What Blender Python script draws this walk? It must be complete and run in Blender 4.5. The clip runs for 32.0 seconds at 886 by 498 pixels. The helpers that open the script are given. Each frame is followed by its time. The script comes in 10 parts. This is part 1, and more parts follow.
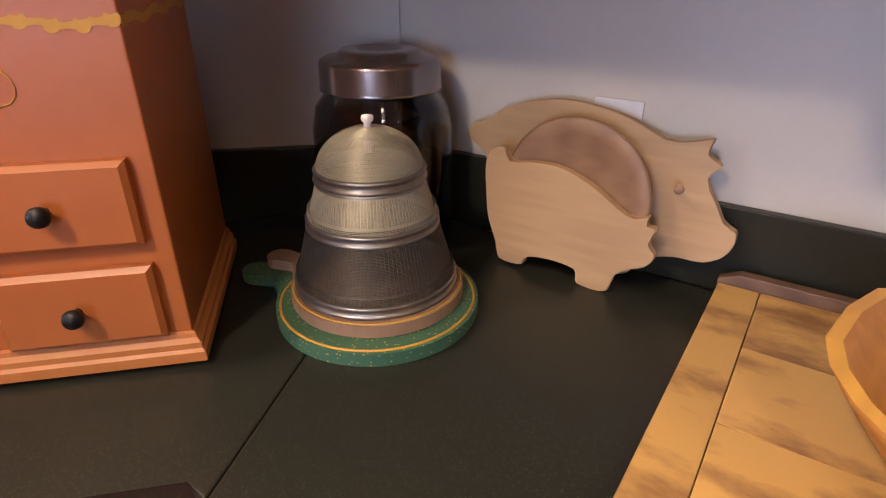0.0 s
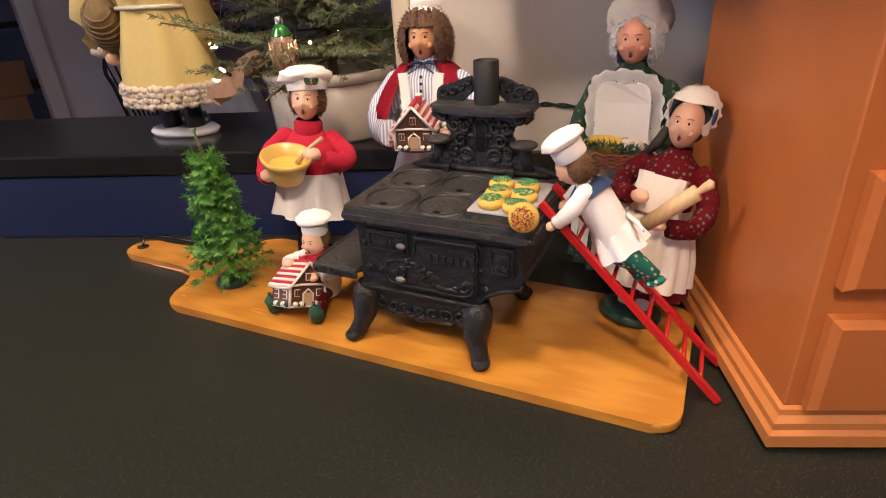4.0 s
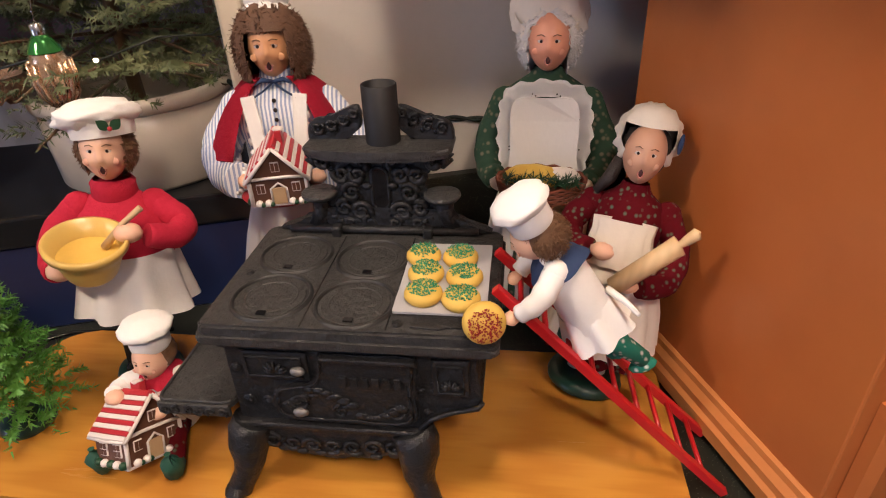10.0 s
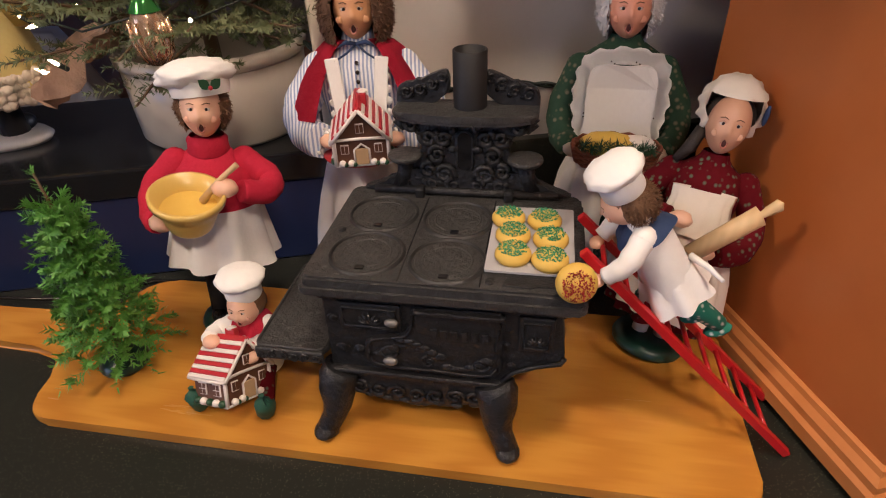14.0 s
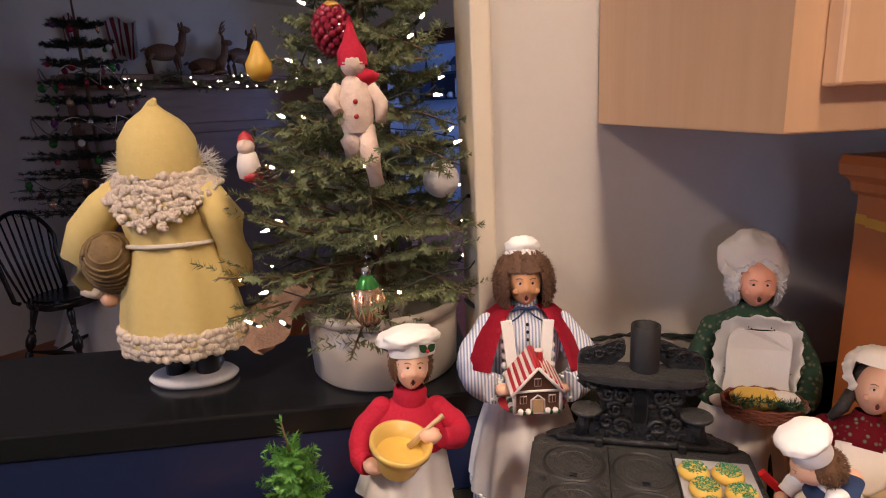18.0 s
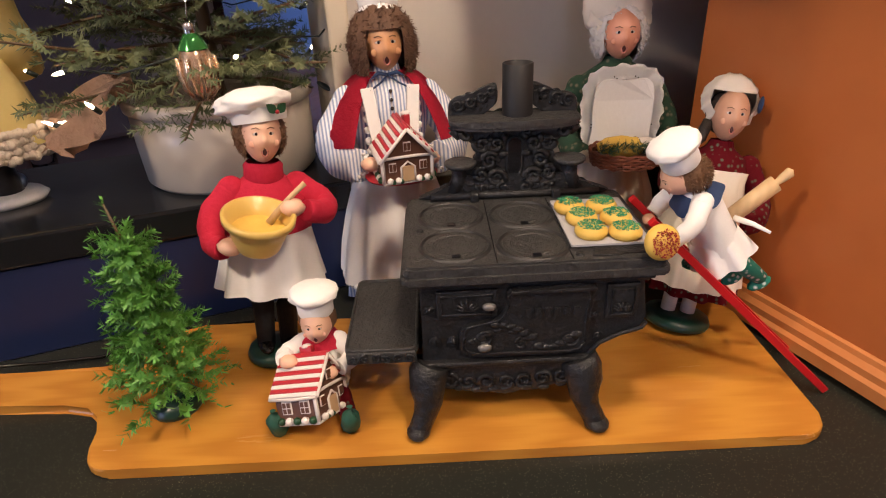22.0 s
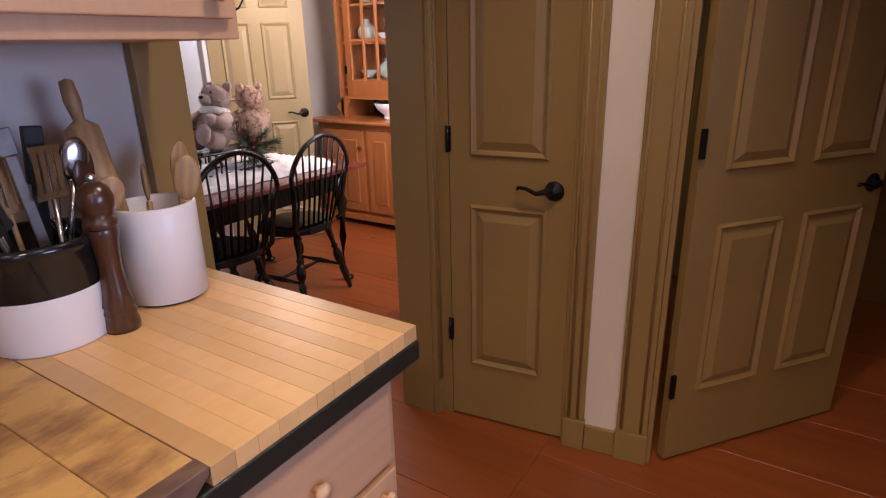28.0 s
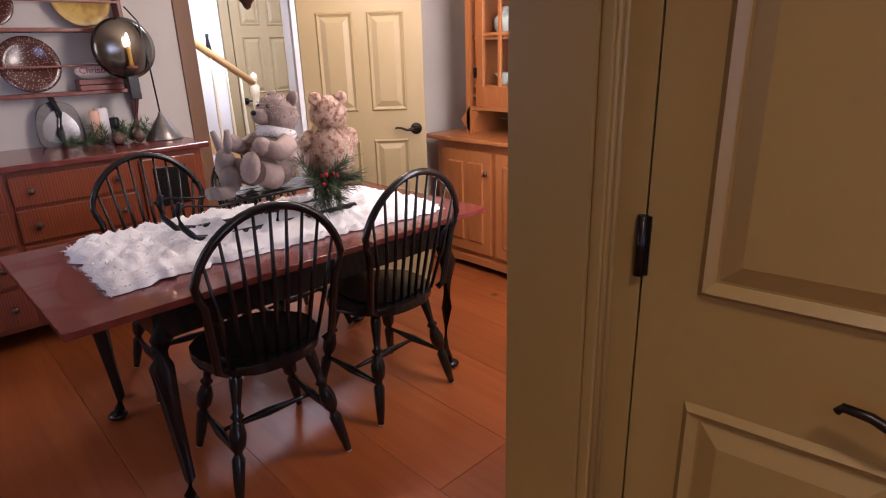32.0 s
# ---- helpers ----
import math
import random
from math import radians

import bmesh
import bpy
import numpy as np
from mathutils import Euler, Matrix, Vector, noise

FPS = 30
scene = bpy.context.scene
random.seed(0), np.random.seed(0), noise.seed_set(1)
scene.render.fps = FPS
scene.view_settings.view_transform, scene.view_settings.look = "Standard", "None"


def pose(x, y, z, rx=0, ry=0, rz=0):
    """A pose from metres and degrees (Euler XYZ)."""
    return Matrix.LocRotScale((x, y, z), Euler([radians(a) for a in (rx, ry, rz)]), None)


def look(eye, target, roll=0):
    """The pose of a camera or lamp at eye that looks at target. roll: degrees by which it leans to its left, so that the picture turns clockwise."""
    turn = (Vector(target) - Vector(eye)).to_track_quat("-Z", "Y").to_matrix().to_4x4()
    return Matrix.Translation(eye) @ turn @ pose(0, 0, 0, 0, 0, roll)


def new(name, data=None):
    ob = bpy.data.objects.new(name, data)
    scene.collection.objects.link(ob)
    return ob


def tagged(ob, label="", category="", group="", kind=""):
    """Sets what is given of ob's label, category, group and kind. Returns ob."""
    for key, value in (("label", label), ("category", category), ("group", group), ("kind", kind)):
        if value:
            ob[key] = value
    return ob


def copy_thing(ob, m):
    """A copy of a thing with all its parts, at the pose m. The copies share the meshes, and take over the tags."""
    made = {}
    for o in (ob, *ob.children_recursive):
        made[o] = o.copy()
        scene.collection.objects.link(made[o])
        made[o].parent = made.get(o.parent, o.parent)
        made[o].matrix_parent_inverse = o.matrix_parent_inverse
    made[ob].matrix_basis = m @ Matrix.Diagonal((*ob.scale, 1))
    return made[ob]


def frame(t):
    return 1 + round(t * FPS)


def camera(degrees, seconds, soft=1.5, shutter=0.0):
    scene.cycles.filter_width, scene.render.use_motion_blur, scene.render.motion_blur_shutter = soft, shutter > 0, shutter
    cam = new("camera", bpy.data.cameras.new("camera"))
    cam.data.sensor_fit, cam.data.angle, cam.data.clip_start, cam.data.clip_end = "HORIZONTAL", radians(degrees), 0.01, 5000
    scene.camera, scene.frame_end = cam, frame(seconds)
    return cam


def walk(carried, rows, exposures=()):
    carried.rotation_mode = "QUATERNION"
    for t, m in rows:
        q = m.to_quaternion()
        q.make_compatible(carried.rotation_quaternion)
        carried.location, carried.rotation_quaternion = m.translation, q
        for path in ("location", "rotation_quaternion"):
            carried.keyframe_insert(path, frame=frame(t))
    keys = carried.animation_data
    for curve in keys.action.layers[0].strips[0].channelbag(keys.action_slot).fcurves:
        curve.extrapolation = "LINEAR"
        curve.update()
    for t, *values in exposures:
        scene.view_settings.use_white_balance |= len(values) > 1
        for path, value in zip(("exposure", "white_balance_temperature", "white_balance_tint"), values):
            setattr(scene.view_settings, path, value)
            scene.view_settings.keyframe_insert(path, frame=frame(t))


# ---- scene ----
cam = camera(74.6, 32.0, soft=1.1)
PATH = [
    (0, (-0.057, 0.029, 1.395), (-1.05, 1.514, 0.495), -0.1),
    (0.5, (-0.074, -0.077, 1.387), (-1.211, 1.319, 0.503), -0.4),
    (1, (-0.179, -0.206, 1.380), (-1.446, 1.064, 0.496), -0.6),
    (1.5, (-0.304, -0.337, 1.396), (-1.641, 0.841, 0.484), -0.9),
    (2, (-0.397, -0.439, 1.399), (-1.754, 0.710, 0.483), -1.4),
    (2.5, (-0.498, -0.444, 1.402), (-1.887, 0.655, 0.474), -2.0),
    (3, (-0.643, -0.452, 1.400), (-2.044, 0.638, 0.478), -2.4),
    (3.5, (-0.756, -0.447, 1.382), (-2.162, 0.648, 0.475), -2.8),
    (5.5, (-1.076, -0.437, 1.339), (-2.106, 0.954, 0.338), -4.1),
    (6, (-1.078, -0.421, 1.352), (-2.071, 0.967, 0.31), -3.9),
    (6.5, (-1.07, -0.402, 1.369), (-2.055, 0.985, 0.316), -3.9),
    (7, (-1.066, -0.391, 1.379), (-2.036, 1.005, 0.324), -3.6),
    (7.5, (-1.068, -0.38, 1.378), (-2.023, 1.033, 0.333), -3.2),
    (8, (-1.073, -0.369, 1.377), (-2.015, 1.056, 0.338), -3.0),
    (8.5, (-1.077, -0.359, 1.382), (-2.009, 1.072, 0.34), -2.9),
    (9, (-1.084, -0.35, 1.378), (-2.008, 1.086, 0.337), -2.8),
    (9.5, (-1.083, -0.34, 1.377), (-1.999, 1.107, 0.343), -2.6),
    (10, (-1.07, -0.323, 1.374), (-1.979, 1.14, 0.358), -2.6),
    (10.5, (-1.069, -0.323, 1.346), (-1.96, 1.154, 0.333), -2.4),
    (11, (-1.074, -0.327, 1.32), (-1.953, 1.165, 0.32), -2.3),
    (11.5, (-1.069, -0.323, 1.313), (-1.929, 1.16, 0.281), -2.3),
    (12, (-1.078, -0.332, 1.319), (-1.922, 1.133, 0.249), -2.3),
    (12.5, (-1.087, -0.34, 1.341), (-1.924, 1.094, 0.226), -2.3),
    (13, (-1.092, -0.35, 1.348), (-1.948, 1.071, 0.23), -2.2),
    (13.5, (-1.101, -0.363, 1.357), (-1.997, 1.031, 0.237), -2.3),
    (15.5, (-1.123, -0.404, 1.476), (-2.213, 0.884, 0.402), -3.5),
    (16, (-1.191, -0.46, 1.471), (-2.326, 0.929, 0.587), -3.0),
    (16.5, (-1.213, -0.505, 1.485), (-2.375, 0.953, 0.76), -2.8),
    (17, (-1.211, -0.521, 1.5), (-2.385, 0.982, 0.897), -2.6),
    (17.5, (-1.205, -0.525, 1.504), (-2.381, 1.012, 0.998), -2.6),
    (18, (-1.193, -0.524, 1.487), (-2.368, 1.021, 1.007), -2.7),
    (18.5, (-1.193, -0.536, 1.459), (-2.355, 1.016, 0.967), -3.0),
    (19, (-1.191, -0.537, 1.437), (-2.273, 1.065, 0.923), -3.1),
    (19.5, (-1.189, -0.52, 1.418), (-2.157, 1.139, 0.862), -3.1),
    (20, (-1.192, -0.502, 1.392), (-2.064, 1.187, 0.77), -3.0),
    (20.5, (-1.199, -0.496, 1.369), (-2.008, 1.191, 0.661), -3.0),
    (21, (-1.211, -0.498, 1.357), (-1.974, 1.168, 0.556), -2.9),
    (21.5, (-1.217, -0.5, 1.348), (-1.948, 1.148, 0.481), -2.8),
    (22, (-1.216, -0.507, 1.349), (-1.925, 1.123, 0.432), -2.8),
    (22.5, (-1.192, -0.515, 1.363), (-1.879, 1.111, 0.422), -2.7),
    (23, (-1.128, -0.53, 1.383), (-1.809, 1.092, 0.433), -2.8),
    (23.5, (-0.989, -0.574, 1.401), (-1.639, 1.079, 0.481), -3.1),
    (24, (-0.878, -0.599, 1.41), (-1.368, 1.141, 0.555), -3.0),
    (24.5, (-0.75, -0.61, 1.42), (-0.924, 1.222, 0.636), -2.5),
    (25, (-0.606, -0.616, 1.431), (-0.422, 1.235, 0.694), -1.5),
    (25.5, (-0.439, -0.601, 1.431), (0.049, 1.204, 0.721), -2.3),
    (26, (-0.264, -0.515, 1.439), (0.562, 1.163, 0.732), -2.1),
    (26.5, (-0.08, -0.414, 1.429), (1.058, 1.082, 0.747), -2.1),
    (28.5, (0.639, -0.246, 1.421), (2.261, 0.717, 0.759), -1.1),
    (29, (0.789, -0.118, 1.428), (2.42, 0.833, 0.768), -1.1),
    (29.5, (0.908, -0.034, 1.412), (2.552, 0.899, 0.757), -1.0),
    (30, (1.079, 0.023, 1.419), (2.715, 0.97, 0.766), -0.6),
    (30.5, (1.208, 0.081, 1.396), (2.744, 1.184, 0.746), -1.0),
    (31, (1.306, 0.184, 1.383), (2.755, 1.403, 0.738), -1.3),
    (31.5, (1.368, 0.308, 1.375), (2.752, 1.601, 0.732), -1.5),
    (32, (1.439, 0.375, 1.388), (2.733, 1.756, 0.741), -1.8),
]
walk(cam, [(t, look(eye, target, roll)) for t, eye, target, roll in PATH], [
    (0, 0.33, 6500, 20), (1.0, 0.15, 6400, 20), (2.5, 0.02, 6300, 20), (6, -0.1, 6150, 20), (7.5, -0.23, 6150, 20), (9.5, -0.28, 6150, 20), (10.2, -0.34, 6100, 20), (11.5, -0.68, 6100, 20), (13.5, -0.65, 6100, 20),
    (15.5, -0.05, 6300, 24), (16.5, -0.12, 6300, 24), (18, -0.38, 6300, 24), (20, -0.3, 6300, 22), (22, -0.24, 6300, 20), (24, -0.26, 6300, 20), (25.5, -0.32, 6300, 24), (26.5, -0.2, 6100, 27),
    (28.5, -0.32, 5800, 26), (29.5, -0.23, 5750, 25), (32, -0.1, 5750, 25)])

# ---- world and lights ----
world = bpy.data.worlds.new("sky")
scene.world = world
world.use_nodes = True
_sky = world.node_tree.nodes.new("ShaderNodeTexSky")
_sky.sky_type, _sky.sun_disc = "NISHITA", False
_sky.sun_elevation, _sky.sun_rotation = radians(35), radians(200)
world.node_tree.links.new(_sky.outputs[0], world.node_tree.nodes["Background"].inputs[0])
world.node_tree.nodes["Background"].inputs[1].default_value = 0.12


def lamp(name, kind, m, energy, colour, size=0.1, size_y=None, spot=None, spread=180):
    d = bpy.data.lights.new(name, kind)
    d.energy, d.color = energy, colour
    if kind == "AREA":
        d.shape, d.size, d.size_y = "RECTANGLE", size, size_y or size
        d.spread = radians(spread)
    else:
        d.shadow_soft_size = size
    if spot:
        d.spot_size, d.spot_blend = radians(spot), 0.6
    ob = new(name, d)
    ob.matrix_world = m
    return ob


WARM, DAY = (1.0, 0.80, 0.56), (0.56, 0.70, 1.0)
CANS = [(-1.16, -0.16, 54, 140), (-0.45, -0.80, 88, 140), (0.62, -0.75, 50, 130), (1.42, -0.05, 52, 125), (-1.95, -1.15, 84, 150)]
for cx, cy, watts, cone in CANS:
    lamp("can_bulb", "SPOT", look((cx, cy, 2.40), (cx, cy, 0)), watts, WARM, 0.09, spot=cone)
# unseen area lamps: kitchen behind the walker, living room, hall and dining room
lamp("kitchen_unseen_daylight", "AREA", look((-3.0, -3.38, 1.5), (-0.2, 0.6, 1.1)), 46, DAY, 1.7, 1.05)
# narrowed beam, added only to brighten the straight kitchen wall
lamp("kitchen_unseen_daylight", "AREA", look((0.9, -3.38, 1.5), (0.5, 0.96, 1.4)), 9.5, DAY, 1.4, 1.05, spread=62)
# saturated blue light added for the far room; its source is unseen
lamp("living_unseen_daylight", "AREA", look((-3.2, 5.2, 1.5), (-6.0, 6.2, 1.2)), 110, (0.22, 0.42, 1.0), 1.0, 1.2)
# overhead panel added to brighten the hall, which has no window
lamp("hall_overhead_fill", "AREA", look((3.75, 4.9, 2.40), (3.75, 5.4, 0.6)), 95, (0.90, 0.94, 1.0), 1.0, 0.8)
lamp("dining_unseen_light", "AREA", look((-0.1, 3.5, 1.55), (4.0, 3.0, 1.15)), 8, (0.9, 0.93, 1.0), 1.3, 1.2, spread=110)
# fill added to lift the dim living room, nothing like it in view
lamp("living_unseen_daylight", "AREA", look((-2.3, 3.53, 1.5), (-4.6, 1.2, 1.1)), 22, (0.85, 0.90, 1.0), 1.1, 1.2)
# light from the hidden right side; its wall and window frame are added
lamp("dining_unseen_light", "AREA", look((3.42, 1.32, 1.5), (4.1, 2.9, 1.0)), 52, (1.0, 0.90, 0.78), 0.75, 1.2)
# point fill added away from the chandelier, no bulb hangs here
lamp("dining_fill", "POINT", pose(3.05, 2.55, 1.85), 34, (1.0, 0.82, 0.6), 0.12)

# ---- materials ----


def mat(name, colour, rough=0.5, metal=0.0, kind="plain", scale=8.0, amount=0.25, colour2=None, bump=0.1, stretch=(1, 1, 1), spec=0.5, coat=0.0, emit=0.0, alpha=1.0, trans=0.0, vary=0.0, dot=0.1, knots=0.0):
    m = bpy.data.materials.new(name)
    m.use_nodes = True
    nt = m.node_tree
    b = nt.nodes["Principled BSDF"]

    def node(kind_name, **values):
        n = nt.nodes.new(kind_name)
        for key, value in values.items():
            n.inputs[key].default_value = value
        return n

    def link(a, c):
        nt.links.new(a, c)

    b.inputs["Roughness"].default_value = rough
    b.inputs["Metallic"].default_value = metal
    b.inputs["Specular IOR Level"].default_value = spec
    b.inputs["Coat Weight"].default_value = coat
    b.inputs["Transmission Weight"].default_value = trans
    c1 = (*colour, 1)
    c2 = (*(colour2 or tuple(v * (1 - amount) for v in colour)), 1)
    co = nt.nodes.new("ShaderNodeTexCoord")
    mp = node("ShaderNodeMapping", Scale=tuple(scale * s for s in stretch))
    link(co.outputs["Object"], mp.inputs[0])
    ramp = nt.nodes.new("ShaderNodeMix")
    ramp.data_type = "RGBA"
    ramp.inputs[6].default_value, ramp.inputs[7].default_value = c1, c2
    info = nt.nodes.new("ShaderNodeObjectInfo")
    if vary:
        shift = node("ShaderNodeVectorMath")
        shift.operation = "ADD"
        comb = nt.nodes.new("ShaderNodeCombineXYZ")
        mul = node("ShaderNodeMath")
        mul.operation = "MULTIPLY"
        mul.inputs[1].default_value = 37.0
        link(info.outputs["Random"], mul.inputs[0])
        for k in range(3):
            link(mul.outputs[0], comb.inputs[k])
        link(mp.outputs[0], shift.inputs[0])
        link(comb.outputs[0], shift.inputs[1])
        vec = shift.outputs[0]
    else:
        vec = mp.outputs[0]
    nz = node("ShaderNodeTexNoise", Scale=1.0, Detail=6.0, Roughness=0.6)
    link(vec, nz.inputs["Vector"])
    fac = nz.outputs["Fac"]
    high = fac
    if kind == "wood":
        wv = node("ShaderNodeTexWave", Scale=1.3, Distortion=5.0, Detail=3.0)
        wv.inputs["Detail Scale"].default_value = 1.2
        link(vec, wv.inputs["Vector"])
        mx = nt.nodes.new("ShaderNodeMix")
        mx.inputs[0].default_value = 0.45
        link(wv.outputs["Fac"], mx.inputs[2])
        link(nz.outputs["Fac"], mx.inputs[3])
        fac = mx.outputs[0]
    elif kind == "speckle":
        vo = node("ShaderNodeTexVoronoi", Scale=1.0)
        link(vec, vo.inputs["Vector"])
        cr = nt.nodes.new("ShaderNodeValToRGB")
        cr.color_ramp.elements[0].position, cr.color_ramp.elements[1].position = dot * 0.6, dot * 1.6
        cr.color_ramp.elements[0].color, cr.color_ramp.elements[1].color = (1, 1, 1, 1), (0, 0, 0, 1)
        link(vo.outputs["Distance"], cr.inputs[0])
        fac = cr.outputs[0]
    elif kind in ("stripe", "check"):
        sep = nt.nodes.new("ShaderNodeTexWave")
        sep.inputs["Scale"].default_value = 1.0
        link(vec, sep.inputs["Vector"])
        cr = nt.nodes.new("ShaderNodeValToRGB")
        cr.color_ramp.elements[0].position, cr.color_ramp.elements[1].position = 0.45, 0.6
        link(sep.outputs["Fac"], cr.inputs[0])
        fac = cr.outputs[0]
    elif kind == "blotch":
        cr = nt.nodes.new("ShaderNodeValToRGB")
        cr.color_ramp.elements[0].position, cr.color_ramp.elements[1].position = 0.48, 0.62
        link(nz.outputs["Fac"], cr.inputs[0])
        fac = cr.outputs[0]
    link(fac, ramp.inputs[0])
    out = ramp.outputs[2]
    if knots:
        km = node("ShaderNodeMapping", Scale=(knots, knots * 18, knots))
        link(vec, km.inputs[0])
        kv = node("ShaderNodeTexVoronoi", Scale=1.0)
        link(km.outputs[0], kv.inputs["Vector"])
        kr = nt.nodes.new("ShaderNodeValToRGB")
        kr.color_ramp.elements[0].position, kr.color_ramp.elements[1].position = 0.03, 0.075
        kr.color_ramp.elements[0].color, kr.color_ramp.elements[1].color = (0.9, 0.9, 0.9, 1), (0, 0, 0, 1)
        link(kv.outputs["Distance"], kr.inputs[0])
        kmix = nt.nodes.new("ShaderNodeMix")
        kmix.data_type = "RGBA"
        link(kr.outputs[0], kmix.inputs[0])
        link(out, kmix.inputs[6])
        kmix.inputs[7].default_value = (0.045, 0.014, 0.007, 1)
        out = kmix.outputs[2]
    # slow drift of tone over the whole surface
    big = node("ShaderNodeTexNoise", Scale=2.3, Detail=2.0)
    link(co.outputs["Object"], big.inputs["Vector"])
    hsv = node("ShaderNodeHueSaturation")
    mr = node("ShaderNodeMapRange")
    mr.inputs[3].default_value, mr.inputs[4].default_value = 0.86, 1.14
    link(big.outputs["Fac"], mr.inputs[0])
    if vary:
        mr2 = node("ShaderNodeMapRange")
        mr2.inputs[3].default_value, mr2.inputs[4].default_value = 1 - vary, 1 + vary
        link(info.outputs["Random"], mr2.inputs[0])
        mm = nt.nodes.new("ShaderNodeMath")
        mm.operation = "MULTIPLY"
        link(mr.outputs[0], mm.inputs[0])
        link(mr2.outputs[0], mm.inputs[1])
        link(mm.outputs[0], hsv.inputs["Value"])
    else:
        link(mr.outputs[0], hsv.inputs["Value"])
    link(out, hsv.inputs["Color"])
    link(hsv.outputs[0], b.inputs["Base Color"])
    rr = node("ShaderNodeMapRange")
    rr.inputs[3].default_value, rr.inputs[4].default_value = max(0.02, rough * 0.85), min(1.0, rough * 1.15)
    link(high, rr.inputs[0])
    link(rr.outputs[0], b.inputs["Roughness"])
    if bump:
        bp = node("ShaderNodeBump", Strength=bump, Distance=0.01)
        link(fac, bp.inputs["Height"])
        link(bp.outputs[0], b.inputs["Normal"])
    if emit:
        b.inputs["Emission Color"].default_value = c1
        b.inputs["Emission Strength"].default_value = emit
    return m


M = {}
M["wall"] = mat("wall_paint", (0.60, 0.56, 0.50), 0.75, scale=60, amount=0.06, bump=0.03)
M["ceiling"] = mat("ceiling_paint", (0.78, 0.76, 0.72), 0.9, scale=60, amount=0.05, bump=0.03)
M["counter"] = mat("black_laminate", (0.0165, 0.0182, 0.0148), 0.30, kind="speckle", scale=420, colour2=(0.26, 0.26, 0.18), bump=0.02, spec=0.3, dot=0.12)
M["barpanel"] = mat("navy_bar_panel", (0.011, 0.020, 0.068), 0.4, scale=40, amount=0.2, bump=0.02)
M["bar"] = mat("black_bar_top", (0.010, 0.011, 0.013), 0.22, scale=40, amount=0.2, bump=0.02)
M["maple"] = mat("maple_cabinet", (0.66, 0.43, 0.25), 0.36, scale=9, stretch=(5, 5, 0.35), colour2=(0.54, 0.315, 0.165), bump=0.03, vary=0.06)
M["maple_h"] = mat("maple_cabinet_across", (0.66, 0.43, 0.25), 0.36, scale=9, stretch=(0.35, 5, 5), colour2=(0.54, 0.315, 0.165), bump=0.03, vary=0.06)
M["knob"] = mat("maple_knob", (0.66, 0.42, 0.24), 0.35, kind="wood", scale=20, amount=0.1, bump=0.02)
M["orange"] = mat("orange_paint", (0.47, 0.150, 0.038), 0.40, scale=14, colour2=(0.385, 0.110, 0.025), amount=0.3, bump=0.05)
M["orange_edge"] = mat("orange_worn", (0.54, 0.215, 0.06), 0.45, scale=30, colour2=(0.45, 0.145, 0.033), bump=0.05)
M["gold"] = mat("yellow_stencil", (0.62, 0.36, 0.03), 0.5, scale=60, colour2=(0.5, 0.24, 0.03), bump=0.03)
M["iron"] = mat("cast_iron", (0.013, 0.0135, 0.015), 0.34, metal=0.35, scale=110, colour2=(0.032, 0.033, 0.035), bump=0.45)
M["iron_rim"] = mat("rubbed_iron_rim", (0.050, 0.050, 0.050), 0.38, metal=0.4, scale=70, colour2=(0.018, 0.018, 0.019), bump=0.25)
M["pipe_black"] = mat("matte_pipe_black", (0.012, 0.012, 0.013), 0.6, scale=60, amount=0.3, bump=0.05)
M["worn"] = mat("worn_bare_iron", (0.30, 0.29, 0.28), 0.4, metal=0.5, scale=90, amount=0.4, bump=0.2)
M["iron_plate"] = mat("worn_iron_plate", (0.022, 0.023, 0.024), 0.42, metal=0.3, scale=120, colour2=(0.075, 0.074, 0.072), bump=0.5)
M["board"] = mat("varnished_pine_board", (0.58, 0.275, 0.040), 0.26, kind="wood", scale=9, stretch=(0.25, 3.5, 3), colour2=(0.42, 0.165, 0.022), bump=0.03, coat=0.2)
M["oldwood"] = mat("worn_pastry_board", (0.54, 0.325, 0.105), 0.45, kind="blotch", scale=6, stretch=(0.8, 1.6, 1), colour2=(0.25, 0.125, 0.05), bump=0.05, vary=0.08)
M["oldwood_dark"] = mat("dark_worn_wood", (0.17, 0.10, 0.065), 0.55, kind="wood", scale=10, stretch=(0.4, 3, 3), colour2=(0.09, 0.05, 0.035), bump=0.1, vary=0.1)
M["block"] = mat("butcher_block", (0.66, 0.42, 0.18), 0.35, kind="wood", scale=9, stretch=(0.3, 3, 3), colour2=(0.61, 0.37, 0.15), bump=0.02, vary=0.2)
M["bowlwood"] = mat("dough_bowl_wood", (0.50, 0.225, 0.05), 0.38, kind="wood", scale=9, stretch=(0.5, 3, 3), colour2=(0.36, 0.145, 0.03), bump=0.04)
M["bowlrim"] = mat("dough_bowl_rim", (0.62, 0.33, 0.07), 0.4, kind="wood", scale=9, amount=0.25, bump=0.03)
M["tan"] = mat("tan_cut_wood", (0.50, 0.33, 0.175), 0.55, kind="wood", scale=9, stretch=(0.12, 3, 4), colour2=(0.40, 0.25, 0.13), bump=0.05)
M["tan2"] = mat("brown_cut_wood", (0.32, 0.19, 0.11), 0.5, kind="wood", scale=8, stretch=(0.5, 3, 3), colour2=(0.22, 0.12, 0.07), bump=0.06)
M["taupe"] = mat("taupe_trim_paint", (0.280, 0.180, 0.052), 0.45, scale=40, amount=0.08, bump=0.03)
M["floor"] = mat("pine_floor", (0.38, 0.105, 0.022), 0.36, scale=6, stretch=(4, 0.22, 1), colour2=(0.19, 0.040, 0.009), bump=0.03, vary=0.16, coat=0.06, knots=0.10)
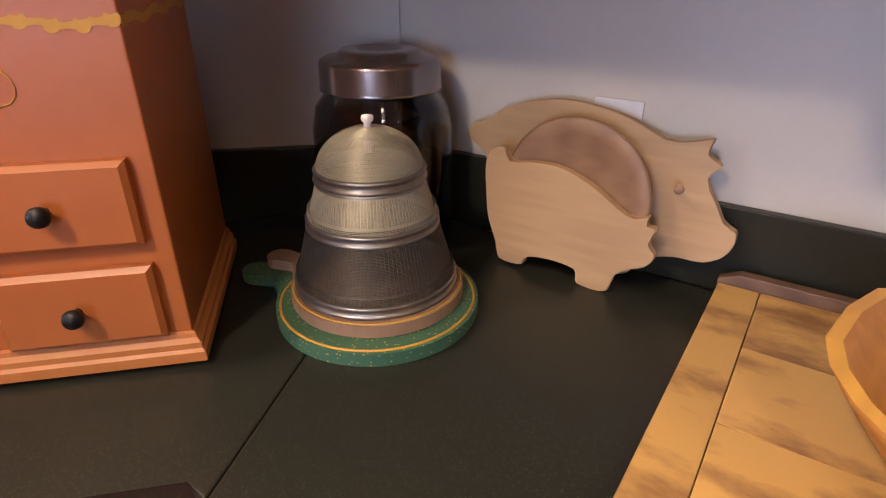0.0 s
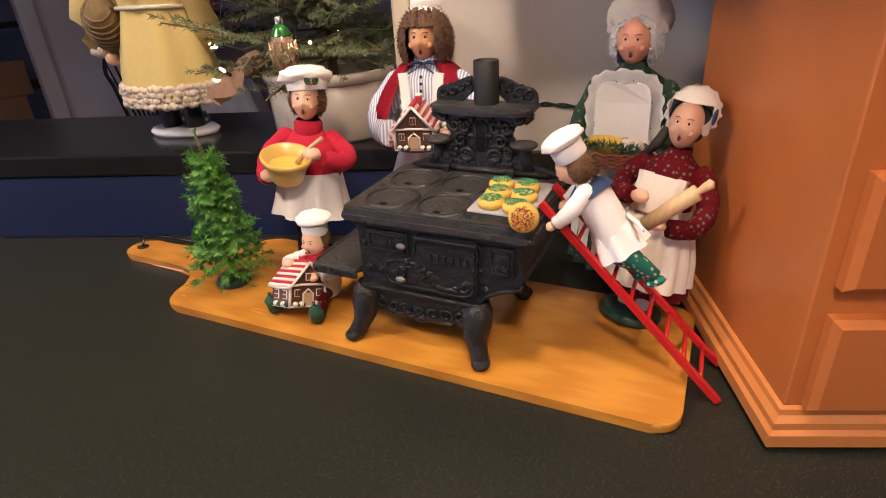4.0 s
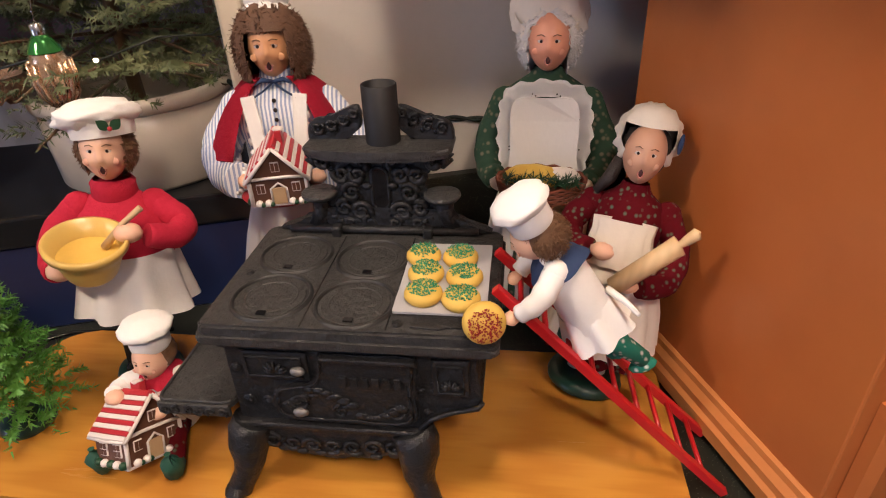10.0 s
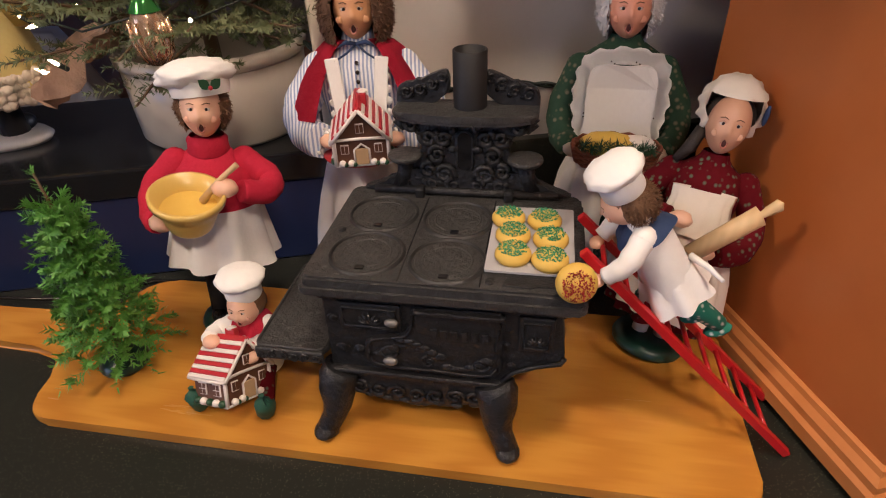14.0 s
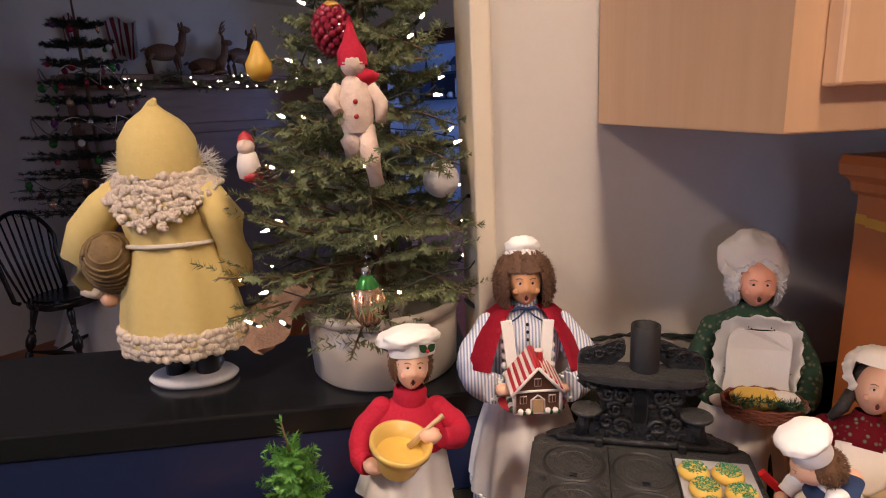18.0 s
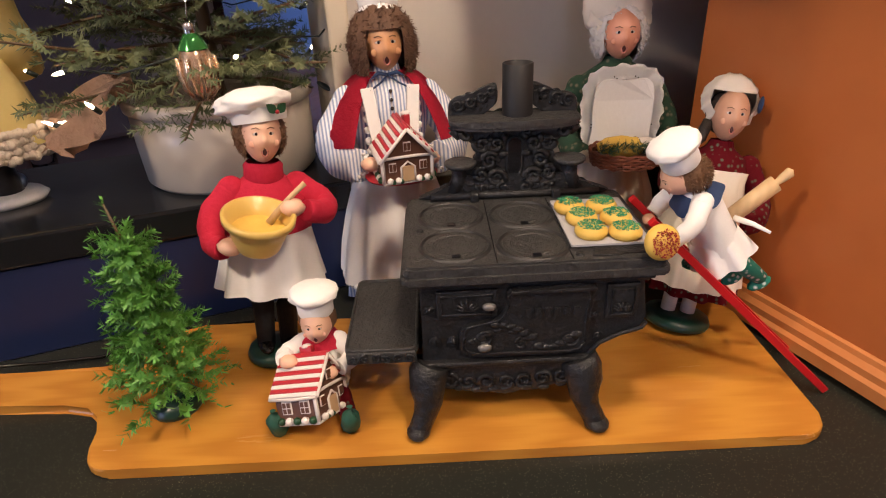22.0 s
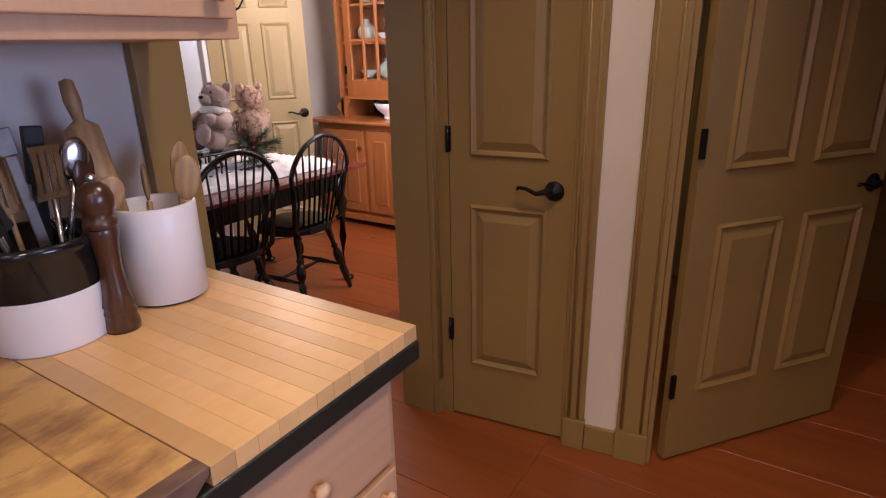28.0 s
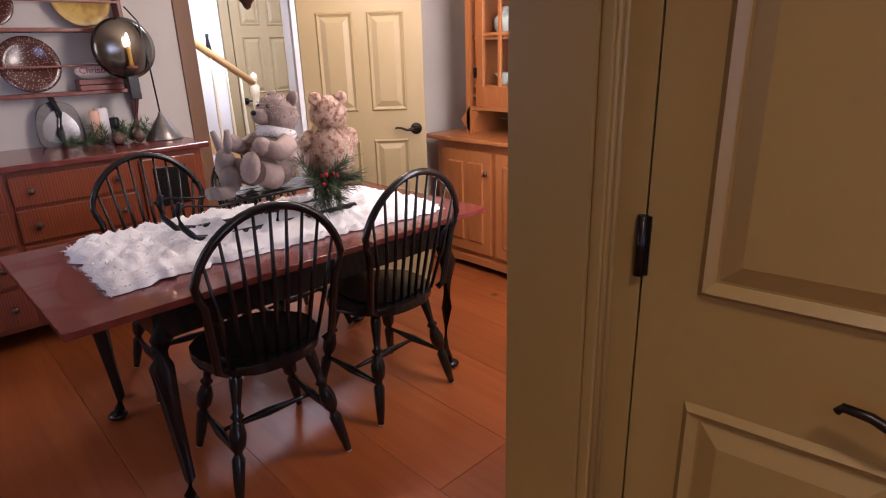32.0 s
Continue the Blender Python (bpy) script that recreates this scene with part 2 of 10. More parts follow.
M["steel"] = mat("brushed_steel", (0.62, 0.62, 0.63), 0.28, metal=1.0, scale=60, stretch=(0.05, 1, 6), amount=0.1, bump=0.02)
M["blackmetal"] = mat("black_metal", (0.02, 0.02, 0.022), 0.35, metal=0.6, scale=50, amount=0.3, bump=0.05)
M["blackgloss"] = mat("black_gloss", (0.008, 0.008, 0.010), 0.12, scale=30, amount=0.3, bump=0.01)
M["blackpaint"] = mat("black_chair_paint", (0.010, 0.009, 0.009), 0.25, scale=40, amount=0.3, bump=0.03)
M["glass"] = mat("clear_glass", (0.93, 0.96, 0.96), 0.02, trans=1.0, bump=0)
# clear glass tinted grey to imitate the dark reflections in it
M["jar_glass"] = mat("darkened_jar_glass", (0.40, 0.42, 0.46), 0.03, trans=1.0, bump=0)
M["white"] = mat("white_glaze", (0.74, 0.73, 0.74), 0.25, scale=30, amount=0.05, bump=0.02)
M["cream"] = mat("cream_wall_paint", (0.70, 0.62, 0.48), 0.7, scale=50, amount=0.05, bump=0.03)

# ---- small builders ----


def mesh_of(name, bm, material):
    bmesh.ops.recalc_face_normals(bm, faces=bm.faces)
    me = bpy.data.meshes.new(name)
    bm.to_mesh(me)
    bm.free()
    if material is not None:
        for k in (material if isinstance(material, (list, tuple)) else [material]):
            me.materials.append(M[k] if isinstance(k, str) else k)
    return me


def part(name, bm, material, parent, label="", at=None):
    ob = new(name, mesh_of(name, bm, material))
    ob.parent = parent
    if at is not None:
        ob.matrix_basis = at
    if label:
        ob["label"] = label
    return ob


def thing(name, m, label, category, group="", kind=""):
    ob = new(name)
    ob.empty_display_size = 0.05
    ob.matrix_basis = m
    return tagged(ob, label, category, group, kind)


def single(name, bm, material, m, label, category, group="", kind=""):
    ob = new(name, mesh_of(name, bm, material))
    ob.matrix_basis = m
    return tagged(ob, label, category, group, kind)


def box(x0, x1, y0, y1, z0, z1, bevel=0.0, bm=None, seg=2, index=0):
    bm = bm or bmesh.new()
    r = bmesh.ops.create_cube(bm, size=1.0)
    vs = r["verts"]
    for v in vs:
        v.co = Vector(((x0 + x1) / 2 + v.co.x * (x1 - x0), (y0 + y1) / 2 + v.co.y * (y1 - y0), (z0 + z1) / 2 + v.co.z * (z1 - z0)))
    if bevel:
        es = list({e for v in vs for e in v.link_edges})
        r = bmesh.ops.bevel(bm, geom=es, offset=bevel, segments=seg, affect="EDGES", profile=0.5)
    return bm


def smooth(bm, on=True):
    for fc in bm.faces:
        fc.smooth = on
    return bm


def lathe(profile, seg=24, bm=None, squash=(1, 1), cap=True):
    """A turned shape from (radius, height) pairs."""
    bm = bm or bmesh.new()
    rings = []
    for r, z in profile:
        rings.append([bm.verts.new((r * math.cos(2 * math.pi * k / seg) * squash[0], r * math.sin(2 * math.pi * k / seg) * squash[1], z)) for k in range(seg)])
    for a, b2 in zip(rings, rings[1:]):
        for k in range(seg):
            fc = bm.faces.new((a[k], a[(k + 1) % seg], b2[(k + 1) % seg], b2[k]))
            fc.smooth = True
    if cap:
        for ring in (rings[0], rings[-1]):
            try:
                bm.faces.new(ring)
            except ValueError:
                pass
    return bm


def tube(points, radius, seg=8, bm=None, closed=False):
    """A round rod along points; radius may be a number or a list."""
    bm = bm or bmesh.new()
    pts = [Vector(p) for p in points]
    rad = radius if isinstance(radius, (list, tuple)) else [radius] * len(pts)
    rings = []
    up = Vector((0, 0, 1))
    n = len(pts)
    for k, p in enumerate(pts):
        a = pts[(k - 1) % n] if closed or k else p
        c = pts[(k + 1) % n] if closed or k < n - 1 else p
        d = (c - a).normalized()
        side = d.cross(up)
        if side.length < 0.05:
            side = d.cross(Vector((1, 0, 0)))
        side.normalize()
        top = side.cross(d)
        rings.append([bm.verts.new(p + rad[k] * (math.cos(2 * math.pi * j / seg) * side + math.sin(2 * math.pi * j / seg) * top)) for j in range(seg)])
    pairs = list(zip(rings, rings[1:])) + ([(rings[-1], rings[0])] if closed else [])
    for a, c in pairs:
        for j in range(seg):
            fc = bm.faces.new((a[j], a[(j + 1) % seg], c[(j + 1) % seg], c[j]))
            fc.smooth = True
    if not closed:
        bm.faces.new(rings[0])
        bm.faces.new(rings[-1])
    return bm


def ball(c, r, bm=None, u=12, v=8, s=(1, 1, 1)):
    bm = bm or bmesh.new()
    m = Matrix.Translation(c) @ Matrix.Diagonal((r * s[0], r * s[1], r * s[2], 1))
    ret = bmesh.ops.create_uvsphere(bm, u_segments=u, v_segments=v, radius=1.0, matrix=m)
    for vert in ret["verts"]:
        for fc in vert.link_faces:
            fc.smooth = True
    return bm


def slab(outline, z0, z1, bevel=0.0, bm=None):
    """A flat board with a drawn outline (x, y), from z0 to z1."""
    bm = bm or bmesh.new()
    low = [bm.verts.new((x, y, z0)) for x, y in outline]
    high = [bm.verts.new((x, y, z1)) for x, y in outline]
    n = len(outline)
    f0, f1 = bm.faces.new(low[::-1]), bm.faces.new(high)
    for k in range(n):
        bm.faces.new((low[k], low[(k + 1) % n], high[(k + 1) % n], high[k]))
    if bevel:
        es = list(f1.edges) + list(f0.edges)
        bmesh.ops.bevel(bm, geom=es, offset=bevel, segments=2, affect="EDGES", profile=0.5)
    return bm


def rounded(x0, x1, y0, y1, r, n=6):
    out = []
    for cx, cy, a in ((x1 - r, y0 + r, -90), (x1 - r, y1 - r, 0), (x0 + r, y1 - r, 90), (x0 + r, y0 + r, 180)):
        for k in range(n + 1):
            t = radians(a + 90 * k / n)
            out.append((cx + r * math.cos(t), cy + r * math.sin(t)))
    return out


def arc(cx, cy, r, a0, a1, n):
    return [(cx + r * math.cos(radians(a0 + (a1 - a0) * k / n)), cy + r * math.sin(radians(a0 + (a1 - a0) * k / n))) for k in range(n + 1)]


def smooth_outline(pts, n=4):
    """Rounds a drawn outline (Catmull-Rom)."""
    out, k = [], len(pts)
    for i in range(k):
        p0, p1, p2, p3 = (np.array(pts[(i + j) % k], float) for j in (-1, 0, 1, 2))
        for t in np.linspace(0, 1, n, endpoint=False):
            out.append(tuple(0.5 * (2 * p1 + (p2 - p0) * t + (2 * p0 - 5 * p1 + 4 * p2 - p3) * t * t + (3 * p1 - 3 * p2 + p3 - p0) * t ** 3)))
    return out


def turned(bm, m):
    bmesh.ops.transform(bm, matrix=m, verts=bm.verts)
    return bm


def merge(*bms):
    out = bmesh.new()
    for b in bms:
        me = bpy.data.meshes.new("tmp")
        b.to_mesh(me)
        b.free()
        out.from_mesh(me)
        bpy.data.meshes.remove(me)
    return out


def text_mesh(words, size, depth=0.0006):
    cu = bpy.data.curves.new("lettering", "FONT")
    cu.body, cu.size, cu.extrude, cu.align_x = words, size, depth, "CENTER"
    cu.offset = size * 0.008
    ob = bpy.data.objects.new("lettering", cu)
    me = bpy.data.meshes.new_from_object(ob)
    bm = bmesh.new()
    bm.from_mesh(me)
    bpy.data.objects.remove(ob)
    bpy.data.meshes.remove(me)
    return bm


C = 0.914
CORNER = (-0.76, 0.94)
BAR = 1.075
SPLASH = 1.058


def w2(u, w, z, rz=0.0):
    """A pose on the slanting counter: u along it, w towards its wall."""
    return pose(CORNER[0], CORNER[1], 0, 0, 0, 45) @ pose(u, w, z, 0, 0, rz)

SLANT = w2(0, 0, 0, -2.0)

# ---- the shell of the rooms ----


def structure(name, bm, material, label, m=None):
    return single(name, bm, material, m or Matrix(), label, name.split("_")[0], kind="structure")


structure("ceiling", box(-8, 5.4, -3.6, 9, 2.44, 2.54), "ceiling", "flat white painted ceiling")
structure("wall_kitchen", box(-0.78, 1.31, 0.96, 1.09, 0, 2.44), "wall", "pale painted kitchen wall above the counter")
structure("wall_corner", box(-1.18, 0.0, 0.02, 0.15, 0, 2.44), "wall", "cream painted slanting wall stub beside the bar", SLANT)
structure("wall_bar", box(-3.3, -1.18, 0.02, 0.15, 0, 1.034), "wall", "painted half wall under the raised bar", SLANT)
structure("wall_south", box(-8, 5.4, -3.6, -3.45, 0, 2.44), "wall", "pale painted wall behind the kitchen")
structure("wall_west", box(-8, -7.85, -3.45, 8, 0, 2.44), "wall", "pale painted living room wall")
structure("wall_partition", box(-0.45, -0.3, 1.09, 9, 0, 2.44), "wall", "painted wall between dining room and living room")
structure("wall_dining", box(-0.3, 2.95, 4.42, 4.54, 0, 2.44), "wall", "pale painted dining room wall with a shelf")
structure("wall_east", box(4.62, 4.75, 0.9, 9, 0, 2.44), "wall", "pale painted wall behind the corner cupboard")
# unseen wall, added to carry the window frame of a dining lamp
structure("wall_sunny", box(2.95, 4.62, 1.14, 1.26, 0, 2.44), "wall", "unseen pale wall added behind the dining room lamp")
structure("wall_hall", box(-0.3, 4.62, 6.08, 6.2, 0, 2.44), "ceiling", "bright white hall wall")
structure("wall_door", box(3.262, 4.62, 3.42, 3.54, 0, 2.44), "wall", "painted wall beside the open panelled door")

# ---- counters ----
one = [(CORNER[0], CORNER[1]), (-0.4775, 0.233), (1.238, 0.233), (1.238, 0.94)]
ct = thing("countertop", Matrix(), "black speckled laminate countertop with a mitred joint", "countertop", kind="structure")
part("slab", slab([(x + 0.0006, y) for x, y in one], C - 0.04, C, 0.003), "counter", ct)
part("slab", slab([(-0.0006, 0), (-3.2, 0.110), (-3.2, -0.670), (-0.32, -0.670), (-0.3012, -0.70)], C - 0.04, C, 0.003), "counter", ct, at=w2(0, 0, 0))
bs = thing("backsplash", Matrix(), "low black laminate backsplash along the wall", "backsplash", kind="structure")
part("strip", box(CORNER[0] + 0.012, 1.21, 0.94, 0.958, C, SPLASH, 0.002), "counter", bs)
part("strip", box(-1.153, 0.004, 0, 0.018, C, SPLASH, 0.002), "counter", bs, at=SLANT)
br = thing("bar_top", SLANT, "raised glossy black bar top over the half wall", "bar top", kind="structure")
part("slab", box(-3.3, -1.185, -0.004, 0.29, BAR - 0.04, BAR, 0.004), "bar", br)
part("panel", box(-3.3, -1.155, 0.0, 0.018, C, BAR - 0.042), "barpanel", br, "navy painted front panel")

# ---- kitchen cabinets ----


def panel_front(w, h, frame_w=0.055, depth=0.018, raised=True):
    """A cabinet front in the x-z plane, its face towards -y, with its back at y = 0."""
    bm = box(-w / 2, w / 2, -depth, 0, -h / 2, h / 2, 0.003)
    bmesh.ops.recalc_face_normals(bm, faces=bm.faces)
    face = max((fc for fc in bm.faces if fc.normal.y < -0.9), key=lambda fc: fc.calc_area())
    if raised:
        bmesh.ops.inset_individual(bm, faces=[face], thickness=frame_w, depth=0)
        bmesh.ops.inset_individual(bm, faces=[face], thickness=0.006, depth=-0.008)
        bmesh.ops.inset_individual(bm, faces=[face], thickness=0.030, depth=0.0065)
    else:
        bmesh.ops.inset_individual(bm, faces=[face], thickness=0.012, depth=0.002)
    return bm


def knob_mesh():
    bm = lathe([(0.0, 0.0), (0.008, 0.0), (0.007, 0.010), (0.0155, 0.016), (0.0165, 0.020), (0.013, 0.026), (0.0, 0.028)], 16, cap=False)
    return turned(bm, pose(0, 0, 0, 90))


KNOB = None


def cabinet_front(name, parent, x, z, w, h, y, knob_at, raised):
    global KNOB
    ob = part(name, panel_front(w, h, raised=raised), "maple" if raised else "maple_h", parent, at=pose(x, y, z))
    k = part("knob", knob_mesh(), "knob", ob, "turned maple knob", at=pose(knob_at[0], -0.018, knob_at[1]))
    return ob


def base_cabinet(m, x0, x1, doors, label, y=0.0):
    """A base unit; y = 0 is the face of its frame, the back lies at +y."""
    c = thing("base_cabinet", m, label, "cabinet", "kitchen base cabinets")
    top = C - 0.04
    part("body", merge(box(x0, x1, 0.0, 0.56, 0.10, top - 0.001), box(x0 + 0.002, x1 - 0.002, 0.06, 0.5, 0.0, 0.099)), "maple", c)
    w = x1 - x0 - 0.045
    cx = (x0 + x1) / 2
    cabinet_front("drawer", c, cx, 0.745, w, 0.18, 0, (0, 0), False)
    dw = (w - 0.02 * (doors - 1)) / doors
    for k in range(doors):
        dx = x0 + 0.0225 + dw / 2 + k * (dw + 0.02)
        side = 1 if (k == 0) else -1
        cabinet_front("door", c, dx, 0.3825, dw, 0.505, 0, (side * (dw / 2 - 0.045), 0.215), True)
    return c


FACE = pose(0, 0.295, 0)
bc = base_cabinet(FACE, -0.46, -0.095, 1, "natural maple base cabinet with one drawer and one door")
part("filler_strip", box(-0.5125, -0.4605, 0.0, 0.03, 0.10, C - 0.041), "maple", bc)
base_cabinet(FACE, -0.093, 0.760, 2, "wide natural maple base cabinet with drawer over two doors")
base_cabinet(FACE, 0.762, 1.228, 1, "natural maple base cabinet at the counter's open end")
base_cabinet(w2(0, -0.630, 0), -0.727, -0.281, 1, "natural maple base cabinet beside the counter bend")
base_cabinet(w2(0, -0.630, 0), -1.68, -0.729, 2, "wide natural maple base cabinet under the slanting counter")
base_cabinet(w2(0, -0.630, 0), -2.63, -1.682, 2, "wide natural maple base cabinet under the slanting counter")


def upper_cabinet(m, outline, doors, label, z0=1.44):
    c = thing("wall_cabinet", m, label, "cabinet", "kitchen wall cabinets")
    part("body", slab(outline, z0, 2.30, 0.002), "maple", c)
    for x, w, y in doors:
        cabinet_front("door", c, x, (z0 + 0.035 + 2.28) / 2, w, 2.28 - z0 - 0.035, y, (w / 2 - 0.04, -0.36), True)
    return c


upper_cabinet(Matrix(), [(-0.64, 0.96), (-0.76, 0.95), (-0.645, 0.635), (-0.105, 0.635), (-0.105, 0.96)], [(-0.36, 0.46, 0.635)], "natural maple wall cabinet hung above the counter")
upper_cabinet(Matrix(), [(0.795, 0.959), (0.795, 0.635), (1.255, 0.635), (1.255, 0.959)], [(1.025, 0.42, 0.635)], "natural maple wall cabinet beside the microwave")
upper_cabinet(w2(0, 0, 0), [(-1.012, 0.050), (-1.012, -0.31), (-0.17, -0.31), (-0.17, 0.020)], [(-0.79, 0.39, -0.31), (-0.385, 0.39, -0.31)], "natural maple wall cabinet hung over the orange chest", z0=1.452)

# microwave over the counter
mw = thing("microwave_oven", pose(0.34, 0.959, 1.425), "stainless steel microwave oven hung between wall cabinets", "microwave")
part("case", box(-0.435, 0.445, -0.37, -0.002, 0.012, 0.43, 0.004), "blackmetal", mw)
part("door", box(-0.432, 0.30, -0.415, -0.371, 0.02, 0.425, 0.008), "steel", mw, "brushed steel door")
part("window_pane", box(-0.36, 0.20, -0.4185, -0.4155, 0.10, 0.37), "blackgloss", mw)
part("control_panel", box(0.304, 0.443, -0.415, -0.371, 0.02, 0.425, 0.008), "steel", mw)
part("display", box(0.325, 0.425, -0.4185, -0.4155, 0.085, 0.40), "blackgloss", mw)
for r in range(5):
    for k in range(3):
        part("button", box(0.334 + k * 0.029, 0.356 + k * 0.029, -0.4205, -0.419, 0.10 + r * 0.032, 0.118 + r * 0.032), "white", mw)
part("handle", tube([(0.262, -0.416, 0.05), (0.262, -0.46, 0.07), (0.262, -0.46, 0.37), (0.262, -0.416, 0.39)], 0.011, 10), "blackgloss", mw, "black bar handle")
part("vent_base", box(-0.435, 0.445, -0.40, -0.005, -0.02, 0.011, 0.003), "blackmetal", mw)
for k in range(14):
    part("vent_slot", box(-0.40 + k * 0.058, -0.355 + k * 0.058, -0.4035, -0.4005, -0.010, -0.004), "blackgloss", mw)

# ---- the painted chest ----
ch = thing("spice_chest", w2(0, 0, 0), "orange painted wooden chest with four drawers on the counter", "chest")
part("body", box(-0.772, -0.344, -0.463, -0.135, C + 0.03, 1.382, 0.002), "orange", ch)


def moulding(x0, x1, y0, y1, prof):
    """A moulding run round three sides of a box: prof is (outset, z) pairs."""
    bm = bmesh.new()
    rows = []
    for o, z in prof:
        rows.append([bm.verts.new(p) for p in ((x0 - o, y1, z), (x0 - o, y0 - o, z), (x1 + o, y0 - o, z), (x1 + o, y1, z))])
    for a, b2 in zip(rows, rows[1:]):
        for k in range(3):
            bm.faces.new((a[k], a[k + 1], b2[k + 1], b2[k]))
    bm.faces.new(rows[0])
    bm.faces.new(rows[-1])
    for side in (0, 3):
        bm.faces.new([r[side] for r in rows] if len(rows) > 2 else [r[side] for r in rows])
    return bm


part("base_moulding", moulding(-0.773, -0.343, -0.464, -0.134, [(0.013, C + 0.008), (0.013, C + 0.022), (0.009, C + 0.026), (0.009, C + 0.034), (0.004, C + 0.040), (0.003, C + 0.046), (0.0, C + 0.048)]), "orange_edge", ch, "worn moulded base")
part("lid", moulding(-0.772, -0.344, -0.463, -0.133, [(0.002, 1.365), (0.008, 1.370), (0.010, 1.380), (0.018, 1.386), (0.026, 1.390), (0.028, 1.402), (0.024, 1.412)]), "orange", ch, "moulded orange lid")
for x in (-0.76, -0.356):
    for y in (-0.45, -0.15):
        part("foot", lathe([(0.009, C + 0.0005), (0.010, C + 0.009)], 12), "white", ch, "clear round bumper", at=pose(x, y, 0))
for x0, x1 in ((-0.757, -0.573), (-0.551, -0.370)):
    for z0, z1 in ((1.094, 1.197), (0.965, 1.066)):
        bm = box(x0, x1, -0.474, -0.4635, z0, z1)
        bmesh.ops.recalc_face_normals(bm, faces=bm.faces)
        face = min(bm.faces, key=lambda fc: fc.normal.y)
        bmesh.ops.inset_individual(bm, faces=[face], thickness=0.009, depth=0.006)
        d = part("drawer", bm, "orange", ch)
        part("knob", turned(lathe([(0.0, 0), (0.005, 0), (0.005, 0.008), (0.011, 0.012), (0.0125, 0.018), (0.010, 0.024), (0.0, 0.026)], 16, cap=False), pose((x0 + x1) / 2, -0.480, (z0 + z1) / 2, 90)), "blackmetal", d, "round black iron knob")
STROKES = {"K": [[(-0.014, 0), (-0.006, 0), (-0.006, 0.040), (-0.014, 0.040)], [(-0.006, 0.0150), (-0.003, 0.0135), (0.0150, 0.040), (0.0110, 0.040)], [(-0.0015, 0.0195), (0.0035, 0.0250), (0.0175, 0), (0.0090, 0)],
                 [(-0.018, 0), (-0.002, 0), (-0.002, 0.0025), (-0.018, 0.0025)], [(-0.018, 0.0375), (-0.002, 0.0375), (-0.002, 0.040), (-0.018, 0.040)], [(0.0060, 0), (0.0205, 0), (0.0205, 0.0025), (0.0060, 0.0025)], [(0.0075, 0.0375), (0.0185, 0.0375), (0.0185, 0.040), (0.0075, 0.040)]],
           "M": [[(-0.0180, 0), (-0.0150, 0), (-0.0150, 0.040), (-0.0180, 0.040)], [(-0.0180, 0.040), (-0.0025, 0.0), (0.0010, 0.0070), (-0.0105, 0.040)], [(-0.0025, 0.0), (0.0005, 0.0), (0.0140, 0.040), (0.0110, 0.040)], [(0.0110, 0), (0.0185, 0), (0.0185, 0.040), (0.0110, 0.040)],
                 [(-0.0215, 0), (-0.0115, 0), (-0.0115, 0.0025), (-0.0215, 0.0025)], [(0.0075, 0), (0.0220, 0), (0.0220, 0.0025), (0.0075, 0.0025)], [(-0.0220, 0.0375), (-0.0140, 0.0375), (-0.0140, 0.040), (-0.0220, 0.040)], [(0.0140, 0.0375), (0.0220, 0.0375), (0.0220, 0.040), (0.0140, 0.040)]],
           ".": [[(0.0035 * math.cos(a), 0.019 + 0.0035 * math.sin(a)) for a in np.linspace(0, 2 * math.pi, 17)[:-1]]]}
for ch_letter, lx in (("K", -0.604), (".", -0.5615), ("M", -0.520)):
    lt = merge(*[slab(st_, -0.0004, 0.0005 + 0.00012 * k) for k, st_ in enumerate(STROKES[ch_letter])])
    part("letter", turned(lt, pose(lx, -0.4638, 1.2575, 90)), "gold", ch, "yellow stencilled letter")


def plaque_outline():
    x0, x1, z0, z1, r = -0.645, -0.476, 1.240, 1.312, 0.017
    pts = [(x0 + r, z1), (x1 - r, z1)]
    pts += [(x1 - r, z1 - 0.4 * r), (x1 - 0.4 * r, z1 - r), (x1, z1 - r)]
    pts += arc(x1, (z0 + z1) / 2, (z1 - z0) / 2 - r, 90, -90, 6)
    pts += [(x1, z0 + r), (x1 - 0.4 * r, z0 + r), (x1 - r, z0 + 0.4 * r), (x1 - r, z0), (x0 + r, z0)]
    pts += [(x0 + r, z0 + 0.4 * r), (x0 + 0.4 * r, z0 + r), (x0, z0 + r)]
    pts += arc(x0, (z0 + z1) / 2, (z1 - z0) / 2 - r, -90, -270, 6)
    pts += [(x0 + 0.4 * r, z1 - r), (x0 + r, z1 - 0.4 * r)]
    return [(x, -0.4637, z) for x, z in pts]


part("plaque_line", tube(plaque_outline(), 0.0009, 4, closed=True), "gold", ch, "thin yellow plaque outline")
rnd = random.Random(5)
for k in range(30):
    x0 = -0.771 + k * 0.01425
    z = 1.337 + 0.003 * math.sin(k * 0.9)
    h = 0.008 + 0.004 * abs(math.sin(k * 1.7))
    bm = slab(smooth_outline([(x0, z - h * 0.4), (x0 + 0.007, z - h * (0.75 if k % 2 else 0.35)), (x0 + 0.0144, z - h * 0.4), (x0 + 0.0144, z + h * 0.45), (x0 + 0.007, z + h * 0.35), (x0, z + h * 0.45)], 3), 0.0, 0.0008)
    part("stencil_scallop", turned(bm, pose(0, -0.4634, 0, 90)), "gold", ch)
for k in range(22):
    y0 = -0.460 + k * 0.0147
    z = 1.337 + 0.003 * math.sin(k * 0.9)
    for xa in (-0.7730, -0.3438):
        part("stencil_scallop", box(xa, xa + 0.0008, y0, y0 + 0.0147, z - 0.006, z + 0.005), "gold", ch)
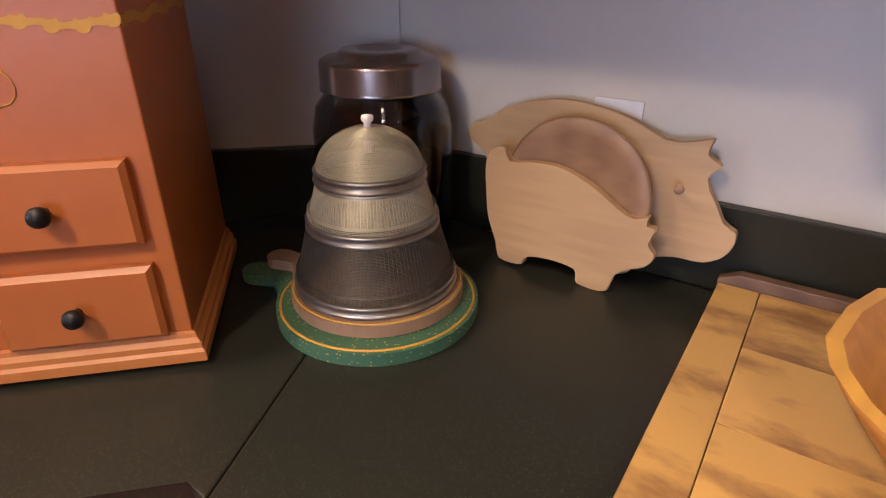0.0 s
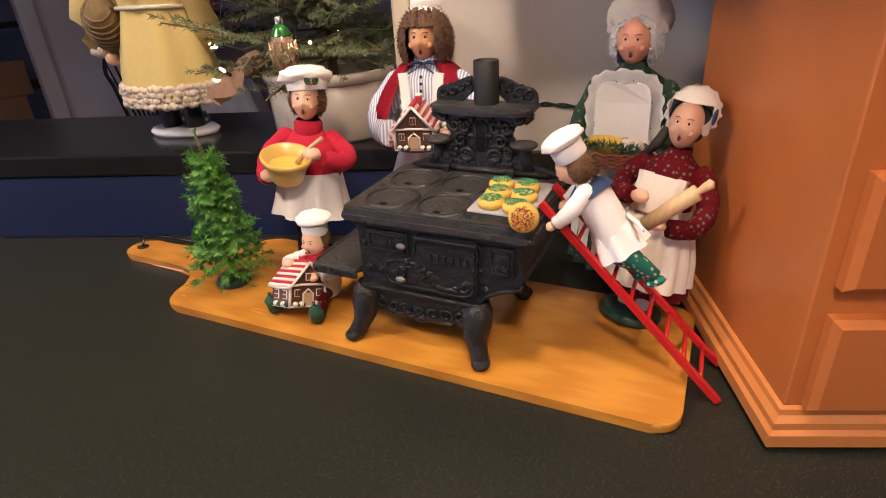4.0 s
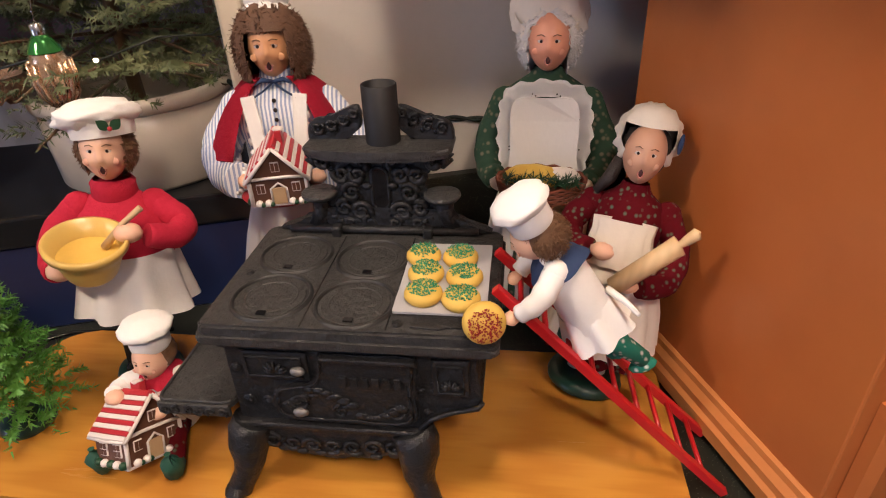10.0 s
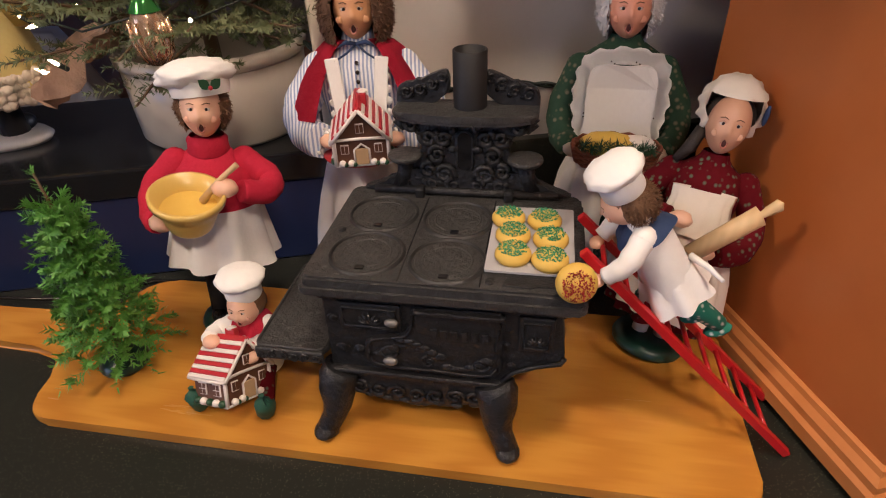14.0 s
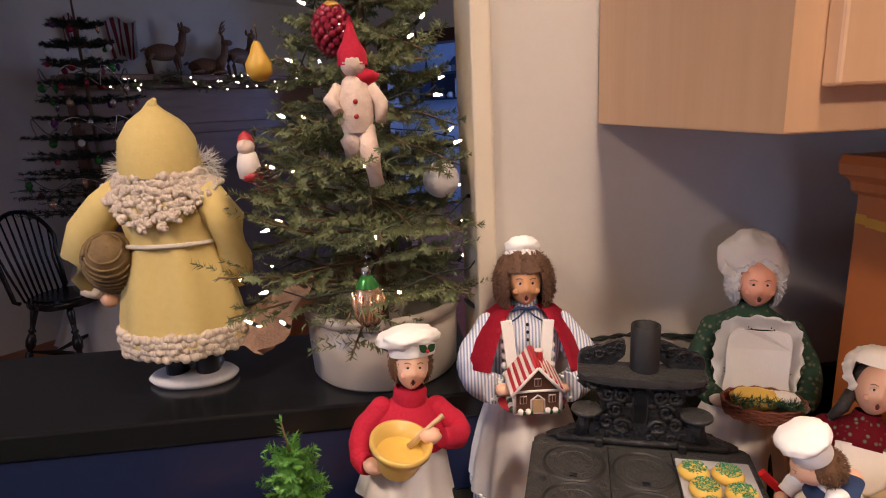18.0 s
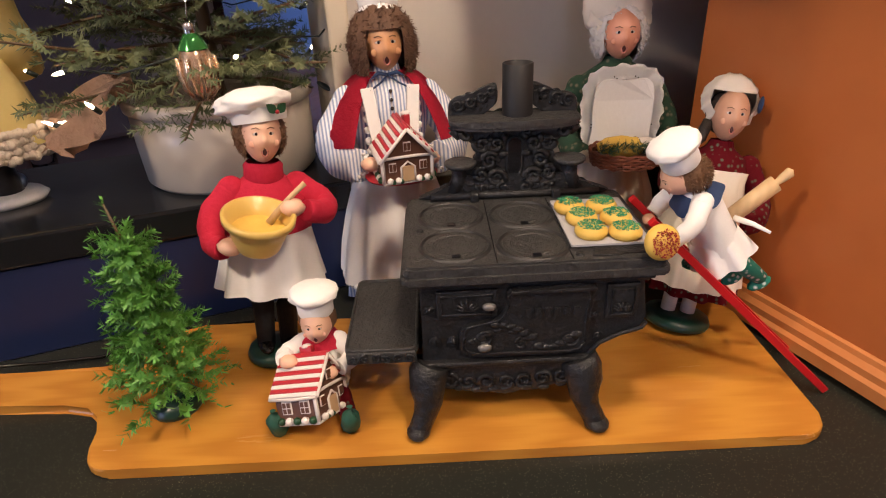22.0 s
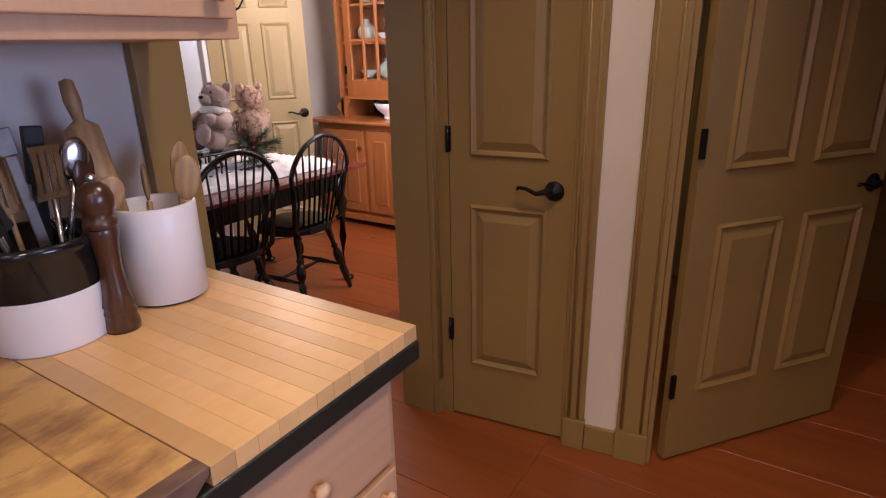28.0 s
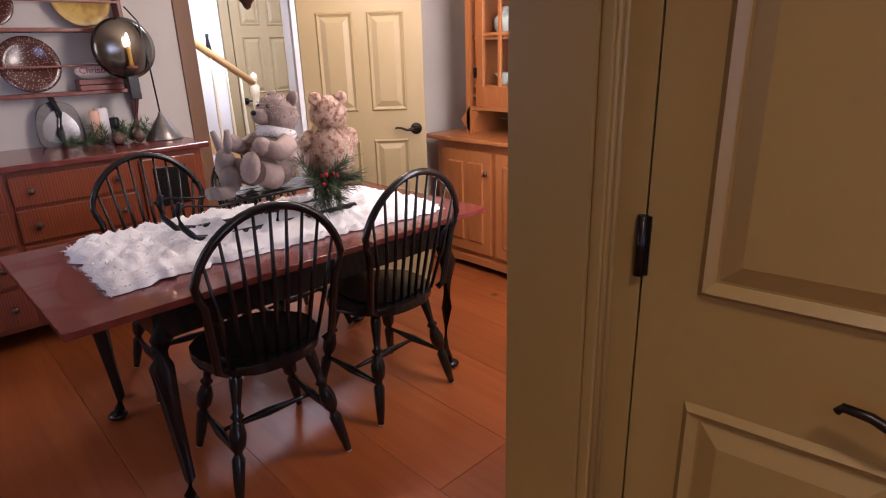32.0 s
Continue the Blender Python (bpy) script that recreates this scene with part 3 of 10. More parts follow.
part("keyhole", merge(ball((-0.5565, -0.4640, 1.338), 0.0035, None, 10, 6, (1, 0.2, 1)), box(-0.558, -0.555, -0.4646, -0.4634, 1.327, 1.337)), "blackmetal", ch, "dark keyhole")

# ---- things on the straight counter ----
jar = thing("glass_jar", w2(-0.052, -0.116, C + 0.001), "large clear glass storage jar tinted dark, with a brown metal lid", "jar")
WIDE = Matrix.Diagonal((1.12, 1.12, 0.985, 1))
part("vessel", turned(lathe([(0.0, 0.0), (0.088, 0.0), (0.104, 0.012), (0.110, 0.05), (0.110, 0.215), (0.102, 0.255), (0.086, 0.278), (0.086, 0.300), (0.083, 0.300), (0.083, 0.277), (0.098, 0.253), (0.1065, 0.214), (0.1065, 0.05), (0.10, 0.014), (0.0, 0.006)], 40, cap=False), WIDE), "jar_glass", jar)
M["lidmetal"] = mat("brown_steel", (0.36, 0.31, 0.30), 0.22, metal=0.9, scale=40, amount=0.15, bump=0.02)
part("lid", turned(lathe([(0.0895, 0.281), (0.0935, 0.282), (0.094, 0.286), (0.0925, 0.289), (0.0925, 0.326), (0.0905, 0.331), (0.084, 0.335), (0.066, 0.338), (0.062, 0.344), (0.058, 0.347), (0.036, 0.348), (0.032, 0.342), (0.0, 0.340)], 48, cap=False), WIDE), "lidmetal", jar, "brown brushed metal lid")

M["green"] = mat("green_milk_paint", (0.040, 0.115, 0.070), 0.5, kind="speckle", scale=150, colour2=(0.42, 0.33, 0.08), bump=0.06, dot=0.16)
M["terracotta"] = mat("worn_red_wood", (0.36, 0.20, 0.12), 0.55, scale=40, colour2=(0.17, 0.13, 0.09), bump=0.06)
M["ochre"] = mat("worn_yellow_rim", (0.55, 0.31, 0.04), 0.5, scale=60, amount=0.3, bump=0.05)


def lobed(r, hx, hr, n=44):
    """A disc with a round handle lobe on the -x side."""
    pts = [(r * math.cos(a), r * math.sin(a)) for a in (math.pi * (2 * k / n - 1) * 0.9 for k in range(n + 1))]
    pts += [(-r - 0.4 * (hx - r) + 0.0, 0.55 * hr)] + [(-hx + hr * math.cos(radians(a)), hr * math.sin(radians(a))) for a in range(60, 301, 30)] + [(-r - 0.4 * (hx - r), -0.55 * hr)]
    return pts


AX = pose(-0.563, 0.608, 0)
gb = thing("round_board", AX @ pose(0, 0, C + 0.0005, 0, 0, 12), "round green painted wooden board with a handle", "board")
part("disc", slab(lobed(0.152, 0.226, 0.024), 0, 0.020, 0.003), ["green"], gb)
part("rim_line", tube([(0.145 * math.cos(a), 0.145 * math.sin(a), 0.0202) for a in np.linspace(0, 2 * math.pi, 60)[:-1]], 0.0022, 5, closed=True), "ochre", gb, "worn yellow rim line")
tb = thing("round_board", AX @ pose(-0.008, 0.01, C + 0.0215, 0, 0, 8), "smaller round worn red and green board with handle", "board")
part("disc", slab(lobed(0.130, 0.190, 0.021), 0, 0.019, 0.003), ["terracotta"], tb)
part("rim_line", tube([(0.126 * math.cos(a), 0.126 * math.sin(a), 0.0190) for a in np.linspace(0, 2 * math.pi, 60)[:-1]], 0.0016, 5, closed=True), "ochre", tb, "worn yellow rim line")

M["tin"] = mat("dull_tin", (0.36, 0.34, 0.31), 0.36, metal=0.85, scale=40, colour2=(0.17, 0.15, 0.14), bump=0.06)
M["mesh_dark"] = mat("dark_wire", (0.085, 0.08, 0.07), 0.5, metal=0.7, scale=60, amount=0.3, bump=0)
M["mesh_light"] = mat("pale_wire", (0.42, 0.39, 0.29), 0.5, metal=0.5, scale=60, amount=0.2, bump=0)


def wire_dome(profile, around, up, r):
    """Wire cloth over a turned form: hoops and ribs crossing."""
    prof = np.array(profile)
    s = np.linspace(0, 1, len(prof))
    def at(t):
        return np.interp(t, s, prof[:, 0]), np.interp(t, s, prof[:, 1])
    bm = bmesh.new()
    for k in range(up):
        rr, z = at((k + 0.5) / up)
        ring(bm, rr, z, r, 60)
    for k in range(around):
        a = 2 * math.pi * k / around
        pts = [at(t) for t in np.linspace(0, 1, 8)]
        rib(bm, [(q[0] * math.cos(a), q[0] * math.sin(a), q[1]) for q in pts], r)
    return bm


def ring(bm, rr, z, r, n):
    a = [2 * math.pi * k / n for k in range(n)]
    rows = [[bm.verts.new(((rr + o) * math.cos(t), (rr + o) * math.sin(t), z + h)) for t in a] for o, h in ((r, -r * 0.6), (0, r), (-r, -r * 0.6))]
    for p, q in ((0, 1), (1, 2), (2, 0)):
        for k in range(n):
            bm.faces.new((rows[p][k], rows[p][(k + 1) % n], rows[q][(k + 1) % n], rows[q][k]))


def rib(bm, pts, r):
    rows = []
    for p in pts:
        v = Vector(p)
        out = Vector((v.x, v.y, 0)).normalized()
        side = Vector((-out.y, out.x, 0))
        rows.append([bm.verts.new(v + o) for o in (side * r, out * r, -side * r)])
    for a, b2 in zip(rows, rows[1:]):
        for j in range(3):
            bm.faces.new((a[j], a[(j + 1) % 3], b2[(j + 1) % 3], b2[j]))


def mesh_cover(z, r0, r1, h, dome, material, label, knob):
    c = thing("mesh_food_cover", AX @ pose(-0.012, 0.012, z), label, "food cover", "stacked wire food covers")
    prof = [(r0, 0.012), (r0 * 0.97 + r1 * 0.03, 0.03)] + [(r1 + (r0 - r1) * (1 - t) ** 1.0, 0.012 + (h - 0.012) * t) for t in np.linspace(0.2, 1, 6)]
    if dome:
        prof = [(r0 * math.cos(t), 0.012 + h * math.sin(t)) for t in np.linspace(0, 1.5, 12)]
    tagged(part("wire_cloth", wire_dome(prof, 120, 52 if not dome else 40, 0.00045), material, c, "fine woven wire"), "fine woven wire", kind="stuff")
    part("rim", lathe([(r0 + 0.001, 0.0), (r0 + 0.004, 0.0008), (r0 + 0.0050, 0.003), (r0 + 0.004, 0.0052), (r0 + 0.0022, 0.006), (r0 + 0.0018, 0.0125), (r0 + 0.0036, 0.0135), (r0 + 0.0042, 0.0155), (r0 + 0.003, 0.0175), (r0 + 0.001, 0.0182), (r0 - 0.001, 0.0182), (r0 - 0.001, 0.0)], 56, cap=False), "tin", c, "dull tin rim")
    if not dome:
        part("neck_rim", lathe([(r1 + 0.001, h - 0.008), (r1 + 0.003, h - 0.002), (r1 - 0.002, h), (r1 - 0.002, h - 0.008)], 40, cap=False), "tin", c)
        part("crown", wire_dome([(r1 * math.cos(t), h + 0.035 * math.sin(t)) for t in np.linspace(0, 1.5, 8)], 40, 10, 0.0006), material, c)
    if knob:
        part("knob", lathe([(0.0, 0.0), (0.006, 0.0), (0.005, 0.006), (0.009, 0.011), (0.008, 0.016), (0.0, 0.018)], 14, cap=False), "white", c, "white china knob", at=pose(0, 0, knob))
    return c


mesh_cover(C + 0.041, 0.118, 0.094, 0.102, False, "mesh_dark", "large domed dark wire mesh food cover on boards", 0)
mesh_cover(C + 0.134, 0.0925, 0.076, 0.070, False, "mesh_light", "middle wire mesh food cover in the stack", 0.104)
mesh_cover(C + 0.203, 0.0755, 0.03, 0.060, True, "mesh_light", "small top wire mesh food cover with knob", 0.071)

# pig boards leaning on the backsplash


PIG = [(-0.205, 0.165), (-0.195, 0.19), (-0.17, 0.195), (-0.15, 0.215), (-0.10, 0.235), (-0.04, 0.242), (0.03, 0.232), (0.08, 0.212), (0.10, 0.205), (0.135, 0.212), (0.15, 0.216), (0.145, 0.195), (0.165, 0.183),
       (0.15, 0.165), (0.17, 0.13), (0.185, 0.105), (0.20, 0.098), (0.196, 0.07), (0.17, 0.048), (0.13, 0.046), (0.09, 0.03), (0.07, 0.0), (0.035, 0.0), (0.03, 0.03), (-0.03, 0.032), (-0.08, 0.03), (-0.085, 0.004), (-0.12, 0.002), (-0.13, 0.03),
       (-0.155, 0.08), (-0.165, 0.13), (-0.18, 0.15)]


def standing(name, outline, thick, material, m, label, category):
    bm = turned(slab(outline, -thick / 2, thick / 2, 0.002), pose(0, 0, 0, 90))
    return single(name, bm, material, m, label, category)


standing("pig_board", smooth_outline([(x * 1.14, z * 1.10) for x, z in PIG]), 0.018, "tan", pose(-0.355, 0.903, C + 0.010, -4), "large pig-shaped wooden cutting board leaning on backsplash", "cutting board")
eye = single("pig_board_eye", turned(lathe([(0.0, 0.0), (0.0075, 0.0), (0.0075, 0.002), (0.004, 0.004), (0.0, 0.004)], 14, cap=False), pose(0, 0, 0, 90)), "tan2", pose(-0.212, 0.876, 1.093), "round burnt eye set in the pig board", "board eye")
rb = thing("round_bread_plate", pose(-0.365, 0.872, C + 0.142, 85), "brown turned wooden plate leaning behind a pig board", "plate")
part("plate", lathe([(0.0, 0.006), (0.088, 0.006), (0.095, 0.012), (0.118, 0.014), (0.122, 0.010), (0.118, 0.0), (0.0, -0.002)], 48, cap=False), "tan2", rb)
SMALL = [(-0.135, 0.125), (-0.13, 0.15), (-0.105, 0.158), (-0.095, 0.14), (-0.06, 0.145), (-0.01, 0.145), (0.04, 0.13), (0.08, 0.11), (0.105, 0.10), (0.125, 0.108), (0.122, 0.095), (0.138, 0.095), (0.128, 0.075), (0.142, 0.062), (0.13, 0.045),
         (0.10, 0.035), (0.085, 0.015), (0.08, 0.0), (0.035, 0.0), (0.03, 0.02), (-0.02, 0.022), (-0.055, 0.016), (-0.06, 0.004), (-0.10, 0.004), (-0.105, 0.02), (-0.125, 0.06), (-0.132, 0.10)]
standing("pig_board", smooth_outline([(x * 1.06, z * 1.28) for x, z in SMALL]), 0.016, "tan", pose(-0.372, 0.843, C + 0.002, -3), "small pale pig-shaped cutting board standing in front", "cutting board")
ol = thing("power_outlet", pose(-0.34, 0.959, 1.135), "white plastic power outlet plate on the wall", "outlet")
part("plate", box(-0.04, 0.04, -0.006, 0, -0.058, 0.058, 0.002), "white", ol)
for z in (-0.02, 0.02):
    part("socket", box(-0.016, 0.016, -0.008, -0.0065, z - 0.013, z + 0.013, 0.003), "white", ol)

# pastry board
pb = thing("pastry_board", pose(0, 0, 0), "large worn wooden pastry board over the counter edge", "pastry board")
T = 0.949
ys = np.linspace(0.262, 0.905, 5)
for a, b2 in zip(ys, ys[1:]):
    part("plank", box(-0.077, 0.705, a + 0.0005, b2 - 0.0005, C + 0.012, T, 0.0012), "oldwood", pb)
for x0, x1 in ((-0.136, -0.078), (0.706, 0.795)):
    part("end_cleat", box(x0, x1, 0.262, 0.905, C + 0.001, T, 0.002), "oldwood", pb, "worn breadboard end")
part("front_lip", turned(slab([(-0.134, 0.0), (-0.105, -0.045), (0.755, -0.045), (0.797, -0.012), (0.797, 0.0)], 0.0, 0.028, 0.002), pose(0, 0.261, T, 90)), "oldwood_dark", pb, "dark lip hooked over the edge")
part("back_rail", turned(slab([(-0.138, 0.0), (-0.138, 0.038), (-0.11, 0.052), (0.76, 0.052), (0.797, 0.030), (0.797, 0.0)], 0.0, 0.02, 0.002), pose(0, 0.927, T - 0.034, 90)), "oldwood_dark", pb, "dark back rail")

bb = thing("butcher_block", pose(0, 0, 0), "pale laminated butcher block on the counter end", "butcher block")
xs = np.linspace(0.80, 1.2375, 13)
for a, b2 in zip(xs, xs[1:]):
    part("strip", box(a, b2 - 0.0003, 0.236, 0.925, C + 0.0005, C + 0.030, 0.0008), "block", bb)


def trough(L, W, H, t, n=28, m=9):
    """A carved bowl with raised, pinched ends: inner and outer skins joined at the rim."""
    bm = bmesh.new()
    def skin(dx, dz):
        rows = []
        for j in range(m + 1):
            s = j / m
            ring_v = []
            for k in range(n):
                a = 2 * math.pi * k / n
                ca, sa = math.cos(a), math.sin(a)
                ex = abs(ca) ** 0.75 * (1 if ca > 0 else -1)
                ey = abs(sa) ** 0.6 * (1 if sa > 0 else -1)
                grow = 0.50 + 0.50 * s ** 0.55 if j else 0.0
                x = (L / 2 - dx) * ex * (0.42 + 0.58 * s ** 0.8 if j else 0.0)
                y = (W / 2 - dx) * ey * grow
                rim = H * (0.74 + 0.26 * abs(ex) ** 3)
                ring_v.append(bm.verts.new((x, y, dz + (rim - dz) * s ** 1.5)))
            rows.append(ring_v)
        return rows
    o, i = skin(0, 0.0), skin(t, t)
    for rows in (o, i):
        for a, b2 in zip(rows, rows[1:]):
            for k in range(n):
                fc = bm.faces.new((a[k], a[(k + 1) % n], b2[(k + 1) % n], b2[k]))
                fc.smooth = True
    for k in range(n):
        bm.faces.new((o[-1][k], o[-1][(k + 1) % n], i[-1][(k + 1) % n], i[-1][k])).material_index = 1
    bmesh.ops.remove_doubles(bm, verts=bm.verts, dist=0.0005)
    return bm


BOWL = pose(0.30, 0.560, T + 0.001, 0, 0, -17)
dbw = thing("dough_bowl", BOWL, "long carved wooden dough bowl on the pastry board", "bowl")
part("bowl", trough(0.62, 0.335, 0.138, 0.013), ["bowlwood", "bowlrim"], dbw)
M["turnedwood"] = mat("pale_turned_wood", (0.43, 0.275, 0.12), 0.45, kind="wood", scale=14, colour2=(0.27, 0.16, 0.08), bump=0.04)
sb = thing("wooden_bowl", BOWL @ pose(0.03, 0.005, 0.018) @ Matrix.Diagonal((1.25, 1.25, 0.98, 1)), "small turned wooden bowl set inside the dough bowl", "bowl")
part("shell", lathe([(0.0, 0.0), (0.055, 0.0), (0.095, 0.045), (0.120, 0.105), (0.116, 0.112), (0.108, 0.106), (0.086, 0.05), (0.05, 0.014), (0.0, 0.012)], 44, cap=False), "turnedwood", sb)
M["orange_rind"] = mat("dried_orange_rind", (0.62, 0.42, 0.13), 0.5, scale=60, amount=0.4, bump=0.1)
M["orange_flesh"] = mat("dried_orange_flesh", (0.20, 0.075, 0.02), 0.4, scale=70, colour2=(0.42, 0.24, 0.07), bump=0.15)
for k, (x, y, z, rx, ry, r) in enumerate([(-0.045, -0.055, 0.082, 38, 8, 0.030), (0.0, -0.062, 0.090, 52, -6, 0.034), (-0.068, -0.018, 0.080, 20, 30, 0.029), (0.045, -0.045, 0.086, 30, -20, 0.028), (0.02, 0.0, 0.096, 12, 10, 0.033), (0.07, -0.03, 0.084, 35, -25, 0.025), (-0.03, 0.02, 0.088, -10, 10, 0.030)]):
    sl = thing("dried_orange_slice", BOWL @ pose(0.03 + x * 1.2, 0.005 + y * 1.2, 0.016 + z, rx, ry, k * 40), "dried orange slice lying in the wooden bowl", "orange slice", "dried orange slices")
    part("rind", lathe([(r, -0.002), (r + 0.002, 0), (r, 0.002), (r - 0.004, 0.0022), (r - 0.004, -0.0022)], 24, cap=False), "orange_rind", sl)
    for j in range(8):
        a0, a1 = 2 * math.pi * (j + 0.08) / 8, 2 * math.pi * (j + 0.92) / 8
        part("segment", slab([(0.003 * math.cos((a0 + a1) / 2), 0.003 * math.sin((a0 + a1) / 2))] + [((r - 0.005) * math.cos(a), (r - 0.005) * math.sin(a)) for a in np.linspace(a0, a1, 5)], -0.0012, 0.0012), "orange_flesh", sl)
M["eucalyptus"] = mat("grey_green_leaf", (0.10, 0.17, 0.13), 0.5, scale=40, colour2=(0.26, 0.33, 0.32), bump=0.05)
M["stem"] = mat("brown_stem", (0.12, 0.07, 0.03), 0.6, scale=60, amount=0.3)


def leaf(bm, m, L, W):
    pts = [(0, 0, 0), (W * 0.6, L * 0.35, 0.08 * L), (W * 0.45, L * 0.75, 0.12 * L), (0, L, 0.02 * L), (-W * 0.45, L * 0.75, 0.12 * L), (-W * 0.6, L * 0.35, 0.08 * L)]
    vs = [bm.verts.new(m @ Vector(p)) for p in pts]
    mid = bm.verts.new(m @ Vector((0, L * 0.5, 0.0)))
    for k in range(6):
        bm.faces.new((vs[k], vs[(k + 1) % 6], mid))


rnd = random.Random(11)
sp = thing("greenery_sprig", BOWL @ pose(0.075, 0.035, 0.108), "grey-green leafy sprig lying in the wooden bowl", "sprig")
for k in range(9):
    a = rnd.uniform(0, 6.28)
    tip = Vector((0.085 * math.cos(a), 0.06 * math.sin(a), rnd.uniform(0.02, 0.055)))
    twig = part("twig", tube([(0, 0, 0), tip * 0.5 + Vector((0, 0, 0.012)), tip], [0.0014, 0.0011, 0.0007], 5), "stem", sp)
    bm = bmesh.new()
    for j in range(16):
        p = tip * (0.15 + 0.85 * j / 15) + Vector((0, 0, 0.012 * math.sin(math.pi * j / 15)))
        leaf(bm, Matrix.Translation(p) @ Euler((rnd.uniform(-0.9, 0.9), rnd.uniform(-0.9, 0.9), rnd.uniform(0, 6.28))).to_matrix().to_4x4(), rnd.uniform(0.014, 0.022), rnd.uniform(0.007, 0.011))
    part("leaves", bm, "eucalyptus", sp)

# utensil crock, pepper mill and spoon crock
M["crockblack"] = mat("black_glaze", (0.012, 0.012, 0.012), 0.15, scale=30, amount=0.3, bump=0.02)
ZB = C + 0.0305
cr = thing("utensil_crock", pose(0.885, 0.785, ZB), "black and white glazed stoneware crock full of utensils", "crock")
part("white_band", lathe([(0.0, 0.0), (0.096, 0.0), (0.099, 0.004), (0.099, 0.098)], 40, cap=False), "white", cr)
part("black_band", lathe([(0.099, 0.0982), (0.0995, 0.165), (0.106, 0.170), (0.106, 0.184), (0.100, 0.188), (0.092, 0.184), (0.090, 0.03), (0.0, 0.02)], 40, cap=False), "crockblack", cr)
M["darkwood"] = mat("dark_walnut", (0.075, 0.03, 0.015), 0.3, kind="wood", scale=12, amount=0.4, bump=0.03, coat=0.3)
pm = thing("pepper_mill", pose(0.960, 0.695, ZB), "tall dark turned wooden pepper mill", "pepper mill")
part("base", lathe([(0.0, 0.0), (0.029, 0.0), (0.030, 0.012), (0.027, 0.03), (0.029, 0.036), (0.025, 0.044), (0.029, 0.05), (0.022, 0.075), (0.019, 0.12), (0.021, 0.16), (0.026, 0.185), (0.024, 0.192)], 24, cap=False), "darkwood", pm)
part("head", lathe([(0.024, 0.193), (0.028, 0.20), (0.026, 0.207), (0.020, 0.212), (0.027, 0.225), (0.029, 0.245), (0.024, 0.262), (0.012, 0.272), (0.0, 0.273)], 24, cap=False), "darkwood", pm)
part("finial", ball((0, 0, 0.279), 0.008), "steel", pm, "steel finial")
cw = thing("spoon_crock", pose(1.100, 0.765, ZB), "straight white glazed crock holding wooden spoons", "crock")
part("vessel", lathe([(0.0, 0.003), (0.070, 0.003), (0.077, 0.006), (0.078, 0.194), (0.075, 0.198), (0.071, 0.194), (0.070, 0.02), (0.0, 0.014)], 40, cap=False), "white", cw)
part("foot_ring", lathe([(0.068, 0.0), (0.070, 0.0025), (0.0, 0.0028)], 32, cap=False), "blackmetal", cw)


def spoon_shape(L, w, t=0.006, bowl=0.07):
    bm = tube([(0, 0, 0), (0, 0, L * 0.5), (0, 0, L - bowl)], [0.006, 0.005, 0.006], 8)
    ball((0, 0, L - bowl * 0.5), 1.0, bm, 14, 8, (w / 2, t / 2 + 0.004, bowl / 2))
    return bm


def stuck(name, bm, material, base, lean, turn, label, cat="utensil"):
    return single(name, bm, material, Matrix.Translation(base) @ pose(0, 0, 0, 0, 0, turn) @ pose(0, 0, 0, 0, lean, 0), label, cat, "utensils in crocks")


CB = Vector((0.885, 0.785, ZB + 0.024))
M["steelspoon"] = mat("bright_steel", (0.55, 0.55, 0.56), 0.18, metal=1.0, scale=40, amount=0.1, bump=0.01)
M["blackplastic"] = mat("black_nylon", (0.015, 0.015, 0.016), 0.35, scale=50, amount=0.2, bump=0.03)


def ladle(L, r):
    bm = tube([(0, 0, 0), (0, 0, L), (0.01, 0, L + 0.012), (0.03, 0, L + 0.006)], 0.0035, 6)
    cup = lathe([(0.0, -r * 0.8), (r * 0.6, -r * 0.6), (r, 0.0), (r * 0.94, 0.0), (r * 0.55, -r * 0.5), (0.0, -r * 0.68)], 18, cap=False)
    return merge(bm, turned(cup, pose(0.03 + r, 0, L, 0, -50)))


def spatula(L, w, h):
    bm = tube([(0, 0, 0), (0, 0, L - h)], [0.005, 0.004], 6)
    for k in range(4):
        box(-w / 2 + k * w / 4 + 0.002, -w / 2 + (k + 1) * w / 4 - 0.003, -0.0015, 0.0015, L - h + 0.012, L - 0.01, 0.0, bm)
    box(-w / 2, w / 2, -0.0015, 0.0015, L - h, L - h + 0.012, 0.0, bm)
    box(-w / 2, w / 2, -0.0015, 0.0015, L - 0.010, L, 0.0, bm)
    return bm


def whisk(L):
    bm = tube([(0, 0, 0), (0, 0, L * 0.5)], 0.007, 8)
    for k in range(5):
        a = math.pi * k / 5
        tube([(0.034 * math.sin(math.pi * t) * math.cos(a), 0.034 * math.sin(math.pi * t) * math.sin(a), L * 0.5 + L * 0.5 * t) for t in np.linspace(0, 1, 9)], 0.0012, 5, bm)
    return bm


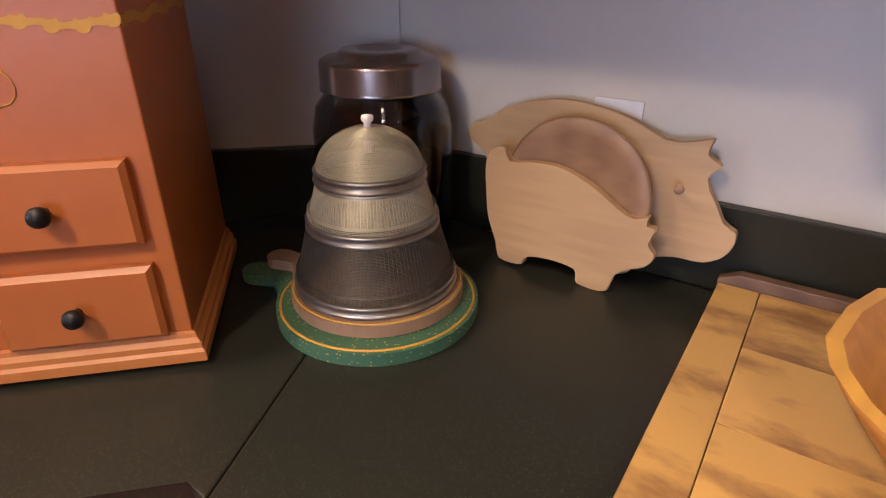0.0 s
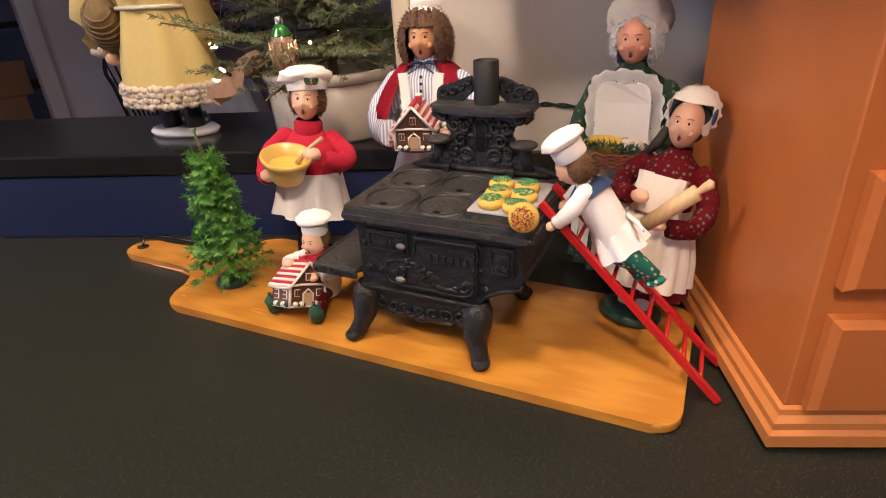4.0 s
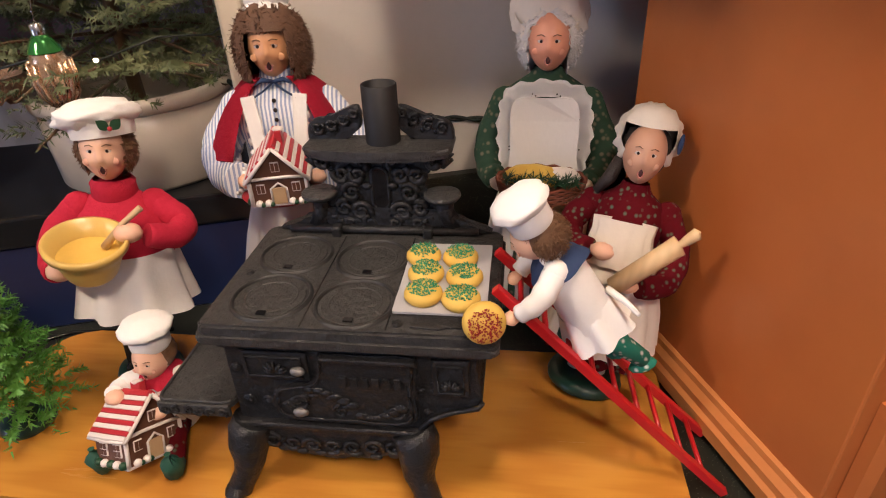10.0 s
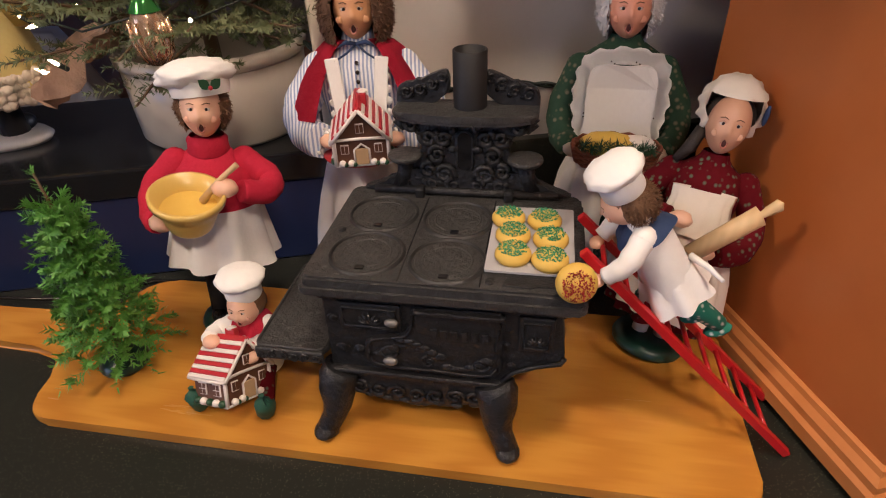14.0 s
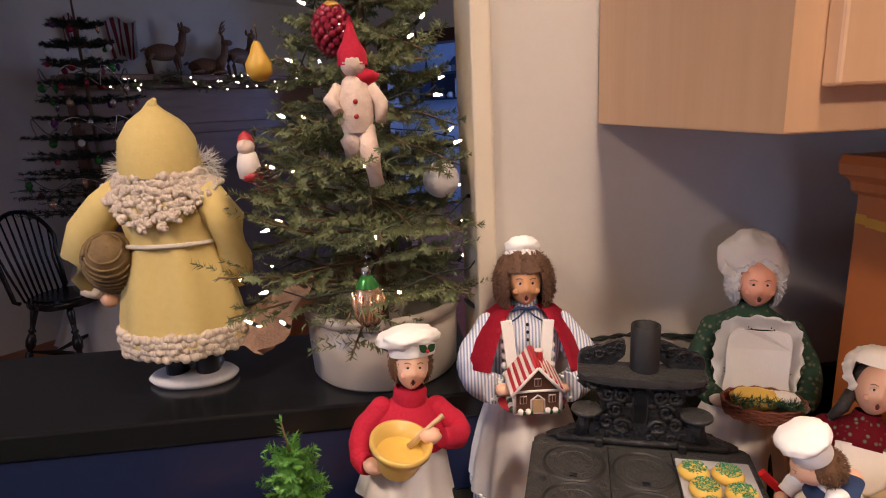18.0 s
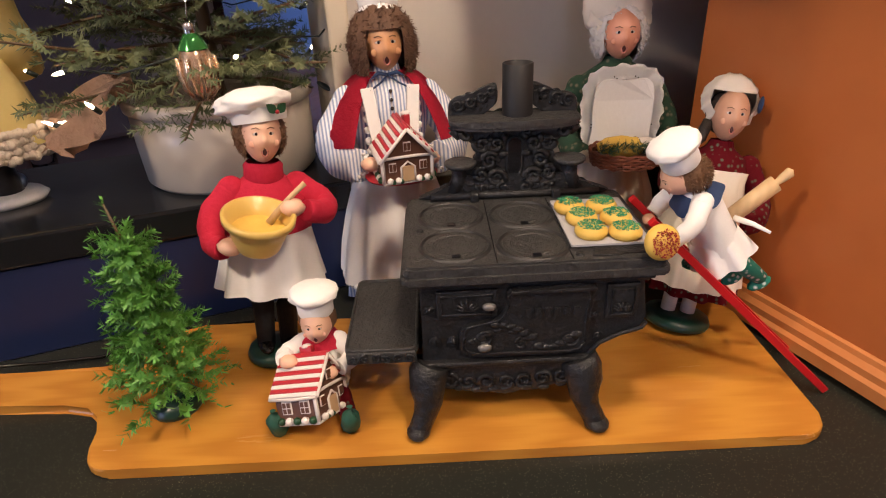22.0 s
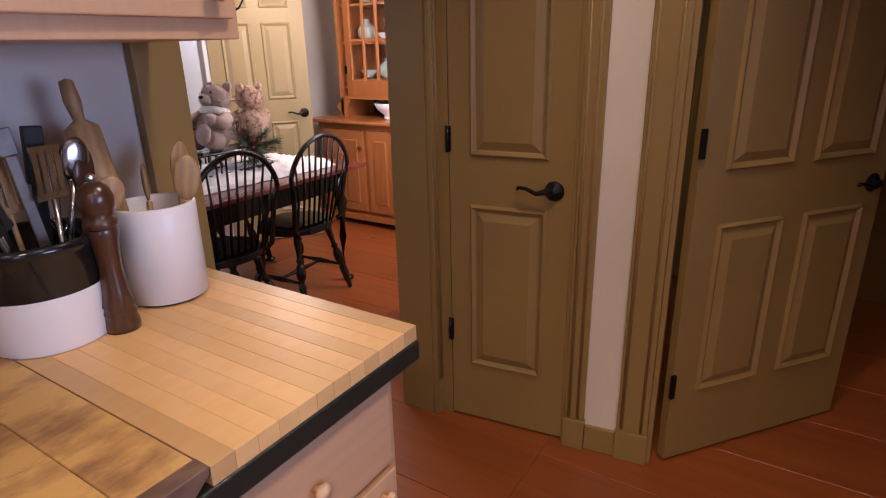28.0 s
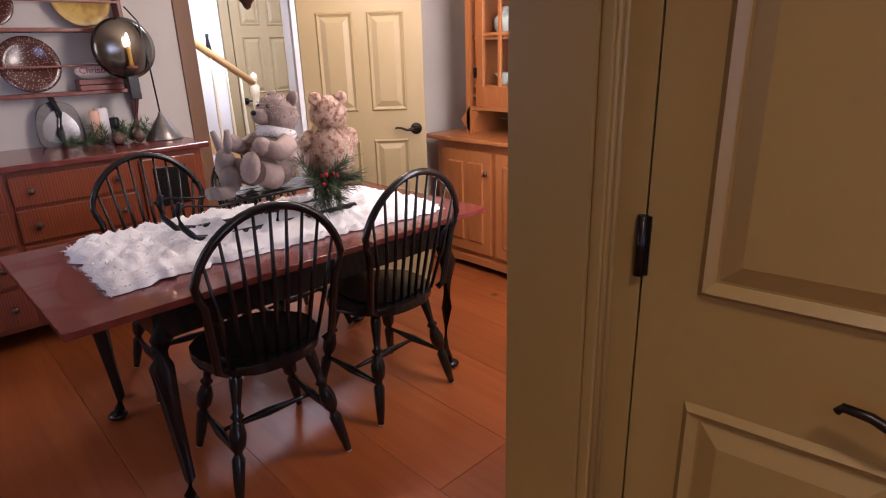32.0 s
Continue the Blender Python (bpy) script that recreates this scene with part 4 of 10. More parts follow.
for name, bm, mt, dx, dy, lean, turn, label in [
    ("serving_spoon", spoon_shape(0.29, 0.055), "steelspoon", -0.05, 0.0, -42, 20, "polished steel serving spoon in the crock"),
    ("serving_spoon", spoon_shape(0.26, 0.05), "blackplastic", -0.05, -0.03, -48, 0, "black nylon serving spoon in the crock"),
    ("ladle", ladle(0.24, 0.036), "steelspoon", -0.03, 0.03, -34, -30, "steel soup ladle leaning in the crock"),
    ("slotted_spatula", spatula(0.29, 0.075, 0.10), "blackplastic", -0.01, -0.02, -18, 30, "black slotted nylon spatula in the crock"),
    ("slotted_spatula", spatula(0.30, 0.08, 0.10), "turnedwood", 0.0, 0.02, -4, 10, "slotted wooden spatula in the crock"),
    ("whisk", whisk(0.28), "steelspoon", 0.04, 0.02, 12, 30, "steel wire whisk in the crock"),
    ("basting_brush", merge(box(-0.011, 0.011, -0.004, 0.004, 0, 0.24, 0.003), box(-0.016, 0.016, -0.007, 0.007, 0.24, 0.34, 0.003)), "blackplastic", 0.02, 0.03, 6, 0, "black flat utensil rising from the crock"),
    ("serving_fork", merge(box(-0.009, 0.009, -0.003, 0.003, 0, 0.30, 0.002), box(-0.014, 0.014, -0.002, 0.002, 0.30, 0.345, 0.002)), "tin", 0.03, -0.01, -6, 0, "dull metal utensil handle in the crock"),
    ("ladle", ladle(0.27, 0.040), "blackplastic", -0.045, 0.02, -40, 10, "black nylon ladle leaning out of the crock"),
    ("serving_spoon", spoon_shape(0.31, 0.062, bowl=0.085), "blackplastic", -0.04, -0.02, -30, -12, "broad black serving spoon in the crock"),
    ("serving_spoon", spoon_shape(0.33, 0.056, bowl=0.085), "darkwood", -0.02, 0.03, -22, 8, "dark wooden spoon in the crock"),
    ("ladle", ladle(0.29, 0.034), "steelspoon", -0.03, -0.03, -26, 24, "small steel ladle hooked over the crock"),
    ("slotted_spatula", spatula(0.34, 0.07, 0.10), "blackplastic", 0.01, 0.04, -10, -14, "long black slotted spatula in the crock"),
    ("slotted_spatula", spatula(0.31, 0.066, 0.09), "steelspoon", 0.03, -0.03, 3, 26, "steel slotted spatula in the crock"),
    ("serving_spoon", spoon_shape(0.32, 0.052, bowl=0.08), "steelspoon", 0.045, 0.03, 13, -10, "steel serving spoon in the crock"),
    ("serving_spoon", spoon_shape(0.30, 0.055, bowl=0.08), "darkwood", 0.05, 0.0, 17, 14, "dark stained wooden spoon in the crock"),
    ("serving_spoon", spoon_shape(0.26, 0.05), "turnedwood", 0.05, -0.02, 20, -20, "wooden serving spoon in the crock")]:
    stuck(name, bm, mt, CB + Vector((dx, dy, 0)), lean, turn, label)
WB = Vector((1.100, 0.765, ZB + 0.018))
for bm, dx, dy, lean, turn, label in [(spoon_shape(0.27, 0.052, bowl=0.09), 0.02, -0.03, 9, -30, "pale wooden spoon in the white crock"), (spoon_shape(0.29, 0.050, bowl=0.09), 0.035, 0.0, 10, 10, "grey wooden spoon in the white crock"), (spoon_shape(0.25, 0.048, bowl=0.08), 0.01, 0.03, 14, 60, "wooden spoon in the white crock")]:
    stuck("wooden_spoon", bm, "turnedwood", WB + Vector((dx, dy, 0)), lean, turn, label, "spoon")
single("rolling_pin", lathe([(0.0, 0.0), (0.010, 0.002), (0.013, 0.03), (0.010, 0.06), (0.030, 0.075), (0.032, 0.20), (0.030, 0.33), (0.010, 0.345), (0.015, 0.38), (0.012, 0.415), (0.0, 0.42)], 20, cap=False), "turnedwood", pose(1.055, 0.80, ZB + 0.018, -6, -4, 0), "worn wooden rolling pin standing in the crock", "rolling pin")

# ---- the display on the slanting counter ----
BZ = C + 0.0135
bo = thing("paddle_board", pose(-1.703, -0.2845, C + 0.0008, 0, 0, 23.6), "long orange varnished paddle board with a handle", "serving board")


def paddle():
    L, W, r = 0.720, 0.236, 0.028
    pts = arc(L - r, r, r, -90, 0, 6) + arc(L - r, W - r, r, 0, 90, 6) + arc(0.045, W - 0.045, 0.045, 90, 160, 6)
    pts += [(-0.004, 0.176), (-0.022, 0.162), (-0.050, 0.156), (-0.14, 0.155)] + arc(-0.180, 0.1265, 0.0290, 90, 270, 10) + [(-0.14, 0.098), (-0.060, 0.097), (-0.030, 0.090), (-0.012, 0.075), (-0.001, 0.052)] + arc(0.030, 0.030, 0.030, 185, 270, 6)
    return pts


part("board", slab(paddle(), 0.0, 0.0122, 0.003), "board", bo)
part("hole_rim", lathe([(0.009, 0.0), (0.010, 0.0128), (0.0, 0.0128)], 18, cap=False), "iron", bo, "dark hanging hole", at=pose(-0.182, 0.1265, 0))
part("hanging_loop", tube([(-0.182, 0.1265, 0.015), (-0.192, 0.140, 0.022), (-0.180, 0.162, 0.018), (-0.13, 0.178, 0.008), (-0.07, 0.190, 0.004), (0.0, 0.240, 0.003), (0.13, 0.256, 0.003)], 0.0022, 6), "blackpaint", bo, "thin black cord loop")

STOVE = pose(-1.414, -0.141, BZ, 0, 0, 23.6)
st = thing("cast_iron_toy_stove", STOVE, "black cast iron toy kitchen range on the board", "toy stove")
rnd = random.Random(3)


def scroll(cx, cz, r, turns, start, y, rad, hand=1):
    pts = []
    n = int(14 * turns)
    for k in range(n + 1):
        t = k / n
        a = radians(start) + hand * 2 * math.pi * turns * t
        q = r * (1 - 0.8 * t)
        pts.append((cx + q * math.cos(a), y, cz + q * math.sin(a)))
    return tube(pts, [rad * (1 - 0.4 * k / n) for k in range(n + 1)], 7)


def upright(outline, y, depth, bevel=0.0012):
    """A plate drawn in x and z; its back lies at y, its face towards -y."""
    return turned(slab(outline, 0.0, depth, bevel), pose(0, y, 0, 90))


def raised_line(pts, y, r, closed=True):
    return tube([(x, y, z) for x, z in pts], r, 6, closed=closed)


def palmette(cx, cz, s, y):
    """A cast shell: lobes fanned from a root."""
    bm = bmesh.new()
    for k in range(7):
        a = radians(15 + 25 * k)
        L = s * (0.8 + 0.25 * math.sin(radians(30 * k)))
        tube([(cx, y, cz), (cx + 0.55 * L * math.cos(a), y - 0.0012, cz + 0.45 * L * math.sin(a)), (cx + L * math.cos(a), y, cz + 0.8 * L * math.sin(a))], [0.0010, 0.0020, 0.0008], 6, bm)
    return bm


H = 0.178
FY = 0.030
# cooktop with its rolled edge
top = slab(rounded(-0.003, 0.233, 0.019, 0.184, 0.006), H - 0.0165, H - 0.0095, 0.0025)
part("cooktop_edge", top, "iron_plate", st)
part("cooktop_moulding", slab(rounded(-0.0005, 0.2305, 0.0215, 0.183, 0.006), H - 0.0105, H - 0.002, 0.0030), "iron_plate", st)
part("cooktop", slab(rounded(0.002, 0.228, 0.024, 0.181, 0.005), H - 0.004, H, 0.0012), "iron_plate", st)
for k, (x, y) in enumerate(((0.047, 0.062), (0.118, 0.058), (0.045, 0.129), (0.117, 0.125))):
    ring_ = smooth(lathe([(0.0, 0.0009), (0.0200, 0.0007), (0.0210, 0.0013), (0.0222, 0.0007), (0.0275, 0.0008), (0.0283, -0.0006), (0.0298, -0.0006)], 60, cap=False), False)
    burner = part("burner_plate", ring_, "iron_plate", st, "round burner lid", at=pose(x, y, H))
    part("burner_rim", lathe([(0.0298, -0.0006), (0.0303, 0.0016), (0.0315, 0.0024), (0.0328, 0.0018), (0.0338, 0.0)], 60, cap=False), "iron_rim", burner, "raised worn rim")
    part("lifter_slot", box(-0.0038, 0.0038, -0.0255, -0.0205, 0.0006, 0.0022, 0.0004), "blackgloss", burner)
for x0, x1, y0, y1 in ((0.0815, 0.0825, 0.026, 0.164), (0.148, 0.149, 0.026, 0.164)):
    part("top_seam", box(x0, x1, y0, y1, H - 0.0005, H + 0.0004), "blackgloss", st)
part("damper_plate", slab([(0.166, 0.030), (0.188, 0.028), (0.194, 0.031), (0.219, 0.031), (0.221, 0.045), (0.170, 0.046)], H, H + 0.0016, 0.0006), "iron", st)
for x, y, r in ((0.156, 0.034, 0.0042), (0.014, 0.096, 0.0036), (0.205, 0.150, 0.004)):
    part("screw_head", lathe([(0.0, 0.0016), (r * 0.45, 0.0016), (r * 0.5, 0.0008), (r * 0.9, 0.0016), (r, 0.0)], 16, cap=False), "iron", st, at=pose(x, y, H))

# the firebox: its front outline drawn out to the back, with the bracket that carries the overhang
front = [(0.010, 0.060), (0.160, 0.060), (0.166, 0.074), (0.178, 0.088), (0.196, 0.097), (0.216, 0.101), (0.220, 0.106), (0.217, 0.112), (0.214, 0.162), (0.012, 0.162), (0.013, 0.110)]
part("oven_body", turned(slab(front, 0.0, 0.140, 0.0025), pose(0, FY + 0.140, 0, 90)), "iron", st)
part("cornice", merge(box(0.010, 0.222, FY - 0.006, FY + 0.001, 0.1555, 0.1612, 0.0015), box(0.011, 0.218, FY - 0.003, FY + 0.001, 0.1520, 0.1560, 0.001)), "iron", st, "moulded cornice under the cooktop")
door = smooth_outline([(0.053, 0.080), (0.108, 0.078), (0.163, 0.080), (0.166, 0.115), (0.168, 0.151), (0.130, 0.1525), (0.094, 0.151), (0.0905, 0.136), (0.083, 0.121), (0.066, 0.116), (0.050, 0.111), (0.047, 0.097)], 4)
mid = (0.112, 0.112)
inner = [(mid[0] + (x - mid[0]) * 0.93, mid[1] + (z - mid[1]) * 0.89) for x, z in door]
od = part("oven_door", merge(upright(door, FY + 0.001, 0.0055, 0.0016), raised_line(inner, FY - 0.0050, 0.0013), box(0.094, 0.170, FY - 0.0095, FY - 0.003, 0.1475, 0.1515, 0.0012)), "iron", st, "oven door with raised lettering")
for k in range(6):
    part("raised_mark", box(0.107 + k * 0.0088, 0.1128 + k * 0.0088, FY - 0.0065, FY - 0.0040, 0.121, 0.1305, 0.0006), "iron", od)
vine = bmesh.new()
for k in range(15):
    t = k / 14
    x = 0.060 + 0.095 * t
    z = 0.096 + 0.010 * math.sin(6.5 * t) + (0.008 if 0.2 < t < 0.6 else 0.0)
    ball((x, FY - 0.0045, z), 0.0050, vine, 9, 6, (1.25, 0.42, 0.75 + 0.2 * math.sin(k)))
    if k % 2:
        ball((x + 0.002, FY - 0.0042, z - 0.007), 0.0034, vine, 8, 6, (1.4, 0.4, 0.6))
part("vine_relief", merge(vine, scroll(0.070, 0.101, 0.010, 1.4, 180, FY - 0.005, 0.0019), scroll(0.150, 0.094, 0.008, 1.4, 0, FY - 0.005, 0.0016, -1), scroll(0.104, 0.092, 0.007, 1.3, 90, FY - 0.005, 0.0015)), "iron", od, "cast vine ornament")
for x0, x1, z0, z1 in ((0.027, 0.082, 0.1215, 0.1505), (0.181, 0.210, 0.1140, 0.1500)):
    dr = part("small_door", merge(upright([(x0, z0), (x1, z0), (x1, z1), (x0, z1)], FY + 0.001, 0.0045), raised_line([(x0 + 0.0045, z0 + 0.0045), (x1 - 0.0045, z0 + 0.0045), (x1 - 0.0045, z1 - 0.0045), (x0 + 0.0045, z1 - 0.0045)], FY - 0.0040, 0.0013)), "iron", st)
    part("shell_relief", palmette((x0 + x1) / 2, z0 + 0.009, 0.013 if x1 < 0.1 else 0.010, FY - 0.0042), "iron", dr)
for x, z, r in ((0.0745, 0.1350, 0.0048), (0.0700, 0.0900, 0.0052)):
    part("door_latch", turned(lathe([(0.0, 0.0065), (r * 0.7, 0.0062), (r, 0.0045), (r * 1.05, 0.0025), (r * 0.6, 0.0)], 14, squash=(1.25, 0.8), cap=False), pose(x, FY - 0.0035, z, 90)), "worn", st, "worn bright door latch")
for x, z, r in ((0.024, 0.0950, 0.0058), (0.041, 0.0950, 0.0058), (0.020, 0.1300, 0.0050), (0.176, 0.0930, 0.0040), (0.172, 0.117, 0.0034)):
    part("boss", turned(lathe([(0.0, 0.0022), (r * 0.5, 0.0020), (r * 0.6, 0.0008), (r * 0.85, 0.0022), (r, 0.0)], 16, cap=False), pose(x, FY - 0.0004, z, 90)), "iron", st, "cast round boss")
part("bracket_rib", tube([(0.166, FY - 0.001, 0.070), (0.178, FY - 0.002, 0.086), (0.196, FY - 0.002, 0.0955), (0.217, FY - 0.001, 0.1005), (0.220, FY - 0.001, 0.107)], 0.0022, 6), "iron", st)
# base moulding, apron and its scrolls
part("base_moulding", merge(box(0.006, 0.172, FY - 0.007, FY + 0.004, 0.0685, 0.0735, 0.0018), box(0.008, 0.170, FY - 0.004, FY + 0.004, 0.064, 0.069, 0.0012)), "iron", st)
apron = smooth_outline([(0.012, 0.066), (0.012, 0.046), (0.030, 0.040), (0.052, 0.037), (0.066, 0.032), (0.080, 0.034), (0.090, 0.028), (0.100, 0.034), (0.116, 0.032), (0.130, 0.037), (0.150, 0.041), (0.168, 0.046), (0.168, 0.066)], 3)
part("apron", upright(apron, FY + 0.006, 0.008, 0.002), "iron", st)
for k in range(7):
    part("scroll_relief", scroll(0.036 + k * 0.018, 0.050 - 0.004 * math.sin(math.pi * k / 6), 0.0092, 1.4, 90 + 50 * k, FY - 0.0030, 0.0023, 1 if k % 2 else -1), "iron", st)
    part("leaf_relief", ball((0.045 + k * 0.0165, FY - 0.0025, 0.038 + 0.002 * math.cos(k * 2)), 0.0045, None, 9, 6, (1.3, 0.45, 0.7)), "iron", st)
for x, y, sx, sy in ((0.020, FY + 0.004, -1, -1), (0.160, FY + 0.004, 1, -1), (0.020, 0.150, -1, 1), (0.160, 0.150, 1, 1)):
    leg = merge(tube([(x, y, 0.068), (x + 0.004 * sx, y + 0.003 * sy, 0.058), (x + 0.006 * sx, y + 0.009 * sy, 0.045), (x + 0.006 * sx, y + 0.014 * sy, 0.030), (x + 0.010 * sx, y + 0.018 * sy, 0.018), (x + 0.015 * sx, y + 0.023 * sy, 0.008), (x + 0.016 * sx, y + 0.025 * sy, 0.001)], [0.0180, 0.0195, 0.0175, 0.0138, 0.0112, 0.0108, 0.0100], 14),
                ball((x + 0.017 * sx, y + 0.027 * sy, 0.0065), 0.0118, None, 14, 9, (0.95, 1.10, 0.56)))
    if sy < 0:
        leg = merge(leg, scroll(x + 0.003 * sx, 0.057, 0.0085, 1.5, 90, y + 0.016 * sy, 0.0021, sx), ball((x + 0.005 * sx, y + 0.022 * sy, 0.041), 0.0042, None, 9, 6, (1, 0.6, 1.3)))
    part("leg", leg, "iron", st, "cabriole iron leg")
# side tray
rim = [(x, y, 0.0895) for x, y in rounded(-0.0605, 0.006, 0.0285, 0.158, 0.007)]
part("side_tray", merge(slab(rounded(-0.062, 0.008, 0.027, 0.160, 0.008), 0.0835, 0.0890, 0.0016), tube(rim, 0.0016, 6, closed=True), box(-0.060, 0.006, 0.0235, 0.0275, 0.0770, 0.0895, 0.0015), tube([(0.010, 0.06, 0.070), (-0.012, 0.06, 0.076), (-0.024, 0.06, 0.0835)], 0.004, 6), tube([(0.010, 0.13, 0.070), (-0.012, 0.13, 0.076), (-0.024, 0.13, 0.0835)], 0.004, 6)), "iron_plate", st, "cast shelf on the side")
for k in range(6):
    part("scroll_relief", scroll(-0.053 + 0.0105 * k, 0.0832, 0.0050, 1.2, 60 * k, 0.0230, 0.0014, 1 if k % 2 else -1), "iron", st)
# upright back: a moulded foot, a pierced plate, two trivets, a bowed shelf and a crest round the pipe
BX, BY = 0.1165, 0.178
foot_ = smooth_outline([(-0.090, 0.0), (0.090, 0.0), (0.090, 0.007), (0.076, 0.012), (0.060, 0.022), (0.048, 0.026), (-0.048, 0.026), (-0.060, 0.022), (-0.076, 0.012), (-0.090, 0.007)], 3)
plate = smooth_outline([(-0.050, 0.020), (0.050, 0.020), (0.047, 0.034), (0.042, 0.044), (0.041, 0.054), (0.044, 0.062), (0.052, 0.066), (0.060, 0.071), (0.060, 0.080), (-0.060, 0.080), (-0.060, 0.071), (-0.052, 0.066), (-0.044, 0.062), (-0.041, 0.054), (-0.042, 0.044), (-0.047, 0.034)], 3)
part("back_foot", merge(upright([(x + BX, z + H) for x, z in foot_], BY + 0.008, 0.012, 0.002), tube([(BX - 0.091, BY - 0.006, H + 0.004), (BX + 0.091, BY - 0.006, H + 0.004)], 0.0042, 8)), "iron", st, "moulded foot of the back")
part("back_plate", upright([(x + BX, z + H) for x, z in plate], BY + 0.007, 0.008, 0.002), "iron", st)
for sx in (-1, 1):
    for cx, cz, r, t, s0 in ((0.020, 0.022, 0.0105, 1.5, 200), (0.036, 0.026, 0.0085, 1.4, 120), (0.027, 0.042, 0.0100, 1.5, 140), (0.020, 0.060, 0.0090, 1.4, 60), (0.035, 0.060, 0.0085, 1.4, 20), (0.050, 0.072, 0.0065, 1.2, 20), (0.012, 0.010, 0.0080, 1.3, 90), (0.034, 0.010, 0.0080, 1.3, 40), (0.060, 0.011, 0.0070, 1.3, 120), (0.013, 0.072, 0.0060, 1.2, 270)):
        part("scroll_relief", scroll(BX + sx * cx, H + cz, r, t, s0 if sx > 0 else 180 - s0, BY - 0.003, 0.0034, -sx), "iron", st)
    for cx, cz in ((0.027, 0.034), (0.031, 0.051), (0.012, 0.048), (0.024, 0.012), (0.046, 0.016)):
        part("leaf_relief", ball((BX + sx * cx, BY - 0.002, H + cz), 0.0050, None, 9, 6, (1.1, 0.6, 0.8)), "iron", st)
    part("hinge_block", box(BX + sx * 0.044 - 0.0045, BX + sx * 0.044 + 0.0045, BY - 0.016, BY - 0.004, H - 0.001, H + 0.010, 0.002), "iron", st)
    part("trivet", lathe([(0.0, 0.0036), (0.0150, 0.0036), (0.0168, 0.0030), (0.0172, 0.0005), (0.0150, -0.0020), (0.0, -0.003)], 26, cap=False), "iron_plate", st, "round side trivet", at=pose(BX + sx * 0.0580, BY - 0.004, H + 0.0395))
    part("trivet_bracket", tube([(BX + sx * 0.066, BY + 0.002, H + 0.006), (BX + sx * 0.060, BY + 0.001, H + 0.020), (BX + sx * 0.058, BY - 0.001, H + 0.038)], [0.0100, 0.0085, 0.0095], 8), "iron", st)
    part("shelf_bracket", merge(tube([(BX + sx * 0.058, BY + 0.001, H + 0.066), (BX + sx * 0.064, BY + 0.001, H + 0.074), (BX + sx * 0.062, BY + 0.001, H + 0.080)], [0.003, 0.0055, 0.004], 8)), "iron", st)
part("flue_slot", upright(arc(BX, H + 0.058, 0.0068, 0, 180, 8) + arc(BX, H + 0.032, 0.0068, 180, 360, 8), BY - 0.0008, 0.0012, 0.0), "blackgloss", st)
part("flue_rim", raised_line(arc(BX, H + 0.058, 0.0082, 0, 180, 8) + arc(BX, H + 0.032, 0.0082, 180, 360, 8), BY - 0.0015, 0.0016), "iron", st)
bowed = [(-0.0685, 0.029), (-0.0685, -0.002)] + [(-0.0685 * math.cos(radians(a)), -0.002 - 0.016 * math.sin(radians(a))) for a in range(15, 166, 15)] + [(0.0685, -0.002), (0.0685, 0.029)]
part("warming_shelf", merge(slab([(x + BX, y + BY) for x, y in bowed], H + 0.0800, H + 0.0865, 0.0022), slab([(BX + 0.95 * x, BY + 0.92 * y) for x, y in bowed], H + 0.0765, H + 0.0805, 0.001)), "iron_plate", st, "bowed warming shelf")
crest = [(0.067, -0.003), (0.067, 0.013), (0.058, 0.020), (0.047, 0.021), (0.034, 0.027), (0.020, 0.032), (0.0165, 0.027), (0.0165, 0.013), (0.024, 0.006), (0.034, -0.002), (0.050, -0.004)]
for sx in (-1, 1):
    cr = part("crest", upright([(BX + sx * x, z + H + 0.086) for x, z in smooth_outline(crest, 3)], BY + 0.0235, 0.007, 0.002), "iron", st, "cast crest beside the pipe")
    for cx, cz, r in ((0.058, 0.011, 0.0068), (0.045, 0.014, 0.0062), (0.033, 0.019, 0.0060), (0.023, 0.025, 0.0046)):
        part("scroll_relief", scroll(BX + sx * cx, H + 0.086 + cz, r, 1.3, 40, BY + 0.0160, 0.0021, sx), "iron", cr)
    for cx, cz in ((0.052, 0.008), (0.040, 0.010), (0.029, 0.015)):
        part("pierced_hole", turned(lathe([(0.0, 0.0008), (0.0024, 0.0006), (0.0026, 0.0)], 10, cap=False), pose(BX + sx * cx, BY + 0.0163, H + 0.086 + cz, 90)), "blackgloss", cr)
part("stove_pipe", lathe([(0.0158, H + 0.084), (0.0158, H + 0.1380), (0.0150, H + 0.1388), (0.0138, H + 0.1380), (0.0138, H + 0.088)], 32, cap=False), "pipe_black", st, "short black stove pipe", at=pose(BX + 0.004, BY + 0.012, 0))

# tray of iced biscuits
M["tray"] = mat("grey_paper_tray", (0.42, 0.42, 0.44), 0.5, scale=50, amount=0.1, bump=0.02)
M["biscuit"] = mat("yellow_biscuit", (0.72, 0.50, 0.10), 0.6, scale=60, colour2=(0.62, 0.38, 0.06), bump=0.1)
M["sprinkle_g"] = mat("green_sprinkles", (0.03, 0.22, 0.07), 0.5, scale=200, colour2=(0.02, 0.30, 0.18), bump=0.2)
M["sprinkle_r"] = mat("red_sprinkles", (0.40, 0.03, 0.02), 0.5, scale=200, amount=0.4, bump=0.2)
tr = single("biscuit_tray", slab(rounded(0.150, 0.222, 0.044, 0.148, 0.002), H + 0.0022, H + 0.0042), "tray", STOVE, "flat grey tray of biscuits on the stove", "tray")


